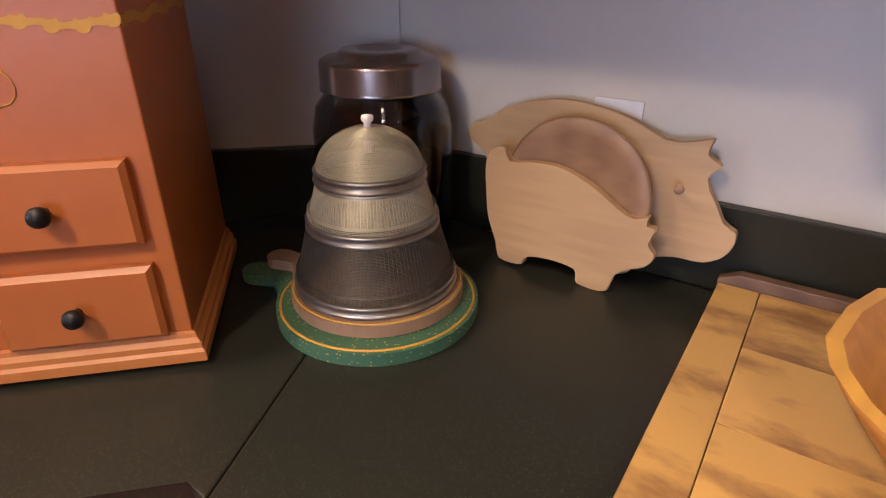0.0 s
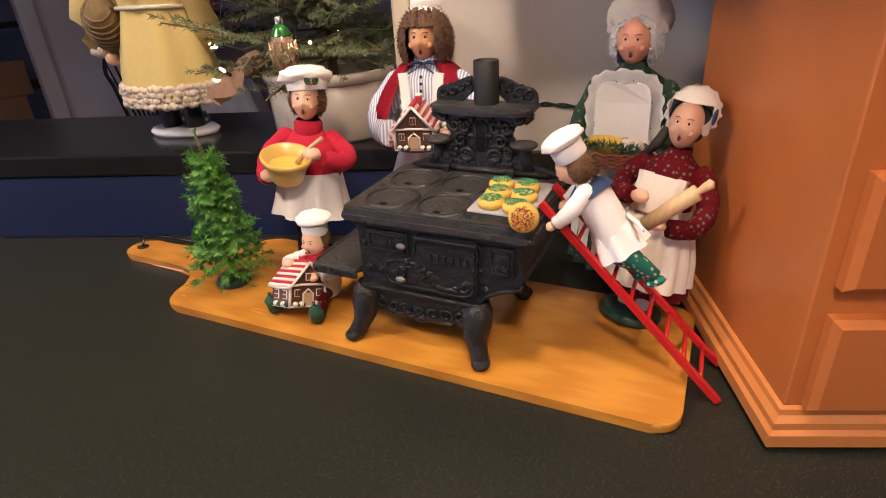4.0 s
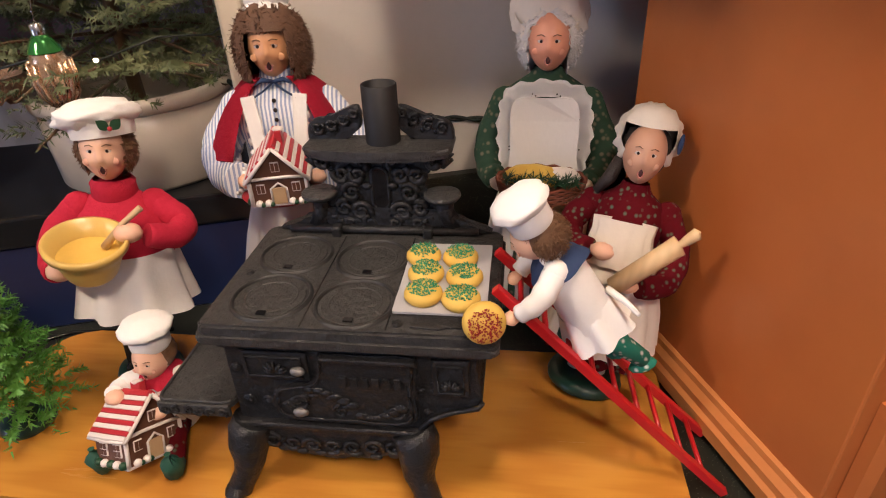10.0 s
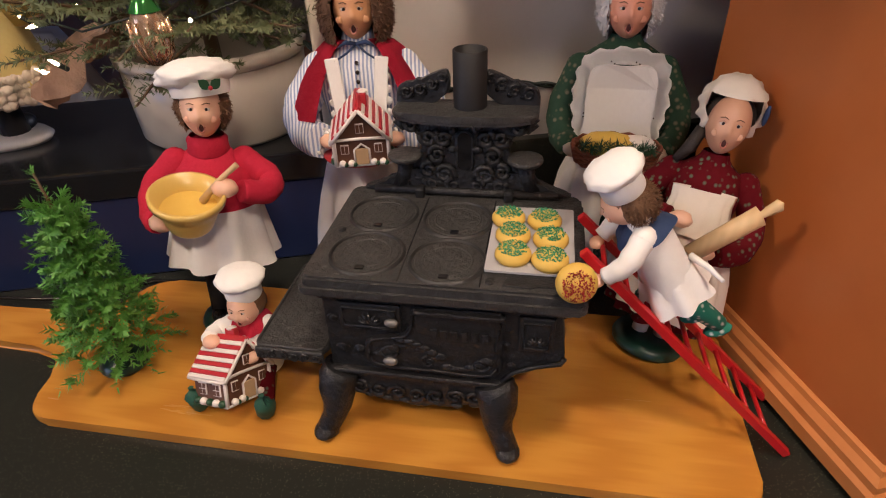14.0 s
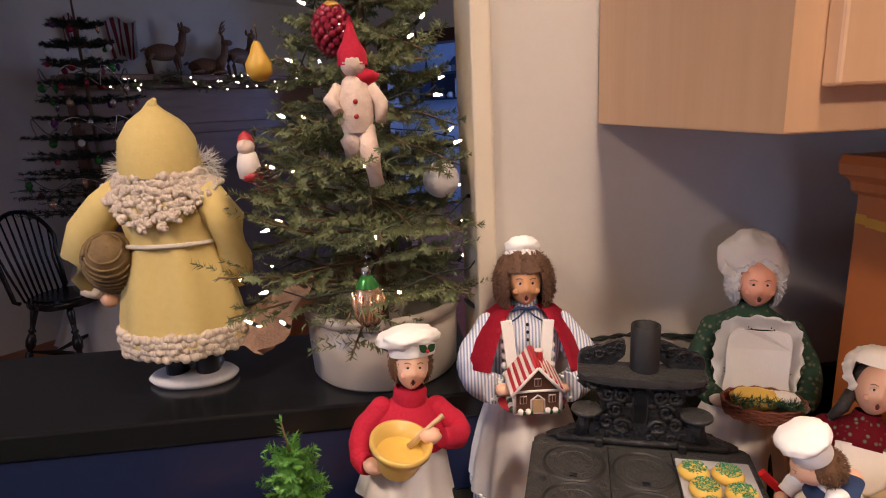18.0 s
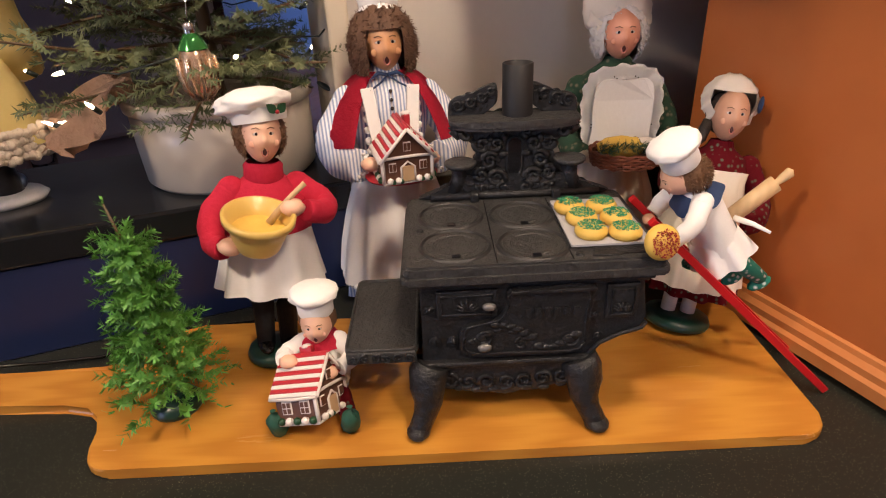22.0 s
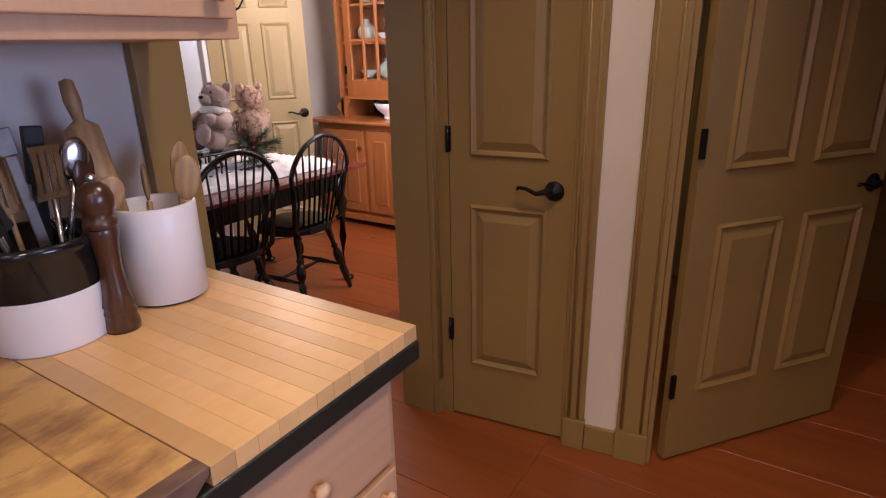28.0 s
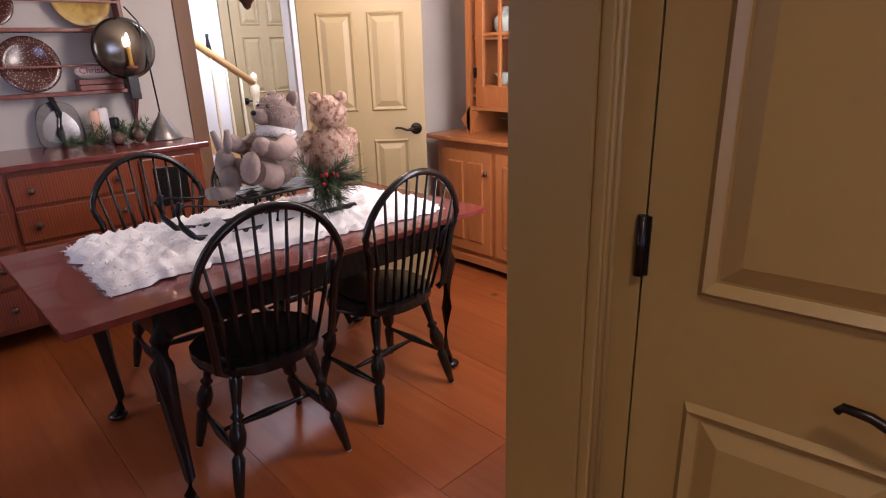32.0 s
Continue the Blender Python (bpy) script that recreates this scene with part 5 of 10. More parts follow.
def biscuit(m, sprinkle, seed, label="yellow iced biscuit with green sprinkles on tray"):
    b = thing("biscuit", m, label, "biscuit", "iced biscuits")
    r2 = random.Random(seed)
    part("biscuit_base", lathe([(0.0, 0.0), (0.0125, 0.0), (0.0145, 0.003), (0.0142, 0.006), (0.011, 0.0095), (0.0, 0.0105)], 22, cap=False), "biscuit", b)
    bm = bmesh.new()
    for k in range(230):
        a, q = r2.uniform(0, 6.283), 0.0115 * math.sqrt(r2.random())
        p = Vector((q * math.cos(a), q * math.sin(a), 0.0108 - 7.5 * q * q * 0.9))
        d = Vector((r2.uniform(-1, 1), r2.uniform(-1, 1), r2.uniform(-0.2, 0.4))).normalized() * 0.0009
        n = Vector((r2.uniform(-1, 1), r2.uniform(-1, 1), 1)).normalized() * 0.0011
        vs = [bm.verts.new(p + o) for o in (d, -d, n + d * 0.2, n.cross(d).normalized() * 0.0010)]
        for t in ((0, 1, 2), (0, 2, 3), (1, 3, 2), (0, 3, 1)):
            bm.faces.new([vs[i] for i in t])
    part("sprinkles", bm, sprinkle, b)
    return b


for k, (x, y) in enumerate(((0.172, 0.063), (0.202, 0.058), (0.170, 0.092), (0.202, 0.089), (0.164, 0.120), (0.196, 0.119))):
    biscuit(STOVE @ pose(x, y, H + 0.0043, 0, 0, 40 * k) @ Matrix.Scale(1.05, 4), "sprinkle_g", 10 + k)

# ladder
M["red"] = mat("red_lacquer", (0.52, 0.012, 0.015), 0.35, scale=40, amount=0.2, bump=0.02)
la = thing("toy_ladder", Matrix(), "small red wooden ladder leaning against the stove", "ladder")
lo = [Vector((-1.041, 0.081, C + 0.004)), Vector((-1.069, 0.142, C + 0.004))]
hi = [Vector((-1.232, 0.011, 1.119)), Vector((-1.255, 0.062, 1.119))]


def bar(a, b2, w, t):
    d = (b2 - a)
    m = d.to_track_quat("Z", "Y").to_matrix().to_4x4()
    bm = box(-t / 2, t / 2, -w / 2, w / 2, 0, d.length, 0.0008)
    return turned(bm, Matrix.Translation(a) @ m)


for a, b2 in zip(lo, hi):
    part("rail", bar(a, b2, 0.0075, 0.0075), "red", la)
for k in range(1, 10):
    t = k / 10
    part("rung", tube([lo[0].lerp(hi[0], t), lo[1].lerp(hi[1], t)], 0.0024, 6), "red", la)

# bottle-brush tree on the board


def needles(rnd, twigs, n, length, width, spread=0.9):
    """Needles along twigs as one mesh: each a thin blade of two triangles."""
    vs, fs = [], []
    for a, b2 in twigs:
        a, b2 = Vector(a), Vector(b2)
        d = (b2 - a).normalized()
        s = d.orthogonal().normalized()
        t = d.cross(s)
        for k in range(n):
            q = rnd.random()
            p = a.lerp(b2, q)
            ang = rnd.uniform(0, 6.283)
            out = (s * math.cos(ang) + t * math.sin(ang)) * spread + d * rnd.uniform(0.35, 0.8)
            out.normalize()
            L = length * rnd.uniform(0.7, 1.15)
            w = out.cross(d).normalized() * width
            i = len(vs)
            vs += [p - w, p + w, p + out * L * 0.6 + w * 0.8, p + out * L, p + out * L * 0.6 - w * 0.8]
            fs += [(i, i + 1, i + 2), (i, i + 2, i + 4), (i + 4, i + 2, i + 3)]
    me = bpy.data.meshes.new("needles")
    me.from_pydata([tuple(v) for v in vs], [], fs)
    bm = bmesh.new()
    bm.from_mesh(me)
    bpy.data.meshes.remove(me)
    return bm


M["brush_green"] = mat("bright_plastic_pine", (0.07, 0.24, 0.035), 0.5, scale=30, colour2=(0.13, 0.36, 0.06), bump=0)
M["base_green"] = mat("dark_green_base", (0.012, 0.05, 0.035), 0.3, scale=30, amount=0.2, bump=0.02)
tt = thing("toy_pine_tree", pose(-1.676, -0.180, BZ), "small bright green artificial pine tree on the board", "toy tree")
part("stand", lathe([(0.0, 0.0), (0.026, 0.0), (0.027, 0.004), (0.022, 0.012), (0.008, 0.016), (0.0, 0.016)], 20, cap=False), "base_green", tt, "round green stand")
part("trunk", tube([(0, 0, 0.01), (0, 0, 0.16), (-0.004, 0, 0.20), (-0.012, 0, 0.232)], [0.003, 0.0022, 0.0018, 0.001], 6), "stem", tt)
rnd = random.Random(21)
twigs = []
for k in range(120):
    t = (k + 0.5) / 120
    z = 0.028 + 0.165 * t
    R = 0.068 * (1 - t) ** 1.1 + 0.004
    a = k * 2.399
    tip = Vector((R * math.cos(a), R * math.sin(a), z - 0.012 + 0.02 * t))
    twigs.append((Vector((0, 0, z)), tip))
    for j in range(2):
        m = Vector((0, 0, z)).lerp(tip, rnd.uniform(0.35, 0.75))
        twigs.append((m, m + Vector((0.019 * math.cos(a + rnd.uniform(-1, 1)), 0.019 * math.sin(a + rnd.uniform(-1, 1)), rnd.uniform(-0.004, 0.014)))))
twigs.append((Vector((0, 0, 0.18)), Vector((-0.013, 0, 0.236))))
twigs.append((Vector((0, 0, 0.16)), Vector((-0.012, 0, 0.236))))
part("needles", needles(rnd, twigs, 34, 0.0085, 0.0009), "brush_green", tt, "stiff bright green needles")

# ---- the carolling dolls: each one plain mesh ----


class Figure:
    def __init__(self):
        self.bms, self.keys = [], []

    def add(self, bm, key):
        if key not in self.keys:
            self.keys.append(key)
        k = self.keys.index(key)
        for fc in bm.faces:
            fc.material_index = k
        self.bms.append(bm)

    def done(self, name, m, label, category="doll", group="carolling dolls"):
        return single(name, merge(*self.bms), self.keys, m, label, category, group)


def folds(profile, seg=72, count=14, amp=0.004, squash=(1, 1), phase=0.0):
    """A gathered skirt: the folds deepen towards the hem, which is the first ring."""
    bm = bmesh.new()
    rings = []
    n = len(profile)
    for i, (r, z) in enumerate(profile):
        g = amp * (1 - i / (n - 1)) ** 0.7
        rings.append([bm.verts.new(((r + g * math.sin(count * t + phase + 0.6 * math.sin(3 * t))) * math.cos(t) * squash[0], (r + g * math.sin(count * t + phase)) * math.sin(t) * squash[1], z + 0.4 * g * math.sin(2 * t + phase))) for t in (2 * math.pi * k / seg for k in range(seg))])
    for a, b2 in zip(rings, rings[1:]):
        for k in range(seg):
            fc = bm.faces.new((a[k], a[(k + 1) % seg], b2[(k + 1) % seg], b2[k]))
            fc.smooth = True
    return bm


def rough_ball(c, r, s, amp, freq, u=26, v=18, seed=0.0):
    bm = ball((0, 0, 0), 1.0, None, u, v)
    for vt in bm.verts:
        d = vt.co.normalized()
        k = 1 + amp * noise.noise(d * freq + Vector((seed, seed, seed))) + amp * 0.6 * noise.noise(d * freq * 2.7)
        vt.co = Vector((d.x * r * s[0] * k + c[0], d.y * r * s[1] * k + c[1], d.z * r * s[2] * k + c[2]))
    return bm


def fur_ring(r, z, size, n, seed, squash=(1, 1), rows=2):
    bm = bmesh.new()
    r2 = random.Random(seed)
    for j in range(rows):
        for k in range(n):
            t = 2 * math.pi * (k + 0.5 * j) / n
            q = r + r2.uniform(-0.25, 0.25) * size
            ball((q * math.cos(t) * squash[0], q * math.sin(t) * squash[1], z + (j - (rows - 1) / 2) * size * 0.9 + r2.uniform(-0.2, 0.2) * size), size * r2.uniform(0.5, 0.75), bm, 7, 5)
    return bm


def hairs(c, r, s, n, L, w, seed, low=-1.0, front=0.35, droop=0.6):
    """A wig of short strands over a head; the face side (-y) is left free."""
    r2 = random.Random(seed)
    vs, fs = [], []
    while len(fs) < n * 2:
        d = Vector((r2.gauss(0, 1), r2.gauss(0, 1), r2.gauss(0, 1))).normalized()
        if d.z < low or (d.y < -front and d.z < 0.55):
            continue
        p = Vector((c[0] + d.x * r * s[0], c[1] + d.y * r * s[1], c[2] + d.z * r * s[2]))
        out = (d * 0.7 + Vector((r2.uniform(-0.5, 0.5), r2.uniform(-0.5, 0.5), -droop * r2.random()))).normalized() * L * r2.uniform(0.6, 1.2)
        sd = out.cross(Vector((r2.uniform(-1, 1), r2.uniform(-1, 1), r2.uniform(-1, 1)))).normalized() * w
        i = len(vs)
        vs += [p - sd, p + sd, p + out * 0.6 + sd, p + out]
        fs += [(i, i + 1, i + 2), (i, i + 2, i + 3)]
    me = bpy.data.meshes.new("hair")
    me.from_pydata([tuple(v) for v in vs], [], fs)
    bm = bmesh.new()
    bm.from_mesh(me)
    bpy.data.meshes.remove(me)
    return bm


M["clay"] = mat("painted_clay", (0.80, 0.53, 0.37), 0.42, scale=30, colour2=(0.76, 0.42, 0.29), bump=0.04)
M["clay_dark"] = mat("tan_painted_clay", (0.66, 0.37, 0.24), 0.45, scale=30, amount=0.2, bump=0.04)
M["mouth"] = mat("dark_red_mouth", (0.07, 0.015, 0.012), 0.5, scale=30, amount=0.2, bump=0)
M["eye"] = mat("painted_eye", (0.03, 0.02, 0.018), 0.25, scale=30, amount=0.2, bump=0)
M["eyewhite"] = mat("painted_eye_white", (0.62, 0.55, 0.50), 0.3, scale=30, amount=0.1, bump=0)
M["cheek"] = mat("rosy_painted_clay", (0.80, 0.44, 0.32), 0.42, scale=30, amount=0.1, bump=0.03)
M["lip"] = mat("painted_lip", (0.62, 0.25, 0.19), 0.4, scale=30, amount=0.1, bump=0)
M["clay_gold"] = mat("tan_painted_clay", (0.66, 0.36, 0.17), 0.36, scale=30, colour2=(0.58, 0.27, 0.13), bump=0.04)
M["clay_rosy"] = mat("rosy_painted_clay", (0.74, 0.36, 0.23), 0.40, scale=30, colour2=(0.66, 0.27, 0.17), bump=0.04)
M["hair_brown"] = mat("brown_wig", (0.085, 0.040, 0.020), 0.7, scale=160, colour2=(0.15, 0.075, 0.04), bump=0.3)
M["hair_lt"] = mat("light_brown_wig", (0.20, 0.10, 0.045), 0.7, scale=160, amount=0.4, bump=0.3)
M["hair_white"] = mat("white_wig", (0.72, 0.70, 0.67), 0.8, scale=120, amount=0.2, bump=0.3)
M["hair_black"] = mat("dark_braid", (0.025, 0.018, 0.015), 0.6, scale=160, amount=0.4, bump=0.3)
M["cotton"] = mat("white_cotton", (0.86, 0.85, 0.83), 0.85, scale=160, amount=0.06, bump=0.08)
M["cotton_c"] = mat("cream_cotton", (0.76, 0.70, 0.60), 0.85, scale=160, amount=0.08, bump=0.08)
M["felt_red"] = mat("red_knit", (0.52, 0.010, 0.042), 0.9, scale=220, colour2=(0.42, 0.007, 0.030), bump=0.25)
M["felt_dark"] = mat("dark_trousers", (0.014, 0.015, 0.020), 0.9, scale=160, amount=0.3, bump=0.1)
M["stripe_b"] = mat("blue_ticking", (0.76, 0.77, 0.80), 0.85, kind="stripe", scale=78, colour2=(0.30, 0.37, 0.56), bump=0.03)
M["print_red"] = mat("red_print", (0.095, 0.003, 0.007), 0.9, spec=0.15, kind="speckle", scale=150, colour2=(0.10, 0.14, 0.09), bump=0.03, dot=0.22)
M["print_green"] = mat("green_print", (0.014, 0.050, 0.026), 0.85, kind="speckle", scale=130, colour2=(0.16, 0.14, 0.09), bump=0.03, dot=0.24)
M["dots_green"] = mat("green_dotted", (0.01, 0.19, 0.13), 0.8, kind="speckle", scale=130, colour2=(0.7, 0.75, 0.7), bump=0.03, dot=0.24)
M["navy"] = mat("navy_scarf", (0.020, 0.045, 0.12), 0.85, scale=160, amount=0.2, bump=0.1)
M["yellowware"] = mat("yellow_ware", (0.68, 0.48, 0.13), 0.3, scale=20, colour2=(0.60, 0.40, 0.10), bump=0.02)
M["stoneware"] = mat("salt_stoneware", (0.60, 0.55, 0.47), 0.3, scale=16, colour2=(0.50, 0.44, 0.36), bump=0.06)
M["ginger"] = mat("gingerbread", (0.13, 0.05, 0.025), 0.5, scale=90, amount=0.4, bump=0.15)
M["candy_red"] = mat("candy_red", (0.50, 0.03, 0.04), 0.4, scale=60, amount=0.25, bump=0.05)
M["icing"] = mat("white_icing", (0.76, 0.70, 0.66), 0.5, scale=60, amount=0.1, bump=0.1)
M["holly"] = mat("holly_leaf", (0.012, 0.06, 0.025), 0.4, scale=60, amount=0.3, bump=0.03)
M["holly_shoe"] = mat("green_felt_shoe", (0.015, 0.085, 0.055), 0.7, scale=90, amount=0.25, bump=0.08)
M["pale_wood"] = mat("pale_wood", (0.62, 0.44, 0.24), 0.5, kind="wood", scale=30, amount=0.15, bump=0.02)
M["wicker"] = mat("red_wicker", (0.22, 0.06, 0.03), 0.6, scale=80, amount=0.4, bump=0.2)


def face(fg, c, r, skin, wide=1.0, tilt=0.0):
    """A modelled head, its mouth open in song, facing -y."""
    hd = ball((0, 0, 0), 1.0, None, 44, 32)

    def bump(x, z, cx, cz, sx, sz):
        return math.exp(-((x - cx) / sx) ** 2 - ((z - cz) / sz) ** 2)

    for v in hd.verts:
        x, y, z = v.co
        out = 0.0
        if y < 0:
            ax = abs(x)
            out = 0.19 * bump(x, z, 0, -0.10, 0.13, 0.11) + 0.09 * bump(x, z, 0, 0.08, 0.09, 0.16) + 0.075 * bump(ax, z, 0.42, -0.22, 0.20, 0.20)
            out -= 0.075 * bump(ax, z, 0.32, 0.14, 0.17, 0.11)
            out += 0.045 * bump(ax, z, 0.30, 0.34, 0.22, 0.08)
            rim = math.hypot(x / 0.80, (z + 0.50) / 1.15)
            out += 0.075 * math.exp(-((rim - 0.20) / 0.07) ** 2) - 0.16 * math.exp(-(rim / 0.13) ** 2)
            out += 0.07 * bump(x, z, 0, -0.86, 0.26, 0.12)
            out *= min(1.0, -y * 2.2)
        jaw = 1 - 0.20 * max(0.0, -z - 0.15)
        v.co = Vector((c[0] + x * 0.86 * wide * jaw * r, c[1] + (y * 0.92 - out) * r, c[2] + z * 1.14 * r))
    fg.add(hd, skin)
    y = c[1] - r * 0.92
    for sx in (-1, 1):
        ex, ez = c[0] + sx * r * 0.29, c[2] + r * 0.15
        fg.add(ball((ex, y + r * 0.150, ez), r * 0.110, None, 12, 8, (1.25, 0.6, 0.75)), "eyewhite")
        fg.add(ball((ex, y + r * 0.098, ez), r * 0.060, None, 10, 6, (1, 0.5, 1.05)), "eye")
        fg.add(tube([(ex - sx * r * 0.15, y + r * 0.10, ez + r * 0.04), (ex, y + r * 0.082, ez + r * 0.105), (ex + sx * r * 0.15, y + r * 0.16, ez + r * 0.03)], r * 0.022, 6), skin)
        fg.add(tube([(ex - sx * r * 0.14, y + r * 0.055, ez + r * 0.19), (ex, y + r * 0.075, ez + r * 0.25), (ex + sx * r * 0.16, y + r * 0.18, ez + r * 0.19)], r * 0.020, 5), "hair_lt")
        fg.add(ball((c[0] + sx * r * 0.47, y + r * 0.145, c[2] - r * 0.24), r * 0.17, None, 12, 8, (1.0, 0.30, 0.85)), "cheek" if skin == "clay" else skin)
    fg.add(ball((c[0], y + r * 0.160, c[2] - r * 0.56), r * 0.135, None, 12, 8, (0.80, 0.50, 1.25)), "mouth")
    fg.add(tube([(c[0] + r * 0.125 * math.cos(a), y + r * 0.105, c[2] - r * 0.56 + r * 0.185 * math.sin(a)) for a in np.linspace(0, 2 * math.pi, 17)[:-1]], r * 0.038, 6, closed=True), "lip")


def wig(fg, c, r, s, key, hx, ztop, n, seed, y0=0.0):
    """A bob of hair round the face, which stays open below ztop."""
    bm = rough_ball(c, r, s, 0.07, 5, 44, 32, seed)
    bmesh.ops.delete(bm, geom=[v for v in bm.verts if v.co.y < y0 and abs(v.co.x) < hx and v.co.z < ztop], context="VERTS")
    fg.add(bm, key)
    st = hairs(c, r * 0.97, s, n, r * 0.16, 0.0006, seed, -0.98, 2.0, 1.4)
    gone = [f for f in st.faces if f.calc_center_median().y < y0 and abs(f.calc_center_median().x) < hx * 1.02 and f.calc_center_median().z < ztop + 0.001]
    bmesh.ops.delete(st, geom=gone, context="FACES")
    fg.add(st, key)


def ruffle(fg, inner, width, y, key, amp=0.0025, lean=0.0):
    """A gathered strip standing out from a drawn line (x, z)."""
    pts = smooth_outline(inner, 7)[: (len(inner) - 1) * 7 + 1]
    cx, cz = sum(p[0] for p in pts) / len(pts), sum(p[1] for p in pts) / len(pts)
    bm = bmesh.new()
    rows_ = []
    for i in range(5):
        t = i / 4
        row = []
        for k, (px, pz) in enumerate(pts):
            d = Vector((px - cx, 0, pz - cz)).normalized()
            wob = math.sin(k * 1.05) * amp * t
            q = width * t * (1 + 0.10 * math.sin(k * 1.9))
            row.append(bm.verts.new((px + d.x * q, y - wob - 0.002 * t + lean * abs(px + d.x * q), pz + d.z * q)))
        rows_.append(row)
    for a, b2 in zip(rows_, rows_[1:]):
        for k in range(len(pts) - 1):
            bm.faces.new((a[k], a[k + 1], b2[k + 1], b2[k])).smooth = True
    bmesh.ops.solidify(bm, geom=bm.faces, thickness=0.0008)
    fg.add(bm, key)


def arm(fg, pts, r0, r1, cloth, hand, skin, hand_r=0.011):
    fine = smooth_outline([tuple(2 * np.array(pts[0]) - np.array(pts[1]))] + list(pts) + [hand], 6)[6:6 + 6 * (len(pts) - 1) + 1]
    n = len(fine)
    rad = [r0 * (1.0 + 0.10 * math.sin(math.pi * k / (n - 1))) * (1 - k / (n - 1)) + r1 * k / (n - 1) + 0.0005 * math.sin(k * 1.7) for k in range(n)]
    fg.add(tube(fine, rad, 14), cloth)
    fg.add(ball(pts[0], r0 * 1.06, None, 14, 10), cloth)
    h = rough_ball(hand, hand_r, (1.1, 1.0, 0.75), 0.12, 3, 14, 10)
    fg.add(h, skin)


def chef_hat(fg, c, r, h, lean=0.0):
    fg.add(turned(lathe([(r * 0.93, -0.002), (r * 0.98, 0.0), (r, h * 0.42), (r * 0.96, h * 0.44)], 30, cap=False), pose(*c, 0, lean)), "cotton")
    top = rough_ball((0, 0, h * 0.62), r * 1.22, (1.08, 1.08, 0.42), 0.10, 2.3, seed=c[0])
    fg.add(turned(top, pose(*c, 0, lean)), "cotton")


def mob_cap(fg, c, r, key="cotton_c", lean=0.0):
    cap = rough_ball((0, 0.006, r * 0.34), r * 1.12, (1.0, 1.0, 0.88), 0.06, 3.0)
    cut = [v for v in cap.verts if v.co.y < -r * 0.45 and v.co.z < r * 0.55]
    bmesh.ops.delete(cap, geom=cut, context="VERTS")
    fg.add(turned(cap, pose(*c, lean)), key)
    ruf = folds([(r * 1.16, -0.004), (r * 1.10, 0.004), (r * 0.98, 0.010)], 72, 15, 0.0022)
    fg.add(turned(ruf, pose(c[0], c[1] - 0.002, c[2] + r * 0.30, 62 + lean)), key)


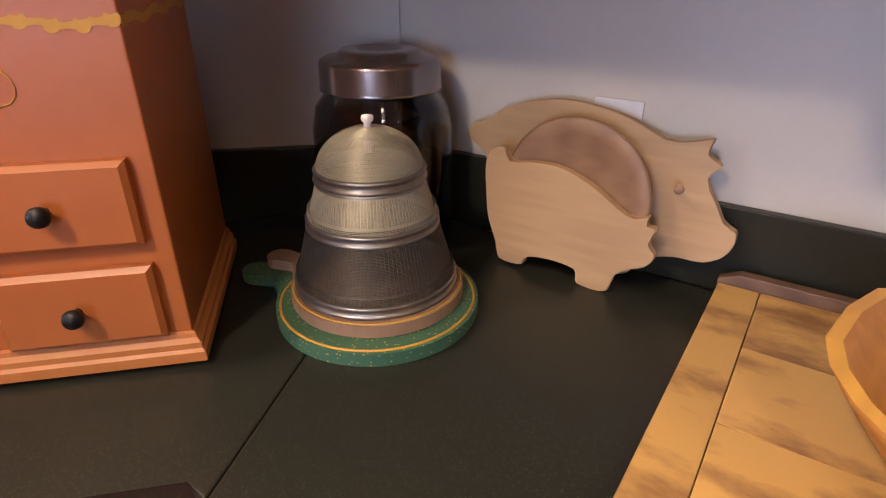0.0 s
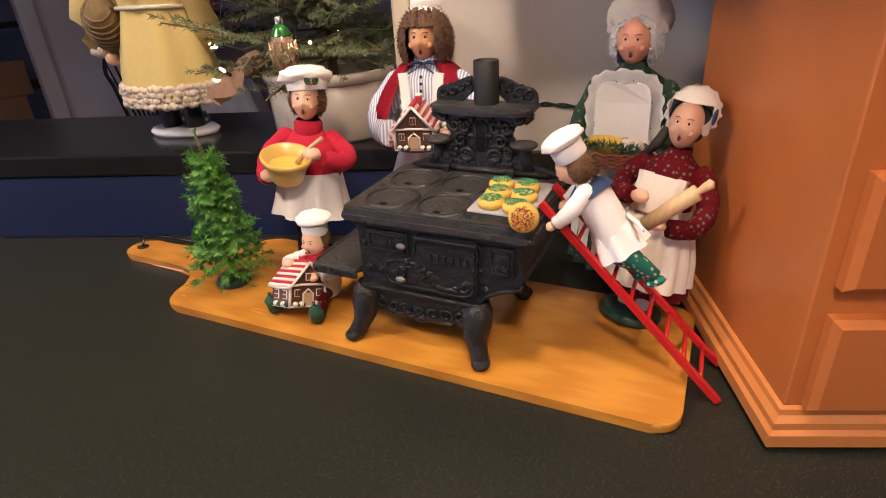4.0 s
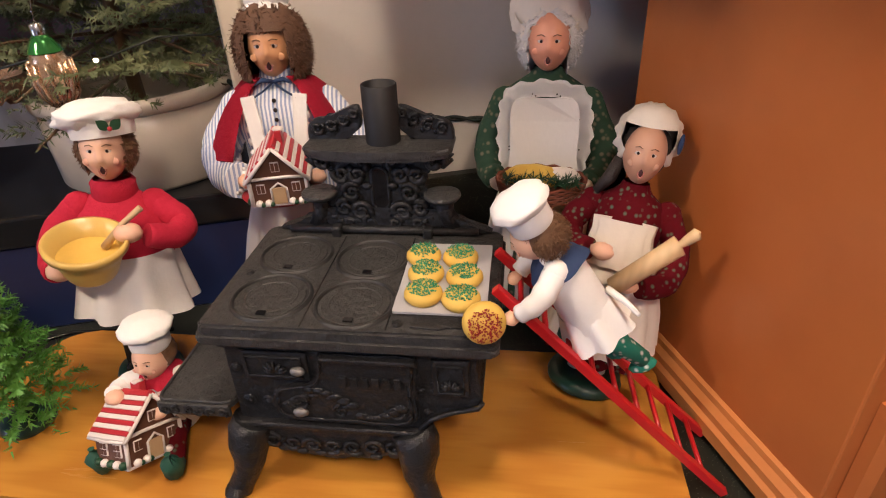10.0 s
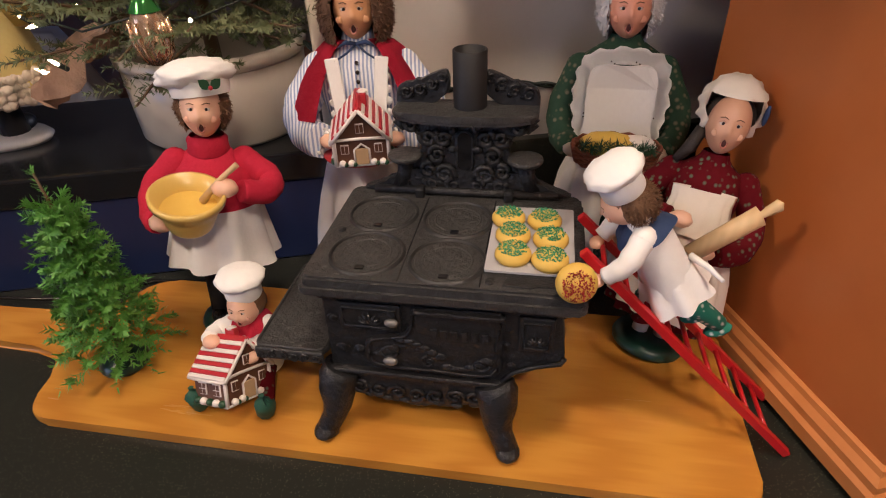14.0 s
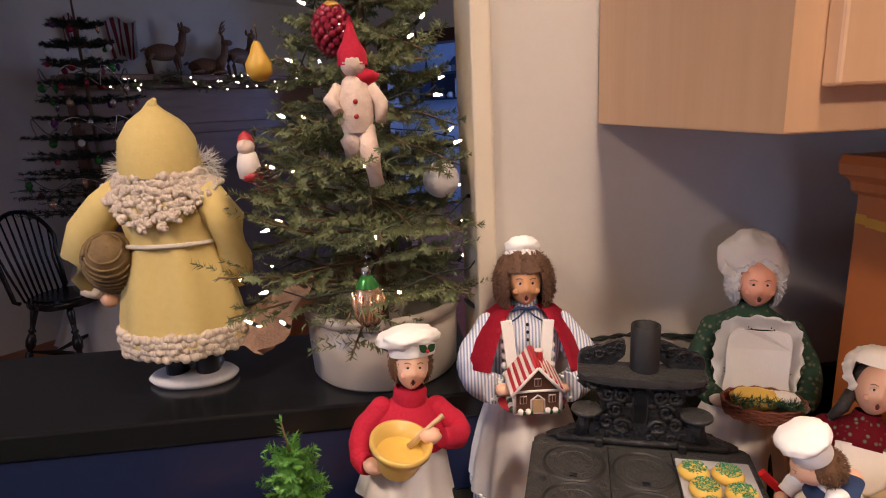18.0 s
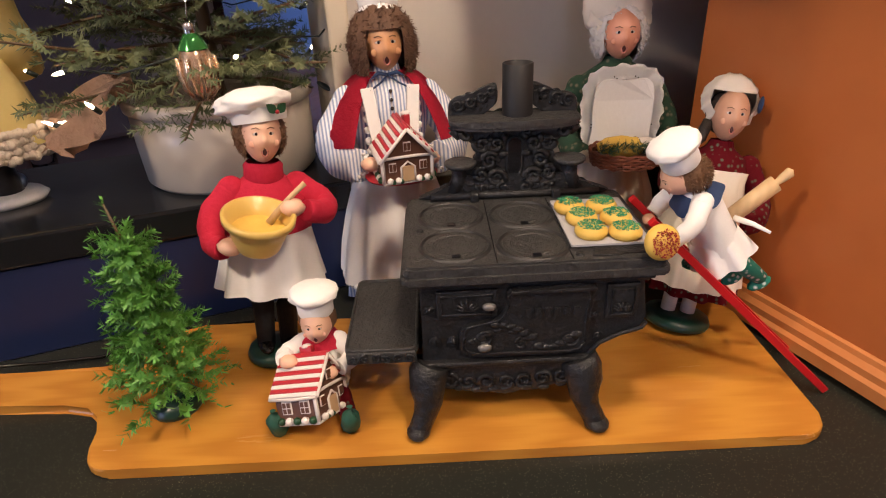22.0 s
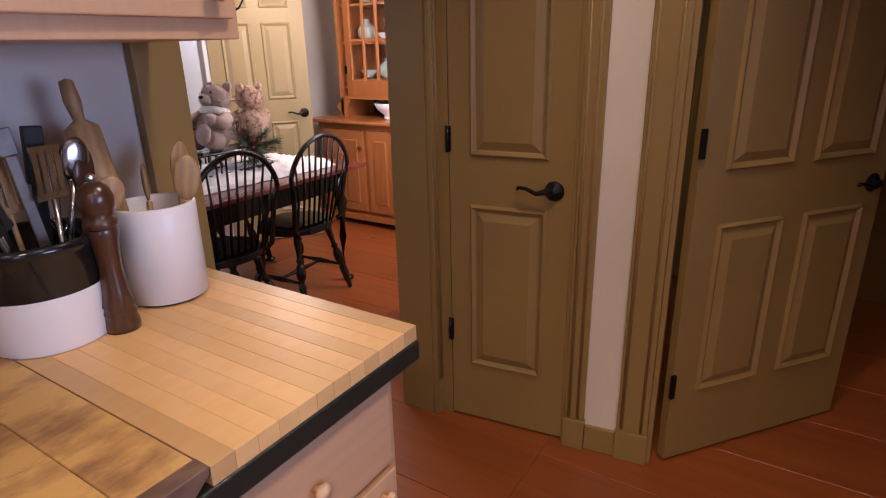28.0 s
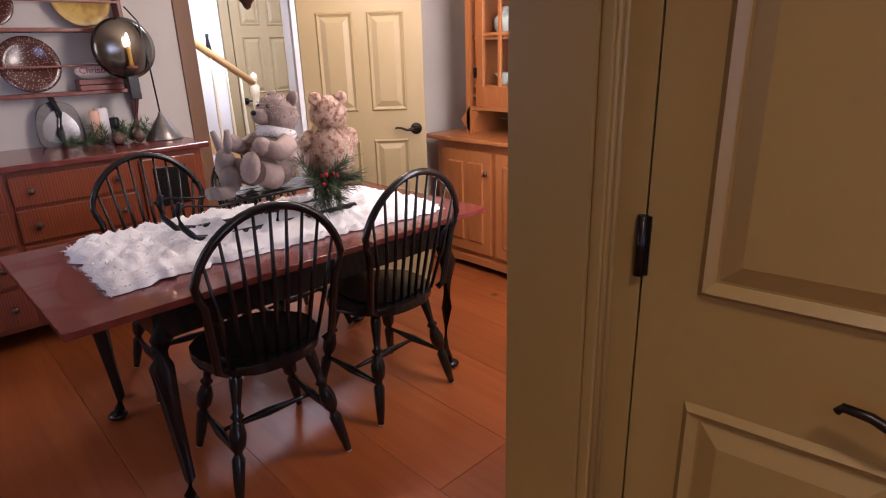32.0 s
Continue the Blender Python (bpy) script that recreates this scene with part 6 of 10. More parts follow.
def house(fg, m, s):
    """A gingerbread house s metres wide."""
    def put(bm, key):
        fg.add(turned(bm, m), key)
    w, d, h = s / 2, s * 0.42, s * 0.62
    put(slab([(-w, 0), (w, 0), (w, h * 0.82), (0, h * 1.75), (-w, h * 0.82)], -d, d), "ginger")
    for sx in (-1, 1):
        L = math.hypot(w, h * 0.93) * 1.12
        ang = math.degrees(math.atan2(h * 0.93, w))
        for k in range(10):
            q = box(k * L / 10 + 0.0002, (k + 1) * L / 10, -0.0022, 0.0022, -d * 1.2, d * 1.2, 0.0008)
            put(turned(q, pose(0, h * 1.80, 0, 0, 0, -ang if sx > 0 else 180 + ang)), "candy_red" if k % 2 == 0 else "icing")
        put(tube([(0, h * 1.74, d * 1.2), (sx * w * 1.1, h * 0.74, d * 1.2)], s * 0.035, 6), "icing")
    put(box(-w * 0.24, w * 0.24, 0.0, h * 0.52, d, d + 0.002, 0.0008), "tan")
    put(tube([(-w * 0.28, 0, d + 0.001), (-w * 0.28, h * 0.48, d + 0.001), (0, h * 0.66, d + 0.001), (w * 0.28, h * 0.48, d + 0.001), (w * 0.28, 0, d + 0.001)], s * 0.022, 5), "icing")
    for x, z in ((-w * 0.62, h * 0.36), (w * 0.62, h * 0.36), (0, h * 1.0)):
        put(box(x - w * 0.15, x + w * 0.15, z, z + h * 0.30, d, d + 0.0015, 0.0005), "icing")
        for k in range(2):
            put(box(x - w * 0.13 + k * w * 0.14, x - w * 0.01 + k * w * 0.14, z + h * 0.03, z + h * 0.27, d + 0.0016, d + 0.002), "ginger")
    put(tube([(-w, h * 0.80, d + 0.001), (-w * 0.4, h * 0.84, d + 0.002), (w * 0.4, h * 0.84, d + 0.002), (w, h * 0.80, d + 0.001)], s * 0.03, 6), "icing")
    for x in (-w * 0.75, -w * 0.42, w * 0.42, w * 0.75):
        put(ball((x, h * 0.08, d + 0.003), s * 0.07, None, 8, 6), "icing")
        put(ball((x + s * 0.06, h * 0.05, d + 0.004), s * 0.05, None, 8, 6), "holly")
    for sx in (-1, 1):
        for z0 in (-d * 0.45, d * 0.45):
            put(box(sx * w - 0.0012, sx * w + 0.0012, h * 0.26, h * 0.64, z0 - d * 0.24, z0 + d * 0.24, 0.0004), "icing")
            for ky in range(2):
                for kz in (-1, 1):
                    put(box(sx * w - 0.0018, sx * w + 0.0018, h * (0.29 + 0.17 * ky), h * (0.43 + 0.17 * ky), z0 + kz * d * 0.11 - d * 0.08, z0 + kz * d * 0.11 + d * 0.08), "ginger")
        for k in range(5):
            put(ball((sx * (w + 0.002), h * 0.07, -d + 2 * d * (k + 0.5) / 5), s * 0.075, None, 8, 6), "icing" if k % 2 else "holly")
        put(tube([(sx * w * 1.12, h * 0.74, -d * 1.2), (sx * w * 1.12, h * 0.70, 0), (sx * w * 1.12, h * 0.74, d * 1.2)], s * 0.032, 6), "icing")
        put(tube([(sx * w, 0, d), (sx * w, h * 0.8, d)], s * 0.04, 6), "icing")
    put(box(-w * 1.05, w * 1.05, -0.0025, 0.0, -d * 1.05, d * 1.05, 0.0008), "icing")
    put(box(w * 0.1, w * 0.34, h * 1.45, h * 2.0, -d * 0.3, d * 0.3, 0.0008), "candy_red")
    put(ball((w * 0.22, h * 2.0, 0), s * 0.09, None, 8, 6, (1.2, 0.5, 1)), "icing")


def stand(fg, r=0.038):
    fg.add(lathe([(0.0, 0.0), (r, 0.0), (r * 1.03, 0.004), (r * 0.97, 0.010), (r * 0.6, 0.013), (0.0, 0.013)], 28, cap=False), "base_green")


def holly(fg, m):
    for a in (-50, 50):
        q = slab([(0, 0), (0.003, 0.003), (0.0045, 0.006), (0.0035, 0.009), (0, 0.013), (-0.0035, 0.009), (-0.0045, 0.006), (-0.003, 0.003)], 0, 0.001)
        fg.add(turned(q, m @ pose(0, 0, 0, 0, 0, a)), "holly")
    fg.add(turned(ball((0, 0.001, 0.0015), 0.0022, None, 8, 6), m), "candy_red")


# boy with a mixing bowl
fg = Figure()
stand(fg, 0.034)
for sx in (-1, 1):
    fg.add(tube([(sx * 0.013, 0, 0.012), (sx * 0.013, 0, 0.06), (sx * 0.016, 0, 0.115)], [0.010, 0.012, 0.017], 12), "felt_dark")
    fg.add(ball((sx * 0.014, -0.008, 0.016), 0.011, None, 10, 8, (0.8, 1.6, 0.6)), "blackpaint")
fg.add(lathe([(0.034, 0.10), (0.040, 0.13), (0.043, 0.16), (0.038, 0.185), (0.020, 0.204), (0.0155, 0.208), (0.0155, 0.216), (0.0, 0.217)], 28, squash=(1.12, 0.85), cap=False), "felt_red")
fg.add(lathe([(0.0185, 0.199), (0.021, 0.204), (0.020, 0.212), (0.0205, 0.216), (0.017, 0.220)], 24, cap=False), "felt_red")
fg.add(folds([(0.056, 0.088), (0.051, 0.11), (0.046, 0.135), (0.044, 0.152)], 72, 9, 0.005, (1.05, 0.86)), "cotton")
face(fg, (0, -0.006, 0.247), 0.0240, "clay")
wig(fg, (0, 0.003, 0.246), 0.0275, (0.95, 0.98, 1.02), "hair_lt", 0.0165, 0.262, 1500, 4, 0.002)
hat = rough_ball((-0.005, 0, 0.008), 0.0335, (1.12, 1.1, 0.42), 0.14, 2.6, 34, 24)
fg.add(turned(hat, pose(0.002, 0.004, 0.268, -8, -8)), "cotton")
fg.add(turned(lathe([(0.0275, -0.006), (0.0285, 0.0), (0.029, 0.009)], 30, cap=False), pose(0, 0.001, 0.264, -8, -6)), "cotton")
holly(fg, pose(0.014, -0.030, 0.270, 80, 0, 15))
arm(fg, [(-0.034, 0, 0.192), (-0.056, -0.010, 0.170), (-0.058, -0.030, 0.150), (-0.050, -0.048, 0.150)], 0.014, 0.011, "felt_red", (-0.044, -0.056, 0.154), "clay", 0.0115)
arm(fg, [(0.034, 0, 0.192), (0.058, -0.012, 0.176), (0.054, -0.034, 0.172), (0.032, -0.050, 0.180)], 0.014, 0.011, "felt_red", (0.018, -0.056, 0.186), "clay", 0.0115)
bowl = lathe([(0.0, 0.0), (0.020, 0.0), (0.022, 0.003), (0.027, 0.017), (0.031, 0.030), (0.035, 0.030), (0.0355, 0.036), (0.032, 0.037), (0.026, 0.018), (0.018, 0.005), (0.0, 0.004)], 32, cap=False)
fg.add(turned(bowl, pose(-0.018, -0.056, 0.150, 14, 4)), "yellowware")
fg.add(turned(lathe([(0.0, 0.020), (0.028, 0.020)], 24, cap=False), pose(-0.018, -0.056, 0.150, 14, 4)), "biscuit")
fg.add(tube([(-0.005, -0.052, 0.172), (0.014, -0.056, 0.194), (0.032, -0.054, 0.208)], [0.004, 0.0025, 0.003], 8), "pale_wood")
fg.done("boy_baker_doll", pose(-1.628, -0.067, BZ, -3, 6, 46) @ Matrix.Diagonal((1.0, 1.0, 1.065, 1)), "boy doll in red sweater and white cap stirring a bowl")

# woman with a gingerbread house
fg = Figure()
stand(fg, 0.036)
fg.add(folds([(0.070, 0.002), (0.066, 0.03), (0.060, 0.08), (0.050, 0.13), (0.036, 0.165)], 96, 16, 0.006, (1.0, 0.92)), "stripe_b")
fg.add(folds([(0.076, 0.030), (0.071, 0.07), (0.062, 0.11), (0.050, 0.15), (0.036, 0.178)], 96, 11, 0.006, (1.0, 0.95), 1.0), "cotton")
fg.add(fur_ring(0.075, 0.030, 0.0045, 70, 3, (1.0, 0.95), 1), "cotton")
fg.add(lathe([(0.037, 0.165), (0.036, 0.20), (0.044, 0.235), (0.040, 0.262), (0.016, 0.280), (0.013, 0.288)], 30, squash=(1.1, 0.85), cap=False), "stripe_b")
fg.add(lathe([(0.017, 0.274), (0.018, 0.282), (0.0155, 0.290)], 24, cap=False), "stripe_b")
for sx in (-1, 1):
    fg.add(turned(box(-0.007, 0.007, -0.002, 0.002, -0.045, 0.045, 0.001), pose(sx * 0.021, -0.040, 0.227, -10, sx * 6)), "cotton")
    for k in range(7):
        fg.add(ball((sx * 0.029, -0.039 + 0.0015 * k, 0.190 + 0.012 * k), 0.0045, None, 8, 6, (1, 0.6, 1)), "cotton")
shawl = bmesh.new()
rows = []
for i in range(7):
    t = i / 6
    row = []
    for k in range(33):
        a = radians(-55 + 290 * k / 32)
        r = 0.017 + 0.053 * t ** 0.75 + 0.002 * math.sin(7 * a + 2 * t)
        row.append(shawl.verts.new((r * math.cos(a) * 1.20, r * math.sin(a) * 0.95, 0.284 - 0.066 * t ** 1.5 - 0.010 * t * abs(math.cos(a)))))
    rows.append(row)
for a, b2 in zip(rows, rows[1:]):
    for k in range(32):
        shawl.faces.new((a[k], a[k + 1], b2[k + 1], b2[k])).smooth = True
bmesh.ops.solidify(shawl, geom=shawl.faces, thickness=0.0018)
fg.add(shawl, "felt_red")
arm(fg, [(-0.044, 0.0, 0.250), (-0.068, -0.012, 0.215), (-0.062, -0.032, 0.193), (-0.042, -0.058, 0.194)], 0.019, 0.0185, "stripe_b", (-0.032, -0.066, 0.197), "clay", 0.010)
arm(fg, [(0.044, 0.0, 0.250), (0.070, -0.012, 0.215), (0.064, -0.032, 0.193), (0.044, -0.058, 0.194)], 0.019, 0.0185, "stripe_b", (0.034, -0.066, 0.197), "clay", 0.010)
for sx in (-1, 1):
    fg.add(turned(fur_ring(0.014, 0, 0.004, 14, 9, (1, 1), 2), pose(sx * 0.046, -0.054, 0.194, 60, 0, sx * 40)), "cotton")
face(fg, (0, -0.006, 0.312), 0.0260, "clay_gold", 0.94)
wig(fg, (0, 0.004, 0.307), 0.0380, (1.0, 0.98, 1.22), "hair_brown", 0.0190, 0.3265, 4200, 8, 0.004)
mob = rough_ball((0, 0, 0.006), 0.0215, (1.0, 1.0, 0.62), 0.14, 3)
fg.add(turned(mob, pose(0, 0.012, 0.346, -14)), "cotton")
fg.add(turned(folds([(0.0235, -0.004), (0.020, 0.002)], 60, 18, 0.002), pose(0, 0.012, 0.346, -14)), "cotton")
for sx in (-1, 1):
    fg.add(tube([(0, -0.020, 0.281), (sx * 0.010, -0.024, 0.284), (sx * 0.018, -0.022, 0.279)], [0.002, 0.0025, 0.001], 6), "navy")
    fg.add(tube([(0, -0.020, 0.281), (sx * 0.010, -0.028, 0.274), (sx * 0.022, -0.034, 0.268)], 0.0011, 5), "navy")
for k in range(3):
    fg.add(ball((0.0, -0.034 - 0.002 * k, 0.266 - 0.009 * k), 0.0022, None, 8, 6), "eye")
fg.add(turned(lathe([(0.0, 0.0), (0.038, 0.0), (0.040, 0.003), (0.0, 0.005)], 26, squash=(1, 0.6), cap=False), pose(0.0, -0.072, 0.182, 8)), "candy_red")
house(fg, pose(0.002, -0.076, 0.186, 92, 0, 4), 0.053)
fg.done("woman_baker_doll", pose(-1.563, 0.140, C, 0, 0, 35) @ Matrix.Diagonal((1.08, 1.08, 1.085, 1)), "woman doll in red shawl holding a gingerbread house")

# grandmother with a bread basket
fg = Figure()
stand(fg, 0.036)
fg.add(folds([(0.068, 0.002), (0.064, 0.05), (0.052, 0.11), (0.036, 0.165)], 96, 15, 0.006, (1.0, 0.92)), "print_green")
fg.add(folds([(0.062, 0.024), (0.060, 0.07), (0.053, 0.12), (0.037, 0.172)], 96, 13, 0.007, (1.05, 1.0), 0.4), "cotton_c")
fg.add(lathe([(0.037, 0.162), (0.038, 0.20), (0.046, 0.235), (0.041, 0.262), (0.017, 0.280), (0.013, 0.288)], 30, squash=(1.1, 0.85), cap=False), "print_green")
bib = slab(smooth_outline([(-0.031, 0.178), (-0.034, 0.21), (-0.031, 0.264), (0.0, 0.270), (0.031, 0.264), (0.034, 0.21), (0.031, 0.178)], 5), 0, 0.0015)
for v in bib.verts:
    v.co.z -= 4.0 * v.co.x * v.co.x
fg.add(turned(bib, pose(0, -0.041, 0.0, 93)), "cotton")
ruffle(fg, [(-0.028, 0.182), (-0.031, 0.21), (-0.031, 0.237), (-0.027, 0.262), (0.0, 0.268), (0.027, 0.262), (0.031, 0.237), (0.031, 0.21), (0.028, 0.182)], 0.0175, -0.0455, "cotton", 0.0024, 0.10)
for ex in (-1, 1):
    for ez, dx in ((0.214, 0.034), (0.246, 0.032), (0.270, 0.012)):
        for q in range(3):
            fg.add(ball((ex * dx + 0.0022 * math.cos(q * 2.1), -0.0505 + 0.10 * dx, ez + 0.0022 * math.sin(q * 2.1)), 0.0009, None, 6, 4, (1, 0.4, 1)), "eye")
arm(fg, [(-0.044, 0.0, 0.250), (-0.060, -0.014, 0.210), (-0.056, -0.040, 0.186), (-0.046, -0.060, 0.184)], 0.0150, 0.013, "print_green", (-0.042, -0.070, 0.184), "cotton_c", 0.010)
arm(fg, [(0.044, 0.0, 0.250), (0.062, -0.014, 0.210), (0.058, -0.040, 0.186), (0.048, -0.060, 0.184)], 0.0150, 0.013, "print_green", (0.042, -0.070, 0.184), "cotton_c", 0.010)
face(fg, (0, -0.008, 0.314), 0.0256, "clay_rosy")
wig(fg, (0, 0.004, 0.313), 0.0335, (0.98, 0.92, 1.12), "hair_white", 0.0185, 0.3290, 2600, 15, 0.002)
fg.add(rough_ball((-0.002, 0.020, 0.338), 0.0385, (1.04, 0.92, 0.92), 0.10, 2.4, 36, 26, 3.0), "cotton_c")
fg.add(turned(folds([(0.0385, -0.006), (0.0375, 0.002), (0.035, 0.008)], 84, 13, 0.0022, (1.0, 0.95)), pose(-0.001, 0.010, 0.336, 34)), "cotton_c")
bas = bmesh.new()
for k in range(7):
    tube([((0.040 + 0.0006 * k) * math.cos(t), 0.022 * math.sin(t), 0.0028 * k + 0.0012 * math.sin(16 * t + k * math.pi)) for t in np.linspace(0, 2 * math.pi, 60)[:-1]], 0.0016, 5, bas, closed=True)
lathe([(0.0, 0.0), (0.038, 0.0)], 20, bas, (1, 0.55), cap=False)
fg.add(turned(bas, pose(0, -0.086, 0.183, 12)), "wicker")
fg.add(turned(rough_ball((-0.008, 0, 0.018), 0.018, (1.5, 0.8, 0.7), 0.1, 3), pose(0, -0.086, 0.183, 12)), "biscuit")
fg.add(turned(rough_ball((0.020, 0.003, 0.018), 0.013, (1.4, 0.8, 0.7), 0.1, 3), pose(0, -0.086, 0.183, 12)), "icing")
r2 = random.Random(6)
tw = [((-0.034 + 0.008 * k, -0.092 - 0.010 * r2.random(), 0.196), (-0.030 + 0.008 * k, -0.108, 0.200 + 0.01 * r2.random())) for k in range(9)]
fg.add(needles(r2, tw, 40, 0.010, 0.0005), "holly")
fg.done("grandmother_doll", pose(-1.308, 0.297, C, 0, 0, 20) @ Matrix.Diagonal((1.06, 1.06, 1.055, 1)), "white-haired grandmother doll holding a bread basket")

# girl with a rolling pin
fg = Figure()
stand(fg, 0.040)
fg.add(tube([(-0.012, 0, 0.010), (-0.012, 0, 0.06)], 0.009, 10), "cotton_c")
fg.add(tube([(0.012, 0, 0.010), (0.012, 0, 0.06)], 0.009, 10), "cotton_c")
fg.add(folds([(0.055, 0.045), (0.052, 0.07), (0.044, 0.11), (0.030, 0.135)], 84, 12, 0.005, (1.05, 0.95)), "print_red")
ap = folds([(0.060, 0.058), (0.055, 0.09), (0.046, 0.12), (0.034, 0.148)], 84, 15, 0.0035, (1.02, 0.98), 0.8)
bmesh.ops.delete(ap, geom=[v for v in ap.verts if v.co.y > 0.012], context="VERTS")
fg.add(ap, "cotton_c")
fg.add(lathe([(0.031, 0.130), (0.033, 0.155), (0.035, 0.178), (0.029, 0.196), (0.014, 0.207), (0.012, 0.212)], 26, squash=(1.05, 0.9), cap=False), "print_red")
fg.add(folds([(0.020, 0.200), (0.014, 0.208), (0.0125, 0.214)], 50, 14, 0.002), "print_red")
fg.add(turned(folds([(0.026, 0.0), (0.022, 0.030), (0.024, 0.040)], 60, 12, 0.002, (1.0, 0.25)), pose(-0.002, -0.037, 0.142, -6) @ Matrix.Diagonal((1.25, 1.1, 1.1, 1))), "cotton_c")
arm(fg, [(-0.036, 0.0, 0.188), (-0.051, -0.010, 0.170), (-0.046, -0.036, 0.158), (-0.028, -0.052, 0.160)], 0.0128, 0.0105, "print_red", (-0.017, -0.056, 0.162), "clay", 0.010)
arm(fg, [(0.036, 0.0, 0.188), (0.053, -0.010, 0.158), (0.048, -0.034, 0.138), (0.024, -0.054, 0.136)], 0.0128, 0.0105, "print_red", (0.012, -0.058, 0.138), "clay", 0.010)
pin = lathe([(0.0, -0.052), (0.005, -0.051), (0.0045, -0.040), (0.003, -0.034), (0.0085, -0.033), (0.009, 0.034), (0.003, 0.035), (0.0045, 0.041), (0.0055, 0.051), (0.0, 0.054)], 18, cap=False)
fg.add(turned(pin, pose(0.022, -0.066, 0.160, 0, 42, 0)), "pale_wood")
face(fg, (0, -0.006, 0.240), 0.0228, "clay_dark")
fg.add(rough_ball((0, 0.005, 0.242), 0.0240, (1.0, 0.9, 1.0), 0.05, 4), "hair_black")
fg.add(tube([(-0.020, -0.002, 0.232), (-0.026, -0.006, 0.214), (-0.036, -0.008, 0.200)], [0.006, 0.007, 0.004], 8), "hair_black")
mob_cap(fg, (0, 0.007, 0.246), 0.0265, "cotton_c")
fg.add(ball((0.0285, -0.008, 0.254), 0.007, None, 10, 6, (0.35, 0.8, 1.3)), "navy")
fg.done("girl_baker_doll", pose(-1.194, 0.152, BZ, -9, 7, 12) @ Matrix.Diagonal((0.96, 0.96, 1.045, 1)), "girl doll in red print dress holding a rolling pin")

# small seated child with a gingerbread house
fg = Figure()
fg.add(lathe([(0.022, 0.004), (0.026, 0.02), (0.022, 0.05), (0.016, 0.066), (0.010, 0.072)], 22, cap=False), "cotton")
fg.add(folds([(0.021, 0.062), (0.018, 0.070), (0.011, 0.076)], 40, 9, 0.002), "felt_red")
for sx, dx in ((-1, -0.036), (1, 0.030)):
    fg.add(tube([(sx * 0.010, -0.01, 0.012), (sx * 0.020, -0.035, 0.020), (dx, -0.058, 0.010)], [0.011, 0.0105, 0.008], 10), "print_red")
    fg.add(tube([(dx, -0.056, 0.009), (dx + sx * 0.002, -0.066, 0.010), (dx + sx * 0.004, -0.070, 0.024), (dx + sx * 0.004, -0.069, 0.034)], [0.008, 0.010, 0.0085, 0.003], 10), "holly_shoe")
arm(fg, [(-0.018, 0, 0.062), (-0.034, -0.012, 0.058), (-0.032, -0.030, 0.064)], 0.0105, 0.008, "cotton", (-0.026, -0.036, 0.066), "clay", 0.0085)
arm(fg, [(0.018, 0, 0.062), (0.034, -0.012, 0.054), (0.022, -0.032, 0.052)], 0.0105, 0.008, "cotton", (0.012, -0.038, 0.052), "clay", 0.0085)
face(fg, (0, -0.006, 0.090), 0.0185, "clay")
fg.add(rough_ball((0, 0.002, 0.092), 0.0192, (1.02, 0.95, 1.0), 0.06, 4), "hair_lt")
chef_hat(fg, (0, 0.0, 0.102), 0.0185, 0.032)
house(fg, pose(-0.004, -0.056, 0.016, -26, -8) @ pose(0, 0, 0, 90, 0, 72), 0.054)

fg.done("seated_child_doll", pose(-1.536, -0.102, BZ, 0, 0, 24), "seated child doll in chef hat holding gingerbread house")

# baker climbing the ladder
fg = Figure()
for sx in (-1, 1):
    fg.add(tube([(sx * 0.012, 0.0, 0.0), (sx * 0.015, -0.012 + 0.02 * sx, -0.030), (sx * 0.014, 0.016 + 0.01 * sx, -0.075)], [0.015, 0.0135, 0.009], 10), "dots_green")
    fg.add(ball((sx * 0.014, 0.012 + 0.01 * sx, -0.082), 0.010, None, 10, 8, (0.8, 1.5, 0.7)), "dots_green")
fg.add(lathe([(0.027, -0.010), (0.026, 0.02), (0.025, 0.05), (0.020, 0.068), (0.011, 0.078)], 22, squash=(1.1, 0.95), cap=False), "cotton")
fg.add(folds([(0.036, -0.030), (0.031, -0.010), (0.027, 0.008)], 50, 7, 0.004), "cotton")
fg.add(folds([(0.030, 0.060), (0.024, 0.068), (0.012, 0.076)], 40, 5, 0.002), "navy")
fg.add(tube([(0.0, 0.028, 0.012), (0.018, 0.040, 0.006), (0.036, 0.048, 0.0)], [0.004, 0.003, 0.002], 6), "cotton")
arm(fg, [(-0.020, 0, 0.066), (-0.034, -0.024, 0.058), (-0.030, -0.046, 0.050)], 0.0115, 0.009, "cotton", (-0.028, -0.054, 0.046), "clay", 0.008)
arm(fg, [(0.020, 0, 0.066), (0.036, -0.022, 0.056), (0.034, -0.046, 0.048)], 0.0115, 0.009, "cotton", (0.032, -0.056, 0.046), "clay", 0.008)
face(fg, (0, -0.008, 0.098), 0.0200, "clay")
fg.add(rough_ball((0, 0.004, 0.096), 0.0215, (1.02, 0.95, 1.02), 0.08, 5), "hair_lt")
fg.add(hairs((0, 0.004, 0.094), 0.021, (1.02, 1.0, 1.0), 1600, 0.005, 0.0005, 12, -0.8, 0.4), "hair_lt")
chef_hat(fg, (0, 0.0, 0.112), 0.0215, 0.040, 4)
fg.done("climbing_baker_doll", pose(-1.174, 0.060, 1.088, 30, 4, -66) @ Matrix.Scale(0.83, 4), "small baker doll in white climbing the red ladder")
biscuit(pose(-1.222, -0.028, 1.118, 70, -20, 40) @ Matrix.Scale(1.1, 4), "sprinkle_r", 77, "yellow biscuit with red sprinkles held by doll")

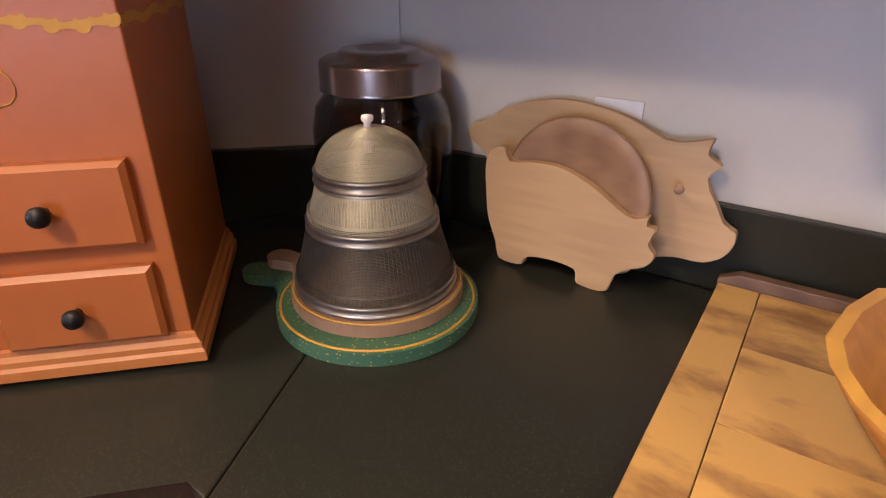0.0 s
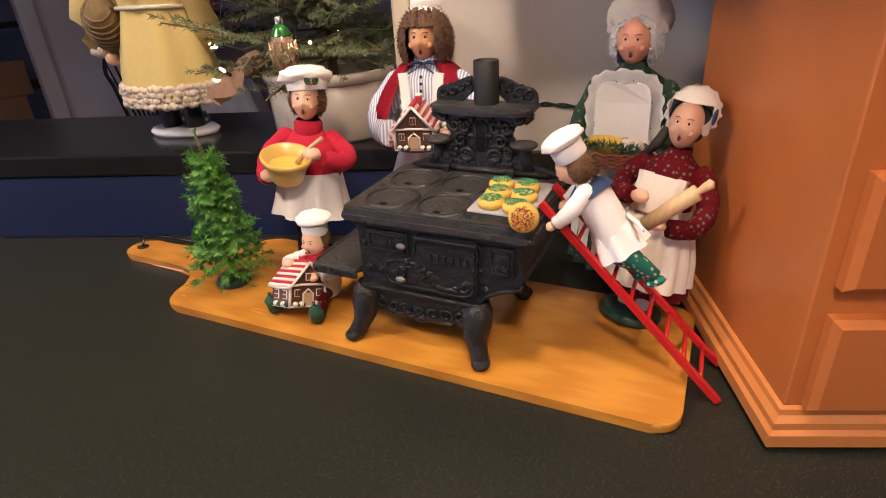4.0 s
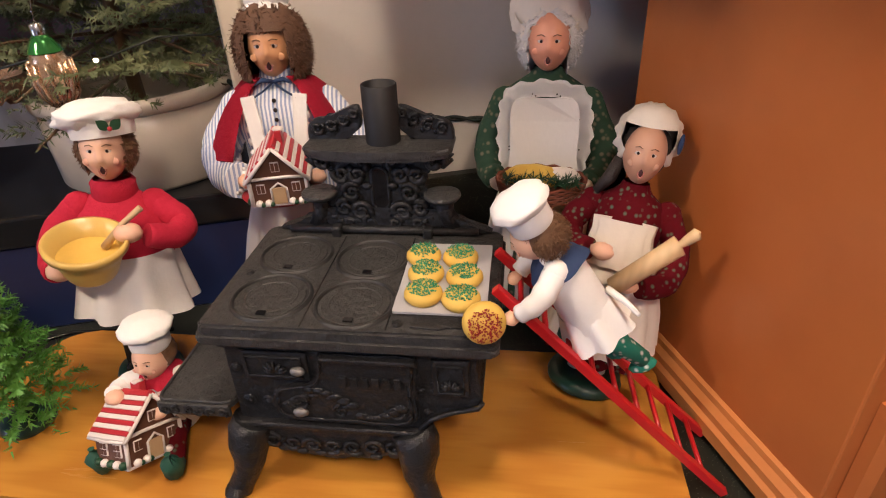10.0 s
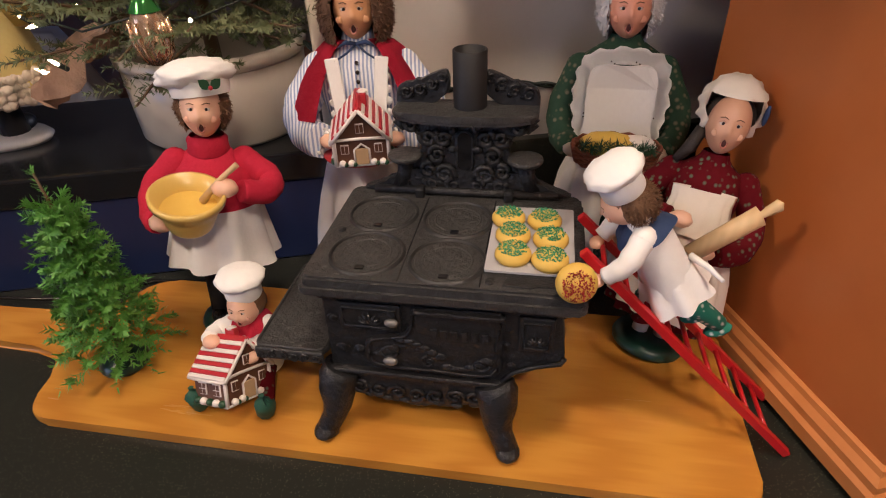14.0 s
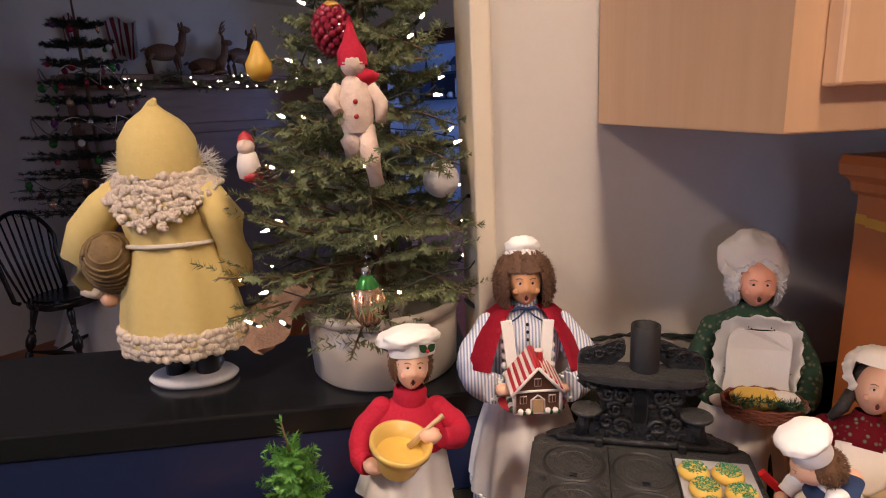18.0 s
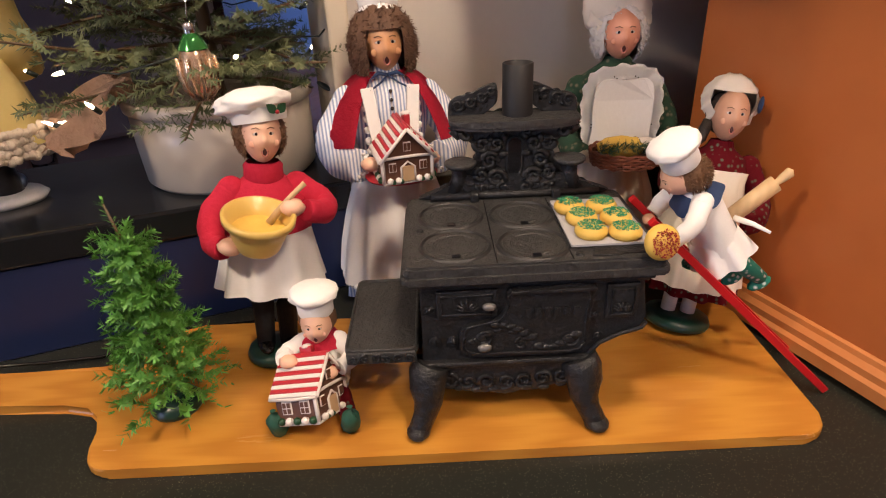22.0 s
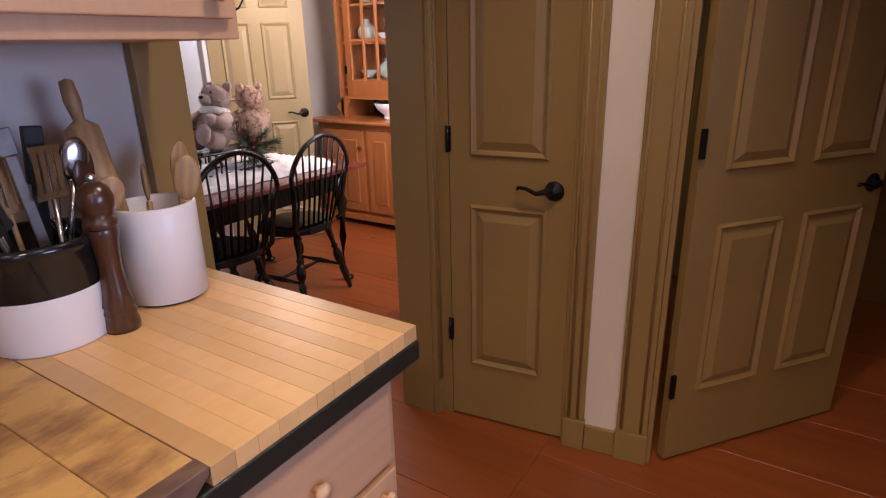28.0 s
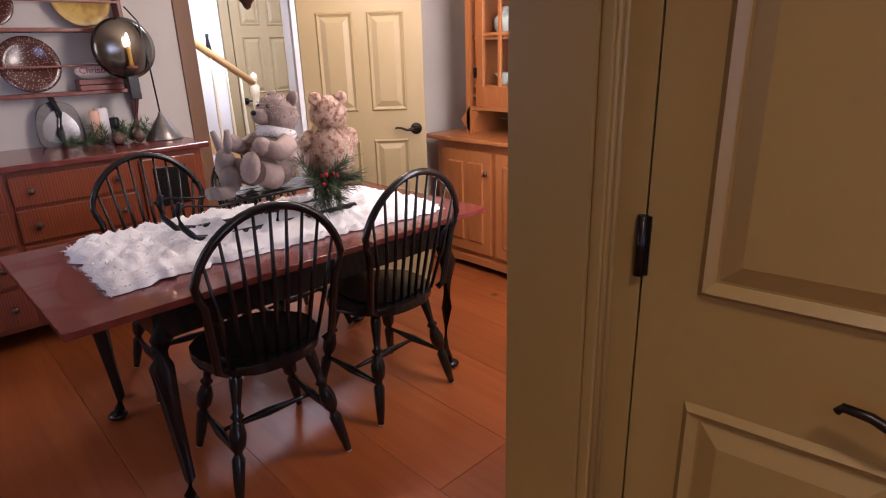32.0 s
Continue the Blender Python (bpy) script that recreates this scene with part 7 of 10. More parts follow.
# ---- on the raised bar ----
M["cloth_yellow"] = mat("yellow_felted_wool", (0.64, 0.52, 0.21), 0.95, scale=90, colour2=(0.57, 0.44, 0.16), bump=0.12)
M["fleece"] = mat("cream_fleece", (0.70, 0.60, 0.50), 0.95, scale=150, amount=0.2, bump=0.4)
M["boot"] = mat("black_leather_boot", (0.012, 0.013, 0.018), 0.3, scale=60, amount=0.3, bump=0.08)
M["snow"] = mat("white_glitter_base", (0.78, 0.78, 0.80), 0.6, scale=160, amount=0.1, bump=0.3)
M["straw"] = mat("dark_straw", (0.26, 0.17, 0.07), 0.7, scale=120, colour2=(0.12, 0.08, 0.035), bump=0.4)
M["rope"] = mat("white_cord", (0.70, 0.66, 0.58), 0.8, scale=200, amount=0.2, bump=0.2)

fg = Figure()
fg.add(lathe([(0.0, 0.0), (0.060, 0.0), (0.066, 0.008), (0.060, 0.014), (0.0, 0.016)], 36, squash=(1.15, 0.7), cap=False), "snow")
for sx in (-1, 1):
    fg.add(tube([(sx * 0.026, 0, 0.012), (sx * 0.026, 0, 0.05), (sx * 0.028, 0, 0.10)], [0.020, 0.018, 0.021], 14), "boot")
    fg.add(ball((sx * 0.027, -0.014, 0.020), 0.019, None, 12, 8, (0.95, 1.7, 0.75)), "boot")
fg.add(folds([(0.103, 0.082), (0.098, 0.12), (0.084, 0.18), (0.070, 0.225), (0.069, 0.250), (0.078, 0.285), (0.070, 0.318), (0.040, 0.338)], 96, 7, 0.005, (1.0, 0.78)), "cloth_yellow")
fg.add(fur_ring(0.101, 0.084, 0.011, 92, 5, (1.0, 0.78), 4), "fleece")
fg.add(fur_ring(0.052, 0.322, 0.011, 56, 7, (1.25, 1.0), 4), "fleece")
r2 = random.Random(61)
for k in range(520):
    a = radians(r2.uniform(2, 178))
    drop = r2.random()
    fg.add(ball(((0.060 + 0.022 * drop) * math.cos(a) * 1.15, (0.058 + 0.012 * drop) * math.sin(a) * 0.95, 0.332 - 0.062 * drop * math.sin(a) ** 2 - 0.01 * drop), r2.uniform(0.0032, 0.0060), None, 6, 4), "fleece")
fg.add(tube([(0.0715 * math.cos(t) * 1.02, 0.0715 * math.sin(t) * 0.80, 0.232 + 0.004 * math.sin(t)) for t in np.linspace(0, 2 * math.pi, 40)[:-1]], 0.0036, 8, closed=True), "rope")
fg.add(tube([(0.060, 0.010, 0.312), (0.092, 0.012, 0.290), (0.128, 0.014, 0.255), (0.148, 0.010, 0.220), (0.146, 0.004, 0.190), (0.132, 0.004, 0.165)], [0.028, 0.030, 0.030, 0.028, 0.026, 0.024], 16), "cloth_yellow")
fg.add(tube([(-0.062, 0.012, 0.312), (-0.094, 0.010, 0.262), (-0.096, -0.002, 0.205), (-0.086, -0.020, 0.170)], [0.028, 0.030, 0.027, 0.030], 16), "cloth_yellow")
for p in ((0.132, 0.004, 0.162), (-0.086, -0.020, 0.166)):
    fg.add(rough_ball(p, 0.027, (1, 1, 0.55), 0.2, 5, 16, 10), "fleece")
fg.add(ball((0.114, 0.010, 0.148), 0.015, None, 10, 8), "clay")
fg.add(rough_ball((0.0, -0.004, 0.376), 0.052, (1.05, 1.0, 1.0), 0.04, 3), "cloth_yellow")
fg.add(lathe([(0.058, 0.336), (0.058, 0.352), (0.052, 0.390), (0.036, 0.415), (0.014, 0.432), (0.004, 0.444), (0.0, 0.446)], 28, squash=(1.08, 1.0), cap=False), "cloth_yellow")
fg.add(tube([(0.0, 0.0, 0.428), (-0.004, 0.004, 0.440), (-0.010, 0.008, 0.446)], [0.012, 0.007, 0.003], 8), "cloth_yellow")
fg.add(rough_ball((0.0, -0.030, 0.330), 0.040, (1.35, 0.8, 0.9), 0.25, 5), "hair_white")
for sx in (-1, 1):
    fg.add(hairs((sx * 0.052, -0.012, 0.338), 0.020, (1.3, 1, 1.2), 700, 0.022, 0.0008, 30 + sx, -1, 2), "hair_white")
bk = rough_ball((0.0, 0.0, 0.0), 0.044, (0.95, 1.5, 0.95), 0.05, 9)
fg.add(turned(bk, pose(0.096, 0.012, 0.205, 35, 0, 20)), "straw")
for k in range(12):
    t = -0.055 + 0.010 * k
    rr = 0.0435 * math.sqrt(max(0.05, 1 - (t / 0.066) ** 2))
    fg.add(turned(tube([(rr * math.cos(a), t, rr * math.sin(a)) for a in np.linspace(0, 2 * math.pi, 26)[:-1]], 0.0024, 5, closed=True), pose(0.096, 0.012, 0.205, 35, 0, 20)), "straw")
fg.done("yellow_coat_figure", w2(-1.632, 0.190, BAR) @ pose(0, 0, 0, 0, 0, 172) @ Matrix.Diagonal((0.94, 0.94, 0.985, 1)), "figure in a hooded yellow coat seen from behind", "figurine", "bar decorations")

# stoneware crock with the lit tree
CR = w2(-1.322, 0.182, BAR)
cro = thing("stoneware_crock", CR, "wide cream stoneware crock holding the lit tree", "crock")
part("vessel", lathe([(0.0, 0.0), (0.112, 0.0), (0.118, 0.006), (0.1205, 0.060), (0.121, 0.098), (0.114, 0.100), (0.110, 0.03), (0.0, 0.02)], 56, cap=False), "stoneware", cro)
part("rim", lathe([(0.115, 0.099), (0.121, 0.0985), (0.126, 0.102), (0.127, 0.112), (0.121, 0.118), (0.114, 0.112), (0.115, 0.099)], 56, cap=False), "stoneware", cro, "rolled stoneware rim")
M["pine"] = mat("dark_artificial_pine", (0.085, 0.125, 0.052), 0.65, scale=40, colour2=(0.20, 0.22, 0.10), bump=0)
M["burlap"] = mat("tan_burlap", (0.64, 0.44, 0.32), 0.9, scale=220, colour2=(0.48, 0.30, 0.20), bump=0.4)
M["bulb"] = mat("warm_glowing_bulb", (1.0, 0.78, 0.45), 0.3, bump=0, emit=16.0)
M["wire"] = mat("dark_green_wire", (0.012, 0.02, 0.014), 0.5, scale=60, amount=0.2, bump=0)
tree = thing("lit_pine_tree", CR @ pose(0, 0, 0.046), "small lit artificial pine tree standing in the crock", "christmas tree")
part("trunk", tube([(0, 0, 0.0), (0, 0, 0.3), (0, 0, 0.66)], [0.010, 0.008, 0.003], 8), "stem", tree)
rnd = random.Random(44)
tips = []
for tier in range(13):
    z = 0.085 + 0.048 * tier
    R = 0.240 * (1 - tier / 14.5) ** 1.10 + 0.018
    nb = max(5, 13 - tier // 2)
    for k in range(nb):
        a = 2 * math.pi * (k + 0.5 * (tier % 2)) / nb + rnd.uniform(-0.15, 0.15)
        L = R * rnd.uniform(0.82, 1.08)
        if L * math.cos(a) > 0.120:
            L = 0.120 / math.cos(a)
        tip = Vector((L * math.cos(a), L * math.sin(a), z + L * rnd.uniform(-0.25, 0.45)))
        base = Vector((0, 0, z))
        br_ = part("branch", tube([base, base.lerp(tip, 0.6) + Vector((0, 0, 0.006)), tip], [0.0028, 0.002, 0.0012], 5), "stem", tree)
        tw = [(base.lerp(tip, 0.12), tip)]
        side = Vector((-math.sin(a), math.cos(a), 0))
        for j in range(4):
            q = base.lerp(tip, 0.28 + 0.17 * j)
            for sgn in (-1, 1):
                tw.append((q, q + side * sgn * L * 0.30 * (1.1 - 0.12 * j) + (tip - base).normalized() * L * 0.22 + Vector((0, 0, rnd.uniform(-0.006, 0.016)))))
        part("needles", needles(rnd, tw, 56, 0.0100, 0.0010, 0.95), "pine", br_)
        tips.append((tip, base))
# light string
path = []
for k in range(120):
    t = k / 119
    z = 0.075 + 0.52 * t
    R = 0.165 * (1 - t) ** 0.8 + 0.03
    a = 2 * math.pi * 6.5 * t
    path.append((R * math.cos(a), R * math.sin(a), z + 0.008 * math.sin(9 * a)))
part("light_wire", tube(path, 0.0012, 5), "wire", tree, "dark green light string")
low_bulbs = [Vector((-0.165, -0.075, 0.060)), Vector((-0.190, -0.040, 0.050)), Vector((-0.130, -0.150, 0.085)), Vector((-0.205, -0.010, 0.110))]
for p in [Vector(path[k]) for k in range(2, 118, 3)] + low_bulbs:
    d = (Vector((p.x, p.y, 0)).normalized() + Vector((rnd.uniform(-0.5, 0.5), rnd.uniform(-0.5, 0.5), rnd.uniform(-0.2, 0.9)))).normalized()
    m = Matrix.Translation(p) @ d.to_track_quat("Z", "Y").to_matrix().to_4x4()
    lg = part("light_socket", turned(tube([(0, 0, 0), (0, 0, 0.012)], 0.0030, 8), m), "wire", tree)
    part("light_bulb", turned(lathe([(0.0020, 0.012), (0.0023, 0.016), (0.0017, 0.021), (0.0, 0.025)], 8, cap=False), m), "bulb", lg, "glowing clear mini bulb")
# burlap wrap and cord on the bar
cl = bmesh.new()
rows = []
for i in range(8):
    row = []
    for k in range(30):
        a = radians(150 + 66 * k / 29)
        r = 0.124 + 0.095 * i / 7 + 0.010 * math.sin(k * 1.3 + i)
        row.append(cl.verts.new((r * math.cos(a), r * math.sin(a) * 0.9, 0.138 - 0.052 * (i / 7) ** 1.2 + 0.014 * math.sin(k * 0.9 + i * 0.8))))
    rows.append(row)
for a, b2 in zip(rows, rows[1:]):
    for k in range(29):
        cl.faces.new((a[k], a[k + 1], b2[k + 1], b2[k])).smooth = True
bmesh.ops.solidify(cl, geom=cl.faces, thickness=0.0015)
single("burlap_wrap", cl, "burlap", CR @ pose(0, 0, 0.0), "loose tan burlap wrapped round the crock's rim", "burlap", "bar decorations")
cord = [(-1.20, 0.06, BAR + 0.10), (-1.16, 0.010, BAR + 0.075), (-1.10, -0.006, BAR + 0.045), (-1.02, 0.008, BAR + 0.038), (-0.95, 0.012, BAR + 0.040), (-0.86, 0.006, BAR + 0.030), (-0.80, 0.004, BAR + 0.02)]
cd = thing("light_cord", SLANT @ pose(0, 0.014, 0.02), "twisted dark green cord of tree lights along the wall", "cord")
for ph in (0, math.pi):
    pts = []
    P = [Vector(c) for c in cord]
    for i in range(len(P) - 1):
        for j in range(12):
            t = j / 12
            q = P[i].lerp(P[i + 1], t)
            an = (i * 12 + j) * 0.75 + ph
            pts.append((q.x, q.y + 0.0022 * math.cos(an) - 0.006, q.z + 0.0022 * math.sin(an)))
    part("strand", tube(pts, 0.0021, 6), "wire", cd)

# ornaments on the tree


def place(u, w, z):
    return w2(u, w, z)


M["glass_gold"] = mat("gilded_glass", (0.66, 0.42, 0.24), 0.2, metal=0.75, scale=50, colour2=(0.70, 0.55, 0.42), bump=0.1)
M["glass_green"] = mat("green_glass", (0.05, 0.28, 0.07), 0.12, metal=0.6, scale=50, amount=0.2, bump=0.02)
M["pearl"] = mat("frosted_white_ball", (0.78, 0.75, 0.72), 0.5, scale=120, amount=0.12, bump=0.3)
M["pear"] = mat("yellow_pear", (0.66, 0.42, 0.05), 0.45, scale=30, colour2=(0.55, 0.30, 0.04), bump=0.05)
M["berry"] = mat("dark_red_beads", (0.28, 0.012, 0.035), 0.2, scale=40, amount=0.3, bump=0.02)
M["spun"] = mat("spun_cotton", (0.74, 0.66, 0.58), 0.9, scale=120, colour2=(0.60, 0.42, 0.34), bump=0.35)

o = thing("corn_ornament", pose(-1.700, -0.020, 1.213) @ Matrix.Diagonal((1.0, 1.0, 0.90, 1)), "gilded glass corn cob ornament hanging low on tree", "ornament", "tree ornaments")
part("cob", lathe([(0.0, 0.0), (0.008, 0.002), (0.016, 0.016), (0.0185, 0.034), (0.017, 0.052), (0.012, 0.066), (0.007, 0.072)], 24, cap=False), "glass_gold", o)
for k in range(10):
    a = 2 * math.pi * k / 10
    part("kernel_row", tube([((r + 0.001) * math.cos(a), (r + 0.001) * math.sin(a), z) for r, z in ((0.008, 0.004), (0.016, 0.016), (0.0185, 0.034), (0.017, 0.052))], 0.0026, 5), "glass_gold", o)
part("husk", lathe([(0.0160, 0.061), (0.011, 0.071), (0.0065, 0.078), (0.005, 0.078)], 20, cap=False), "glass_green", o, "green glass husk")
part("cap", lathe([(0.006, 0.077), (0.0065, 0.088), (0.003, 0.091), (0.0, 0.091)], 14, cap=False), "steelspoon", o, "silver cap")
part("hook", tube([(0, 0, 0.090), (0.002, 0, 0.102), (0.0, 0.004, 0.115), (0, 0.012, 0.125)], 0.0006, 5), "steelspoon", o)

o = thing("white_ball_ornament", pose(-1.700, 0.146, 1.358), "frosted white ball ornament on the tree", "ornament", "tree ornaments")
part("ball", ball((0, 0, 0.025), 0.0265, None, 24, 16), "pearl", o)
part("cap", lathe([(0.006, 0.050), (0.006, 0.056), (0.0, 0.058)], 12, cap=False), "steelspoon", o)
o = thing("pear_ornament", place(-1.462, 0.100, 1.528) @ Matrix.Scale(0.82, 4), "matte yellow pear ornament hanging on the tree", "ornament", "tree ornaments")
part("pear", lathe([(0.0, 0.0), (0.012, 0.002), (0.021, 0.014), (0.021, 0.028), (0.012, 0.044), (0.008, 0.056), (0.004, 0.062), (0.0, 0.063)], 22, cap=False), "pear", o)
part("stalk", tube([(0, 0, 0.062), (0.002, 0, 0.072), (0, 0, 0.09)], 0.0012, 5), "stem", o)
o = thing("berry_cluster_ornament", place(-1.362, 0.095, 1.560), "dark red beaded grape cluster ornament on tree", "ornament", "tree ornaments")
r2 = random.Random(2)
for k in range(90):
    t = k / 90
    a = k * 2.4
    rr = 0.021 * math.sin(math.pi * (0.12 + 0.8 * (1 - t))) + 0.003
    part("bead", ball((rr * math.cos(a), rr * math.sin(a), 0.056 * t), 0.0058, None, 8, 6), "berry", o)
part("leaf_cap", rough_ball((0, 0, 0.060), 0.009, (1.2, 1.2, 0.6), 0.2, 4, 12, 8), "ochre", o)
fg = Figure()
fg.add(tube([(-0.006, 0, 0.0), (-0.008, -0.004, 0.03), (-0.004, 0, 0.06)], [0.012, 0.015, 0.017], 12), "spun")
fg.add(tube([(0.020, -0.006, -0.028), (0.014, -0.010, 0.010), (0.008, 0, 0.045)], [0.010, 0.013, 0.015], 12), "spun")
fg.add(lathe([(0.018, 0.04), (0.023, 0.06), (0.022, 0.085), (0.014, 0.105), (0.008, 0.11)], 18, cap=False), "spun")
fg.add(tube([(-0.018, 0, 0.095), (-0.030, -0.008, 0.08), (-0.022, -0.018, 0.066)], [0.010, 0.010, 0.007], 10), "spun")
fg.add(tube([(0.018, 0, 0.095), (0.032, -0.004, 0.075), (0.030, -0.012, 0.052)], [0.010, 0.010, 0.007], 10), "spun")
fg.add(ball((0, -0.004, 0.124), 0.016, None, 14, 10), "spun")
fg.add(lathe([(0.019, 0.122), (0.018, 0.138), (0.010, 0.152), (0.003, 0.172), (0.0, 0.176)], 18, cap=False), "felt_red")
fg.add(rough_ball((0.010, 0.004, 0.108), 0.018, (1.2, 0.9, 0.6), 0.2, 4, 14, 10), "felt_red")
for z in (0.06, 0.078):
    fg.add(ball((0, -0.023, z), 0.0032, None, 8, 6), "candy_red")
fg.done("elf_ornament", place(-1.340, 0.040, 1.418), "spun cotton elf ornament in a red cap", "ornament", "tree ornaments")
fg = Figure()
fg.add(lathe([(0.0, 0.0), (0.014, 0.004), (0.016, 0.02), (0.012, 0.038), (0.0, 0.042)], 16, cap=False), "icing")
fg.add(ball((0.0, -0.004, 0.046), 0.012, None, 12, 8), "spun")
fg.add(lathe([(0.012, 0.050), (0.008, 0.062), (0.0, 0.068)], 14, cap=False), "candy_red")
fg.add(rough_ball((0.004, -0.002, 0.006), 0.015, (1.1, 1, 0.6), 0.1, 3, 12, 8), "candy_red")
fg.done("santa_ornament", place(-1.492, 0.106, 1.398), "tiny white and red figure ornament on tree", "ornament", "tree ornaments")
o = thing("pinecone_ornament", place(-1.470, 0.094, 1.376), "small dark pine cone tied to the tree", "ornament", "tree ornaments")
for k in range(40):
    a = k * 2.399
    t = k / 40
    rr = 0.017 * math.sin(math.pi * (0.15 + 0.8 * t))
    part("scale", turned(slab([(-0.004, 0), (0.004, 0), (0.0045, 0.006), (0, 0.009), (-0.0045, 0.006)], 0, 0.0012), pose(0, 0, 0.004 + 0.034 * t, 0, 0, math.degrees(a)) @ pose(0, rr * 0.6, 0, 28)), "oldwood_dark", o)

# ---- trim, pantry doors and dining room ----


def panel_door(w, h, t, panels, material="taupe"):
    """A door leaf with raised panels on both faces: x from 0 to w, z from 0 to h, its middle at y = 0."""
    bm = box(0, w, -t / 2, t / 2, 0, h, 0.002)
    bms = [bm]
    for x0, x1, z0, z1 in panels:
        for sgn in (-1, 1):
            y = sgn * t / 2
            fr = 0.022
            bms.append(frustum(x0, x1, z0, z1, y, sgn * 0.012, fr))
            bms.append(frustum(x0 + fr + 0.004, x1 - fr - 0.004, z0 + fr + 0.004, z1 - fr - 0.004, y, sgn * 0.0125, 0.070, True))
    return merge(*bms)


def frustum(x0, x1, z0, z1, y, out, inset, closed=False):
    """A moulding frame (or a raised field) standing out of the face y."""
    bm = bmesh.new()
    def ring4(i, yy):
        return [bm.verts.new(p) for p in ((x0 + i, yy, z0 + i), (x1 - i, yy, z0 + i), (x1 - i, yy, z1 - i), (x0 + i, yy, z1 - i))]
    rows = [ring4(0, y), ring4(inset * 0.4, y + out)] + ([] if closed else [ring4(inset, y + out * 0.1), ring4(inset * 1.02, y)])
    for a, b2 in zip(rows, rows[1:]):
        for k in range(4):
            bm.faces.new((a[k], a[(k + 1) % 4], b2[(k + 1) % 4], b2[k]))
    if closed:
        bm.faces.new(rows[-1])
    return bm


def lever(parent, x, z, y, sgn, side):
    """A lever handle on a face: sgn is the way out of the face, side the way the lever points."""
    m = pose(x, y, z, 90 if sgn < 0 else -90)
    ro = part("rosette", turned(lathe([(0.0, 0.0), (0.032, 0.0), (0.033, 0.004), (0.027, 0.009), (0.014, 0.012), (0.012, 0.030), (0.0, 0.031)], 28, cap=False), m), "bronze", parent, "dark bronze rosette")
    o = sgn
    part("lever", tube([(x, y + o * 0.028, z), (x + side * 0.020, y + o * 0.040, z + 0.004), (x + side * 0.050, y + o * 0.043, z - 0.004), (x + side * 0.085, y + o * 0.041, z + 0.010), (x + side * 0.112, y + o * 0.039, z + 0.012), (x + side * 0.118, y + o * 0.039, z + 0.004)], [0.011, 0.010, 0.0075, 0.0065, 0.006, 0.005], 10), "bronze", ro, "curved bronze lever")


def hinge(parent, x, z, y):
    hg = part("hinge", tube([(x, y, z - 0.045), (x, y, z + 0.045)], 0.0075, 10), "bronze", parent, "dark bronze hinge")
    part("hinge_leaf", box(x - 0.002, x + 0.012, y + 0.001, y + 0.004, z - 0.044, z + 0.044), "bronze", hg)


M["bronze"] = mat("dark_bronze", (0.028, 0.024, 0.022), 0.32, metal=0.8, scale=40, amount=0.3, bump=0.03)

# cased opening between kitchen and dining room
tj = thing("trim_opening", Matrix(), "taupe painted casing round the dining room opening", "trim", kind="structure")
part("jamb", box(2.145, 2.26, 0.822, 0.972, 0, 2.40), "taupe", tj)
part("casing", box(2.152, 2.232, 0.800, 0.8215, 0, 2.40, 0.003), "taupe", tj)
for x in (2.161, 2.180, 2.207, 2.222):
    part("bead", tube([(x, 0.799, 0.16), (x, 0.799, 2.40)], 0.005, 8), "taupe", tj)
part("plinth", box(2.150, 2.236, 0.794, 0.8205, 0, 0.15, 0.003), "taupe", tj)
part("jamb", box(1.312, 1.330, 0.945, 1.10, 0, 2.40), "taupe", tj)
part("casing", box(1.212, 1.330, 0.930, 0.9585, 0, 2.40, 0.003), "taupe", tj)
part("header", box(1.332, 2.143, 0.945, 1.06, 2.12, 2.40), "taupe", tj)

PAN = pose(2.181, 0.784, 0, 0, 0, -82.5)
pw = thing("wall_pantry", PAN, "taupe and cream wall holding the pantry doors", "wall", kind="structure")
part("wall_above", box(0.0, 0.49, 0.0, 0.11, 2.05, 2.44), "taupe", pw)
part("wall_strip", box(0.545, 0.69, 0.0, 0.11, 0.0, 2.44), "cream", pw)
for x0, x1 in ((0.488, 0.558), (0.674, 0.778)):
    part("casing", box(x0, x1, -0.020, -0.0005, 0.12, 2.12, 0.003), "taupe", pw)
    part("bead", tube([(x0 + 0.016, -0.021, 0.13), (x0 + 0.016, -0.021, 2.1)], 0.006, 8), "taupe", pw)
    part("bead", tube([(x1 - 0.022, -0.021, 0.13), (x1 - 0.022, -0.021, 2.1)], 0.005, 8), "taupe", pw)
    part("plinth", box(x0 - 0.003, x1 + 0.003, -0.026, -0.0005, 0.0, 0.119, 0.002), "taupe", pw)
part("baseboard", box(0.562, 0.670, -0.014, -0.0005, 0.0, 0.10, 0.003), "taupe", pw)
part("jamb", box(0.4745, 0.487, -0.004, 0.10, 0.0, 2.05), "taupe", pw)
part("jamb", box(-0.030, 0.030, 0.004, 0.10, 0.0, 2.05), "taupe", pw)
part("jamb", box(0.779, 0.795, -0.004, 0.10, 0.0, 2.05), "taupe", pw)
part("wall_beyond", box(1.75, 4.2, 0.0, 0.11, 0.0, 2.44), "taupe", pw)
part("wall_behind", box(-0.1, 0.70, 0.62, 0.70, 0.0, 2.44), "cream", pw)
part("passage_wall", box(-0.1, 4.2, 1.9, 2.0, 0.0, 2.44), "taupe", pw)

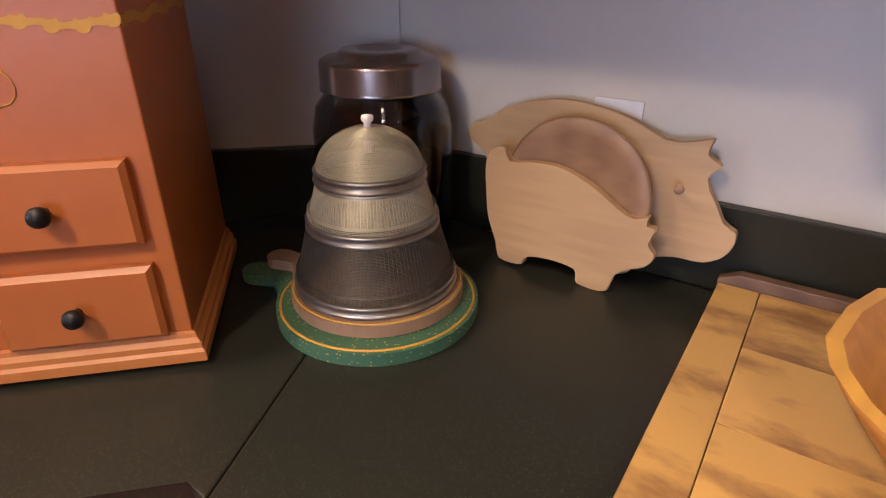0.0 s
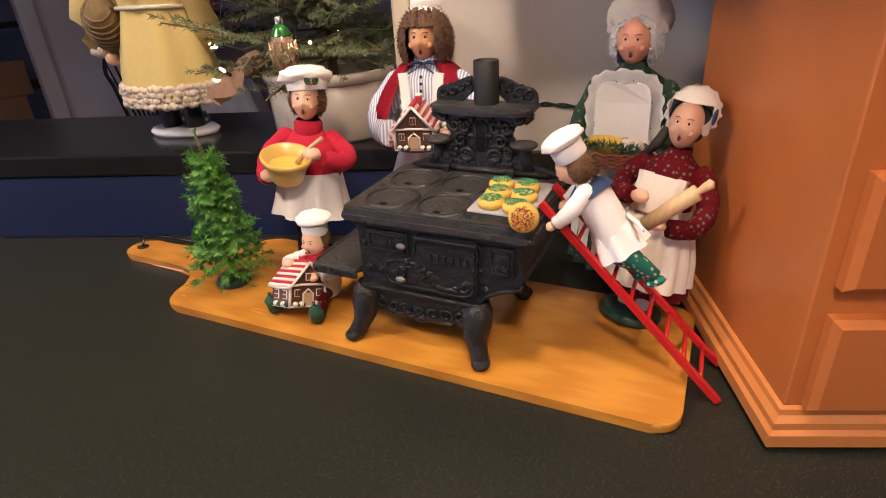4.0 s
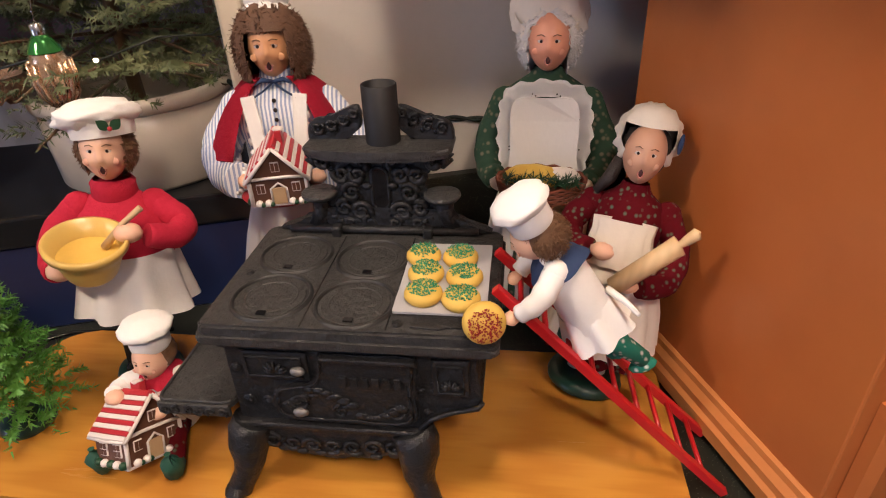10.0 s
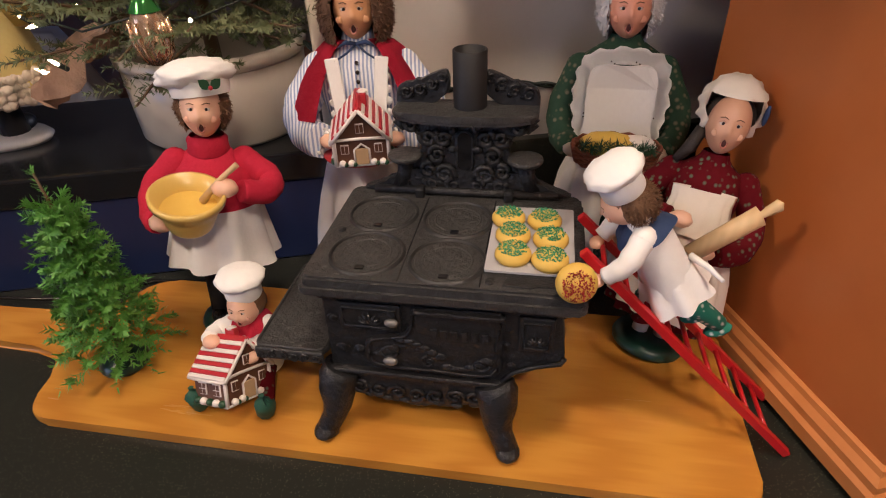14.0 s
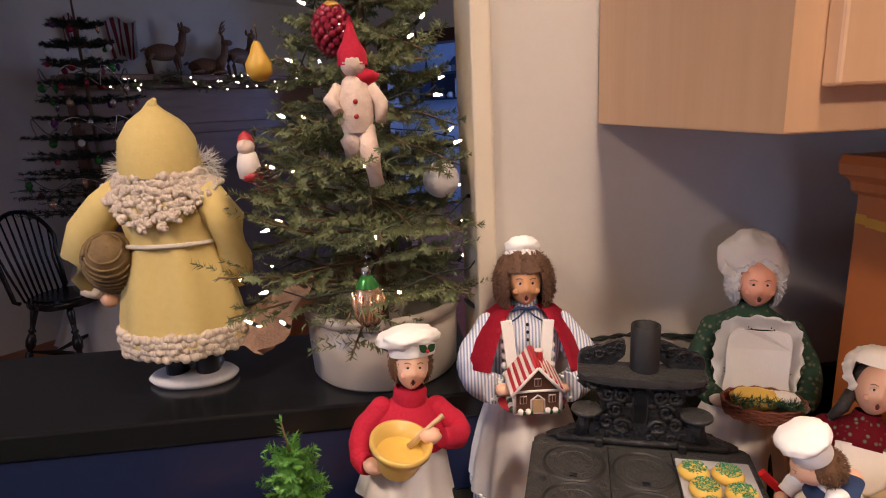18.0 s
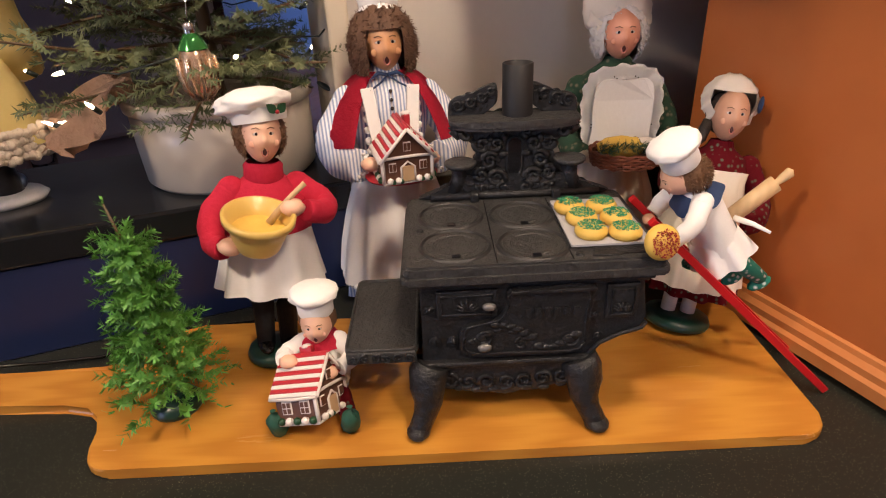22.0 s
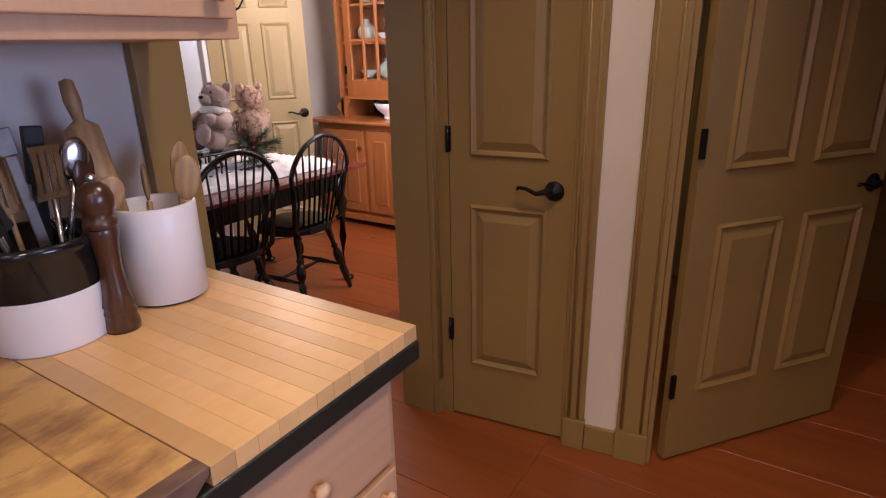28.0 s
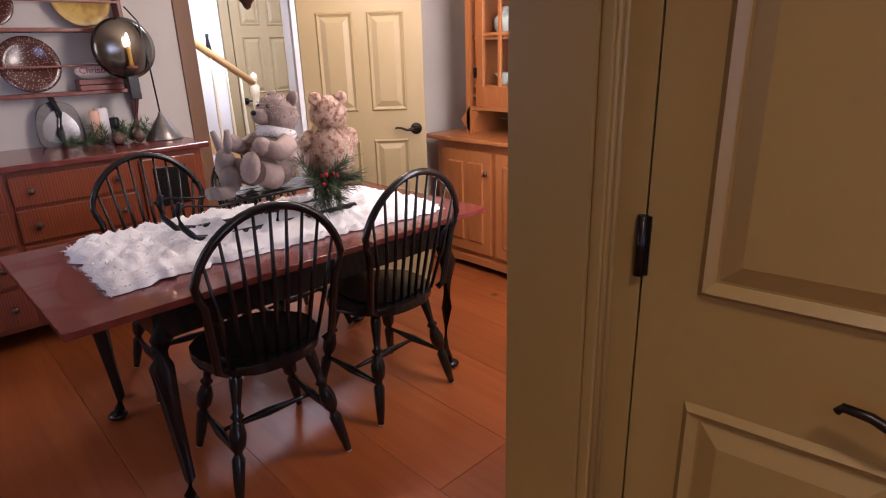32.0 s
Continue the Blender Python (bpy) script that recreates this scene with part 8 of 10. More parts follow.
d1 = thing("door_1", PAN @ pose(0.033, 0.020, 0.010), "closed taupe two-panel pantry door with bronze lever", "door", kind="structure")
part("leaf", panel_door(0.440, 2.03, 0.035, [(0.078, 0.356, 0.240, 0.878), (0.078, 0.356, 1.048, 1.92)]), "taupe", d1)
lever(d1, 0.378, 0.950, -0.0176, -1, -1)
for z in (0.375, 1.105, 1.82):
    hinge(d1, -0.004, z, -0.022)

LEAF = pose(2.325, -0.030, 0.012, 0, 0, -38)
d2 = thing("door_2", LEAF, "taupe panelled door standing open into the passage", "door", kind="structure")
part("leaf", panel_door(0.81, 2.03, 0.035, [(0.10, 0.37, 0.26, 0.86), (0.46, 0.73, 0.26, 0.86), (0.10, 0.37, 1.03, 1.62), (0.46, 0.73, 1.03, 1.62), (0.10, 0.37, 1.72, 1.92), (0.46, 0.73, 1.72, 1.92)]), "taupe", d2)
lever(d2, 0.755, 0.932, -0.0176, -1, -1)
for z in (0.30, 1.12, 1.82):
    hg = part("hinge", box(-0.012, 0.006, -0.030, -0.0180, z - 0.045, z + 0.045, 0.002), "bronze", d2, "dark bronze hinge")

d3 = thing("door_3", pose(3.716, 2.918, 0.012, 0, 0, 139) , "tall khaki six-panel door standing open into the dining room", "door", kind="structure")
M["khaki"] = mat("khaki_door_paint", (0.33, 0.25, 0.125), 0.45, scale=40, amount=0.08, bump=0.03)
W3 = 0.672
part("leaf", panel_door(W3, 2.03, 0.035, [(0.10, 0.30, 0.22, 0.90), (0.375, 0.575, 0.22, 0.90), (0.10, 0.30, 1.06, 1.585), (0.375, 0.575, 1.06, 1.585), (0.10, 0.30, 1.68, 1.92), (0.375, 0.575, 1.68, 1.92)]), "khaki", d3)
lever(d3, 0.055, 0.955, 0.0176, 1, 1)
part("edge_strip", box(W3 + 0.004, W3 + 0.030, -0.012, 0.012, 0.0, 2.05), "white", d3, "thin white strip beside the hinge edge")

# hall seen through the doorway
tp = thing("trim_hall", Matrix(), "brown wooden corner post of the hall opening", "trim", kind="structure")
M["postwood"] = mat("brown_post_wood", (0.23, 0.115, 0.05), 0.45, kind="wood", scale=6, stretch=(3, 3, 0.4), amount=0.25, bump=0.03)
part("post", box(2.952, 3.055, 4.405, 4.55, 0, 2.44, 0.003), "postwood", tp)
hd = thing("door_4", pose(4.08, 6.055, 0.01), "closed khaki six-panel door in the hall", "door", kind="structure")
part("leaf", panel_door(0.66, 2.03, 0.035, [(0.09, 0.29, 0.22, 0.90), (0.37, 0.57, 0.22, 0.90), (0.09, 0.29, 1.02, 1.56), (0.37, 0.57, 1.02, 1.56), (0.09, 0.29, 1.66, 1.92), (0.37, 0.57, 1.66, 1.92)]), "khaki", hd)
lever(hd, 0.05, 0.955, -0.0176, -1, 1)
for x0, x1 in ((-0.095, -0.008), (0.668, 0.755)):
    part("casing", box(x0, x1, -0.012, 0.02, 0, 2.12, 0.003), "khaki", hd)
M["stairwood"] = mat("honey_stair_wood", (0.56, 0.34, 0.13), 0.35, kind="wood", scale=8, amount=0.2, bump=0.02)
M["baluster"] = mat("cream_baluster", (0.66, 0.56, 0.36), 0.45, scale=30, amount=0.08, bump=0.02)
sr = thing("stair_railing", pose(0, 5.60, 0), "honey wood stair handrail with turned cream balusters", "railing")
nx, nz = 4.02, 1.15
part("newel", lathe([(0.045, 0.0), (0.045, 0.62), (0.030, 0.65), (0.038, 0.70), (0.026, 0.80), (0.036, 0.98), (0.026, 1.02), (0.042, 1.05), (0.042, 1.12), (0.022, 1.15), (0.034, 1.19), (0.030, 1.23), (0.0, 1.25)], 16, cap=False), "baluster", sr, at=pose(nx, 0, 0))
slope = 0.72
hr = [(nx, 0, nz), (nx - 1.0, 0, nz + slope)]
part("handrail", tube([hr[0], hr[1]], 0.032, 10), "stairwood", sr)
for k in range(1, 8):
    x = nx - 0.125 * k
    z1 = nz + slope * 0.125 * k - 0.03
    z0 = 0.36 + slope * 0.125 * k - 0.05
    L = z1 - z0
    part("baluster", lathe([(0.012, 0), (0.016, 0.12 * L), (0.011, 0.18 * L), (0.017, 0.35 * L), (0.010, 0.75 * L), (0.011, L)], 10), "baluster", sr, at=pose(x, 0, z0))
part("stringer", turned(slab([(nx, 0.22), (nx, 0.36), (nx - 1.0, 0.36 + slope), (nx - 1.0, 0.22 + slope)], -0.02, 0.02, 0.003), pose(0, 0, 0, 90)), "stairwood", sr)
st2 = thing("staircase", Matrix(), "wooden staircase rising behind the railing", "staircase", kind="structure")
for k in range(6):
    part("tread", box(nx - 0.26 * (k + 1), nx - 0.26 * k + 0.02, 5.63, 6.06, 0.187 * (k + 1) - 0.03, 0.187 * (k + 1), 0.004), "stairwood", st2)
    part("riser", box(nx - 0.26 * k - 0.02, nx - 0.26 * k - 0.004, 5.63, 6.06, 0.187 * k, 0.187 * (k + 1) - 0.031), "ceiling", st2)
single("wall_sconce", lathe([(0.0, 0.0), (0.030, 0.0), (0.034, 0.02), (0.026, 0.05), (0.012, 0.16), (0.018, 0.19), (0.0, 0.20)], 16, squash=(1, 0.5), cap=False), "blackmetal", pose(3.84, 6.062, 1.40), "dark tin candle sconce on hall wall", "sconce")

# ---- dining furniture ----
M["tablered"] = mat("red_brown_table_top", (0.185, 0.040, 0.030), 0.22, kind="wood", scale=6, stretch=(0.4, 3, 3), colour2=(0.12, 0.022, 0.016), bump=0.02, coat=0.3)
tbl = thing("dining_table", pose(2.43, 2.44, 0, 0, 0, 1), "long dining table with red-brown top and black legs", "table")
for k in range(4):
    part("plank", box(-0.80, 0.80, -0.44 + 0.22 * k, -0.2203 + 0.22 * k, 0.722, 0.744, 0.0015), "tablered", tbl)
for y in (-0.345, 0.345):
    part("apron", box(-0.55, 0.62, y - 0.012, y + 0.012, 0.60, 0.721, 0.002), "blackpaint", tbl)
for x in (-0.548, 0.618):
    part("apron", box(x - 0.012, x + 0.012, -0.33, 0.33, 0.60, 0.721, 0.002), "blackpaint", tbl)
for x, y in ((-0.55, -0.345), (0.62, -0.345), (-0.55, 0.345), (0.62, 0.345)):
    sx, sy = (-1 if x < 0 else 1), (-1 if y < 0 else 1)
    part("leg", merge(tube([(x, y, 0.72), (x, y, 0.60), (x + 0.018 * sx, y + 0.012 * sy, 0.52), (x + 0.010 * sx, y + 0.006 * sy, 0.30), (x + 0.0 * sx, y, 0.10), (x + 0.012 * sx, y + 0.008 * sy, 0.045)], [0.034, 0.034, 0.036, 0.024, 0.017, 0.020], 12), ball((x + 0.022 * sx, y + 0.014 * sy, 0.018), 0.034, None, 14, 8, (1.1, 1.0, 0.54))), "blackpaint", tbl, "black cabriole leg")


def windsor(m, label, arms=False):
    c = thing("windsor_chair", m, label, "chair", "chairs round the table")
    # seat: shield shape
    pts = [(0.20 * math.copysign(abs(math.cos(a)) ** 0.8, math.cos(a)), 0.20 * math.copysign(abs(math.sin(a)) ** 0.85, math.sin(a)) + 0.02) for a in np.linspace(0, 2 * math.pi, 40)[:-1]]
    part("seat", slab([(x * (1.08 if y > 0 else 1.0), y) for x, y in pts], 0.425, 0.462, 0.010), "blackpaint", c)
    part("seat_pad", slab([(x * 0.8, y * 0.8) for x, y in pts], 0.4625, 0.470, 0.003), "blackpaint", c)
    # back leans to -y
    bow = []
    for a in np.linspace(-0.12, math.pi + 0.12, 26):
        h = math.sin(a)
        x = 0.245 * math.cos(a) * (1.0 if h > 0.3 else 0.80 + 0.2 * (h + 0.12) / 0.42)
        z = 0.70 + 0.275 * h if h > 0 else 0.70 + h * 1.9
        bow.append((x, -0.155 - 0.16 * (z - 0.46), z))
    bow = [(-0.0 + bow[0][0] * 0.86, -0.150, 0.455)] + bow + [(bow[-1][0] * 0.86, -0.150, 0.455)]
    part("bow", tube(bow, 0.0135, 10), "blackpaint", c)
    for k in range(9):
        t = (k - 4) / 4
        xb, xt = 0.150 * t, 0.205 * t
        zt = 0.70 + 0.275 * math.sqrt(max(0.02, 1 - (xt / 0.245) ** 2))
        yt = -0.155 - 0.16 * (zt - 0.46)
        part("spindle", tube([(xb, -0.150 + 0.02 * t * t, 0.455), (xb * 0.6 + xt * 0.4, (-0.150 + yt) / 2 - 0.004, 0.455 + 0.5 * (zt - 0.455)), (xt, yt, zt)], [0.0065, 0.0078, 0.0045], 7), "blackpaint", c)
    leg_prof = [(0.012, 0.0), (0.018, 0.06), (0.022, 0.145), (0.014, 0.160), (0.014, 0.170), (0.026, 0.19), (0.029, 0.225), (0.020, 0.262), (0.013, 0.272), (0.023, 0.286), (0.013, 0.30), (0.016, 0.34), (0.022, 0.40), (0.014, 0.44)]
    feet = {}
    for sx in (-1, 1):
        for sy in (-1, 1):
            foot = Vector((sx * 0.205, 0.20 * sy + 0.02, 0.0))
            topp = Vector((sx * 0.125, 0.115 * sy + 0.02, 0.432))
            d = topp - foot
            mm = Matrix.Translation(foot) @ d.to_track_quat("Z", "Y").to_matrix().to_4x4()
            lg = part("leg", turned(lathe([(r, z * d.length / 0.44) for r, z in leg_prof], 12), mm), "blackpaint", c)
            part("foot_pad", lathe([(0.011, 0.0), (0.012, 0.004)], 10), "white", lg, "pale felt pad", at=pose(foot.x, foot.y, -0.0035))
            feet[sx, sy] = foot.lerp(topp, 0.36)
    def stretcher(a, b2):
        d = b2 - a
        mm = Matrix.Translation(a) @ d.to_track_quat("Z", "Y").to_matrix().to_4x4()
        L = d.length
        return turned(lathe([(0.007, 0), (0.009, 0.15 * L), (0.012, 0.3 * L), (0.017, 0.5 * L), (0.012, 0.7 * L), (0.009, 0.85 * L), (0.007, L)], 10), mm)
    for sx in (-1, 1):
        part("stretcher", stretcher(feet[sx, -1], feet[sx, 1]), "blackpaint", c)
    part("stretcher", stretcher(feet[-1, -1].lerp(feet[-1, 1], 0.5), feet[1, -1].lerp(feet[1, 1], 0.5)), "blackpaint", c)
    return c


ch1 = windsor(pose(2.205, 2.135, 0.004, 0, 0, -4), "black painted bow-back windsor chair drawn up to the table")
for x, y, r in ((2.770, 2.165, 3), (2.235, 2.99, 176), (2.80, 3.02, 184), (1.52, 2.50, -88)):
    if x > 1.6:
        copy_thing(ch1, pose(x, y, 0.004, 0, 0, r))

# fleece runner
M["batting"] = mat("white_cotton_batting", (0.82, 0.81, 0.82), 0.95, scale=60, amount=0.05, bump=0.3)
bm = bmesh.new()
nx_, ny_ = 110, 44
grid = []
for i in range(nx_ + 1):
    row = []
    for j in range(ny_ + 1):
        u, v = i / nx_, j / ny_
        e = 1 + 0.06 * noise.noise(Vector((u * 9, 3.1, 0))) + 0.10 * noise.noise(Vector((u * 22, v * 2, 5))) + 0.05 * noise.noise(Vector((u * 55, v * 2, 8)))
        x = 1.80 + 1.29 * u + 0.03 * noise.noise(Vector((v * 9, u * 3, 1)))
        y = 2.455 + (v - 0.5) * 0.60 * e + 0.03 * math.sin(5 * u)
        edge = min(u, 1 - u, v * 0.45, (1 - v) * 0.45) / 0.05
        h = 0.040 * min(1, max(0, edge)) ** 0.5
        n = noise.noise(Vector((x * 13, y * 13, 0))) * 0.018 + noise.noise(Vector((x * 32, y * 32, 4))) * 0.013 + noise.noise(Vector((x * 80, y * 80, 9))) * 0.007
        row.append(bm.verts.new((x, y, 0.7465 + max(0.0, h + n * (0.3 + min(1, max(0, edge)))))))
    grid.append(row)
for i in range(nx_):
    for j in range(ny_):
        bm.faces.new((grid[i][j], grid[i + 1][j], grid[i + 1][j + 1], grid[i][j + 1])).smooth = True
rnd = random.Random(52)
for _ in range(4200):
    i, j = rnd.randrange(nx_ + 1), rnd.randrange(ny_ + 1)
    if rnd.random() < 0.45:
        j = rnd.choice((0, 1, ny_ - 1, ny_))
    elif rnd.random() < 0.2:
        i = rnd.choice((0, 1, nx_ - 1, nx_))
    p = grid[i][j].co
    out = Vector((rnd.uniform(-1, 1) + (1.4 if i > nx_ - 3 else -1.4 if i < 3 else 0), rnd.uniform(-1, 1) + (1.4 if j > ny_ - 3 else -1.4 if j < 3 else 0), rnd.uniform(0.1, 0.9))).normalized() * rnd.uniform(0.005, 0.014)
    side = out.cross(Vector((rnd.uniform(-1, 1), rnd.uniform(-1, 1), 1))).normalized() * 0.0016
    bm.faces.new([bm.verts.new(q) for q in (p - side, p + side, p + out * 0.6 + side, p + out)])
single("cotton_runner", bm, "batting", Matrix(), "fluffy white cotton batting laid along the table", "table runner")

# sled with two bears
sl = thing("toy_sled", pose(0, 0, 0), "black toy sled with curled iron runners on table", "sled")
for y in (2.36, 2.54):
    part("runner", tube([(2.10, y, 0.93), (2.085, y, 0.90), (2.09, y, 0.85), (2.13, y, 0.80), (2.20, y, 0.785), (2.45, y, 0.780), (2.80, y, 0.785)], 0.0115, 8), "blackmetal", sl)
    for x in (2.44, 2.72):
        part("stanchion", tube([(x, y, 0.782), (x + 0.01, y, 0.84), (x - 0.02, y, 0.892)], 0.009, 8), "blackmetal", sl)
    part("shaft", tube([(2.38, y, 0.90), (2.22, y - 0.01, 0.895), (2.12, y, 0.915), (2.07, y, 0.905)], 0.004, 6), "blackmetal", sl)
for k in range(3):
    part("slat", box(2.33, 2.83, 2.355 + 0.068 * k, 2.415 + 0.068 * k, 0.892, 0.904, 0.003), "blackpaint", sl)


def bear(name, m, body, label):
    fg = Figure()
    def fz(c, r, s, amp=0.10, seed=1.0):
        fg.add(rough_ball(c, r, s, amp, 7, 26, 18, seed), body)
    fz((0, 0, 0.085), 0.080, (0.95, 0.85, 1.10), seed=1)
    fz((0, -0.005, 0.215), 0.062, (1.0, 0.95, 0.98), seed=2)
    fz((0, -0.055, 0.200), 0.028, (0.95, 1.2, 0.85), seed=3)
    fg.add(ball((0, -0.088, 0.206), 0.010, None, 10, 8, (1.2, 0.7, 0.8)), "eye")
    for sx in (-1, 1):
        fz((sx * 0.046, 0.008, 0.268), 0.023, (1, 0.5, 1), seed=4)
        fg.add(ball((sx * 0.022, -0.058, 0.232), 0.006, None, 8, 6), "eye")
        fg.add(tube([(sx * 0.07, -0.01, 0.135), (sx * 0.085, -0.05, 0.105), (sx * 0.070, -0.09, 0.110)], [0.030, 0.028, 0.024], 12), body)
        fz((sx * 0.068, -0.098, 0.112), 0.026, (1, 1, 1), seed=6)
        fg.add(tube([(sx * 0.045, -0.03, 0.032), (sx * 0.060, -0.10, 0.036)], [0.042, 0.034], 12), body)
        fz((sx * 0.062, -0.125, 0.048), 0.038, (0.9, 0.6, 1.15), seed=7)
    fg.add(hairs((0, 0, 0.10), 0.082, (0.98, 0.9, 1.15), 1800, 0.012, 0.0009, 3, -1, 2, 0.4), body)
    fg.add(hairs((0, -0.005, 0.215), 0.062, (1.02, 0.97, 1.0), 1200, 0.010, 0.0009, 4, -1, 2, 0.3), body)
    if name == "teddy_bear":
        fg.add(lathe([(0.054, 0.146), (0.061, 0.152), (0.060, 0.170), (0.054, 0.178), (0.048, 0.178)], 28, cap=False), "cotton")
    return fg.done(name, m, label, "teddy bear", "bears on the sled")


M["mohair"] = mat("grey_beige_mohair", (0.46, 0.36, 0.32), 0.95, scale=90, colour2=(0.33, 0.25, 0.22), bump=0.4)
M["mohair2"] = mat("curly_brown_mohair", (0.55, 0.40, 0.31), 0.95, kind="blotch", scale=55, colour2=(0.30, 0.13, 0.09), bump=0.6)
M["plushdark"] = mat("grey_plush", (0.36, 0.30, 0.27), 0.95, scale=90, amount=0.25, bump=0.4)
bear("teddy_bear", pose(2.475, 2.445, 0.910, -16, 0, -80) @ Matrix.Scale(1.26, 4), "mohair", "grey-beige mohair teddy bear seated on the sled")
bear("curly_teddy_bear", pose(2.785, 2.475, 0.906, 0, 0, 160) @ Matrix.Scale(1.16, 4), "mohair2", "curly brown teddy bear seated behind on sled")
fg = Figure()
fg.add(rough_ball((0, 0, 0.06), 0.045, (0.9, 0.8, 1.2), 0.1, 6), "plushdark")
fg.add(rough_ball((0, 0, 0.135), 0.036, (0.95, 0.95, 1.0), 0.1, 6), "plushdark")
for sx in (-1, 1):
    fg.add(tube([(sx * 0.02, 0, 0.155), (sx * 0.03, 0.004, 0.19), (sx * 0.045, 0.0, 0.235)], [0.012, 0.016, 0.010], 10), "plushdark")
    fg.add(tube([(sx * 0.02, -0.02, 0.02), (sx * 0.03, -0.08, 0.02)], [0.026, 0.022], 10), "plushdark")
fg.done("plush_rabbit", pose(2.31, 2.42, 0.906, 0, -6, -80), "small grey plush rabbit propped on the bear", "plush toy", "bears on the sled")
rnd = random.Random(9)
sp = thing("pine_spray", pose(2.66, 2.36, 0.90), "dark pine spray with red berries on sled", "spray")
M["darkpine"] = mat("dark_pine_needles", (0.035, 0.065, 0.03), 0.6, scale=40, colour2=(0.07, 0.10, 0.04), bump=0)
tw = [((0, 0, 0), (rnd.uniform(-0.14, 0.12), rnd.uniform(-0.12, 0.04), rnd.uniform(-0.09, 0.13))) for _ in range(18)]
part("needles", needles(rnd, tw, 60, 0.065, 0.0016, 0.55), "darkpine", sp)
for k in range(7):
    part("berry", ball((rnd.uniform(-0.04, 0.04), rnd.uniform(-0.06, 0), rnd.uniform(0, 0.06)), 0.008, None, 8, 6), "candy_red", sp)

# sideboard
M["tiger"] = mat("tiger_maple_red", (0.31, 0.085, 0.03), 0.30, kind="wood", scale=10, stretch=(2, 2, 0.12), colour2=(0.135, 0.026, 0.010), bump=0.02, coat=0.3)
sbd = thing("sideboard", pose(0, 0, 0), "red-stained figured maple sideboard against the wall", "sideboard")
part("case", box(1.16, 2.745, 3.80, 4.40, 0.10, 0.899, 0.003), "tiger", sbd)
part("top", box(1.13, 2.785, 3.755, 4.412, 0.900, 0.930, 0.006), "tablered", sbd)
for x in (1.20, 2.70):
    for y in (3.84, 4.36):
        part("foot", lathe([(0.02, 0), (0.032, 0.05), (0.026, 0.099)], 12), "tiger", sbd, at=pose(x, y, 0))
for row, (z0, z1) in enumerate(((0.725, 0.870), (0.545, 0.705), (0.345, 0.525), (0.13, 0.325))):
    for x0, x1 in ((1.20, 1.78), (1.81, 2.36)):
        d = part("drawer", box(x0, x1, 3.782, 3.799, z0, z1, 0.004), "tiger", sbd)
        for kx in (x0 + 0.08, x1 - 0.08):
            part("knob", turned(lathe([(0.0, 0), (0.008, 0), (0.008, 0.01), (0.018, 0.018), (0.016, 0.028), (0.0, 0.032)], 14, cap=False), pose(kx, 3.782, (z0 + z1) / 2, 90)), "darkwood", d)
    if row == 1:
        continue
dp = part("cabinet_door", box(2.40, 2.70, 3.782, 3.799, 0.13, 0.87, 0.004), "tiger", sbd)
part("dark_panel", box(2.46, 2.64, 3.776, 3.7815, 0.60, 0.82, 0.003), "blackpaint", dp)

# wall shelf with plates
M["redwood"] = mat("red_shelf_wood", (0.22, 0.055, 0.032), 0.4, kind="wood", scale=8, stretch=(0.5, 3, 3), amount=0.3, bump=0.03)
sh = thing("plate_shelf", pose(0, 4.42, 0), "red-stained hanging plate shelf on the wall", "shelf")
for z in (1.205, 1.545, 1.87):
    part("shelf_board", box(1.35, 2.60, -0.13, -0.002, z, z + 0.022, 0.003), "redwood", sh)
for z in (1.36, 1.70):
    part("plate_rail", box(1.35, 2.60, -0.125, -0.110, z, z + 0.012, 0.002), "redwood", sh)
for x in (1.33, 2.60):
    part("side_panel", turned(slab(smooth_outline([(-0.135, 1.20), (-0.10, 1.15), (-0.03, 1.06), (-0.004, 1.04), (-0.004, 2.1), (-0.09, 2.1), (-0.135, 1.95), (-0.11, 1.7), (-0.135, 1.5)], 3), 0, 0.02), Matrix(((0, 0, 1, x), (1, 0, 0, 0), (0, 1, 0, 0), (0, 0, 0, 1)))), "redwood", sh)
M["redware"] = mat("redware_glaze", (0.075, 0.022, 0.014), 0.2, kind="speckle", scale=95, colour2=(0.42, 0.33, 0.28), bump=0.05, dot=0.20)
M["plate_yellow"] = mat("yellow_slipware", (0.50, 0.34, 0.08), 0.3, kind="blotch", scale=14, colour2=(0.36, 0.20, 0.05), bump=0.03)


def wall_plate(x, z, r, key, label):
    p = thing("display_plate", pose(x, 4.345, z + r, 80), label, "plate", "plates on the shelf")
    part("plate", lathe([(0.0, 0.008), (r * 0.62, 0.008), (r * 0.70, 0.014), (r * 0.97, 0.018), (r, 0.015), (r * 0.95, 0.008), (r * 0.6, 0.0), (0.0, 0.0)], 40, cap=False), key, p)
    return p


wall_plate(2.105, 1.228, 0.150, "redware", "dark speckled redware plate leaning on the shelf")
wall_plate(2.42, 1.568, 0.150, "plate_yellow", "yellow slip-decorated plate on the upper shelf")
wall_plate(1.98, 1.568, 0.120, "redware", "small redware plate on the upper shelf")
bk = thing("cushion_sign", pose(2.43, 4.335, 1.228), "small cream cushion on a stack of books", "cushion")
for k in range(2):
    part("book", box(-0.115, 0.115, -0.05, 0.05, 0.032 * k, 0.032 * k + 0.030, 0.003), "redwood", bk)
part("cushion", rough_ball((0, 0, 0.105), 0.062, (1.9, 0.6, 0.75), 0.03, 3), "cotton_c", bk)
part("stitched_word", turned(text_mesh("Christmas", 0.050, 0.0008), pose(0, -0.0405, 0.094, 90)), "candy_red", bk, "red stitched lettering")
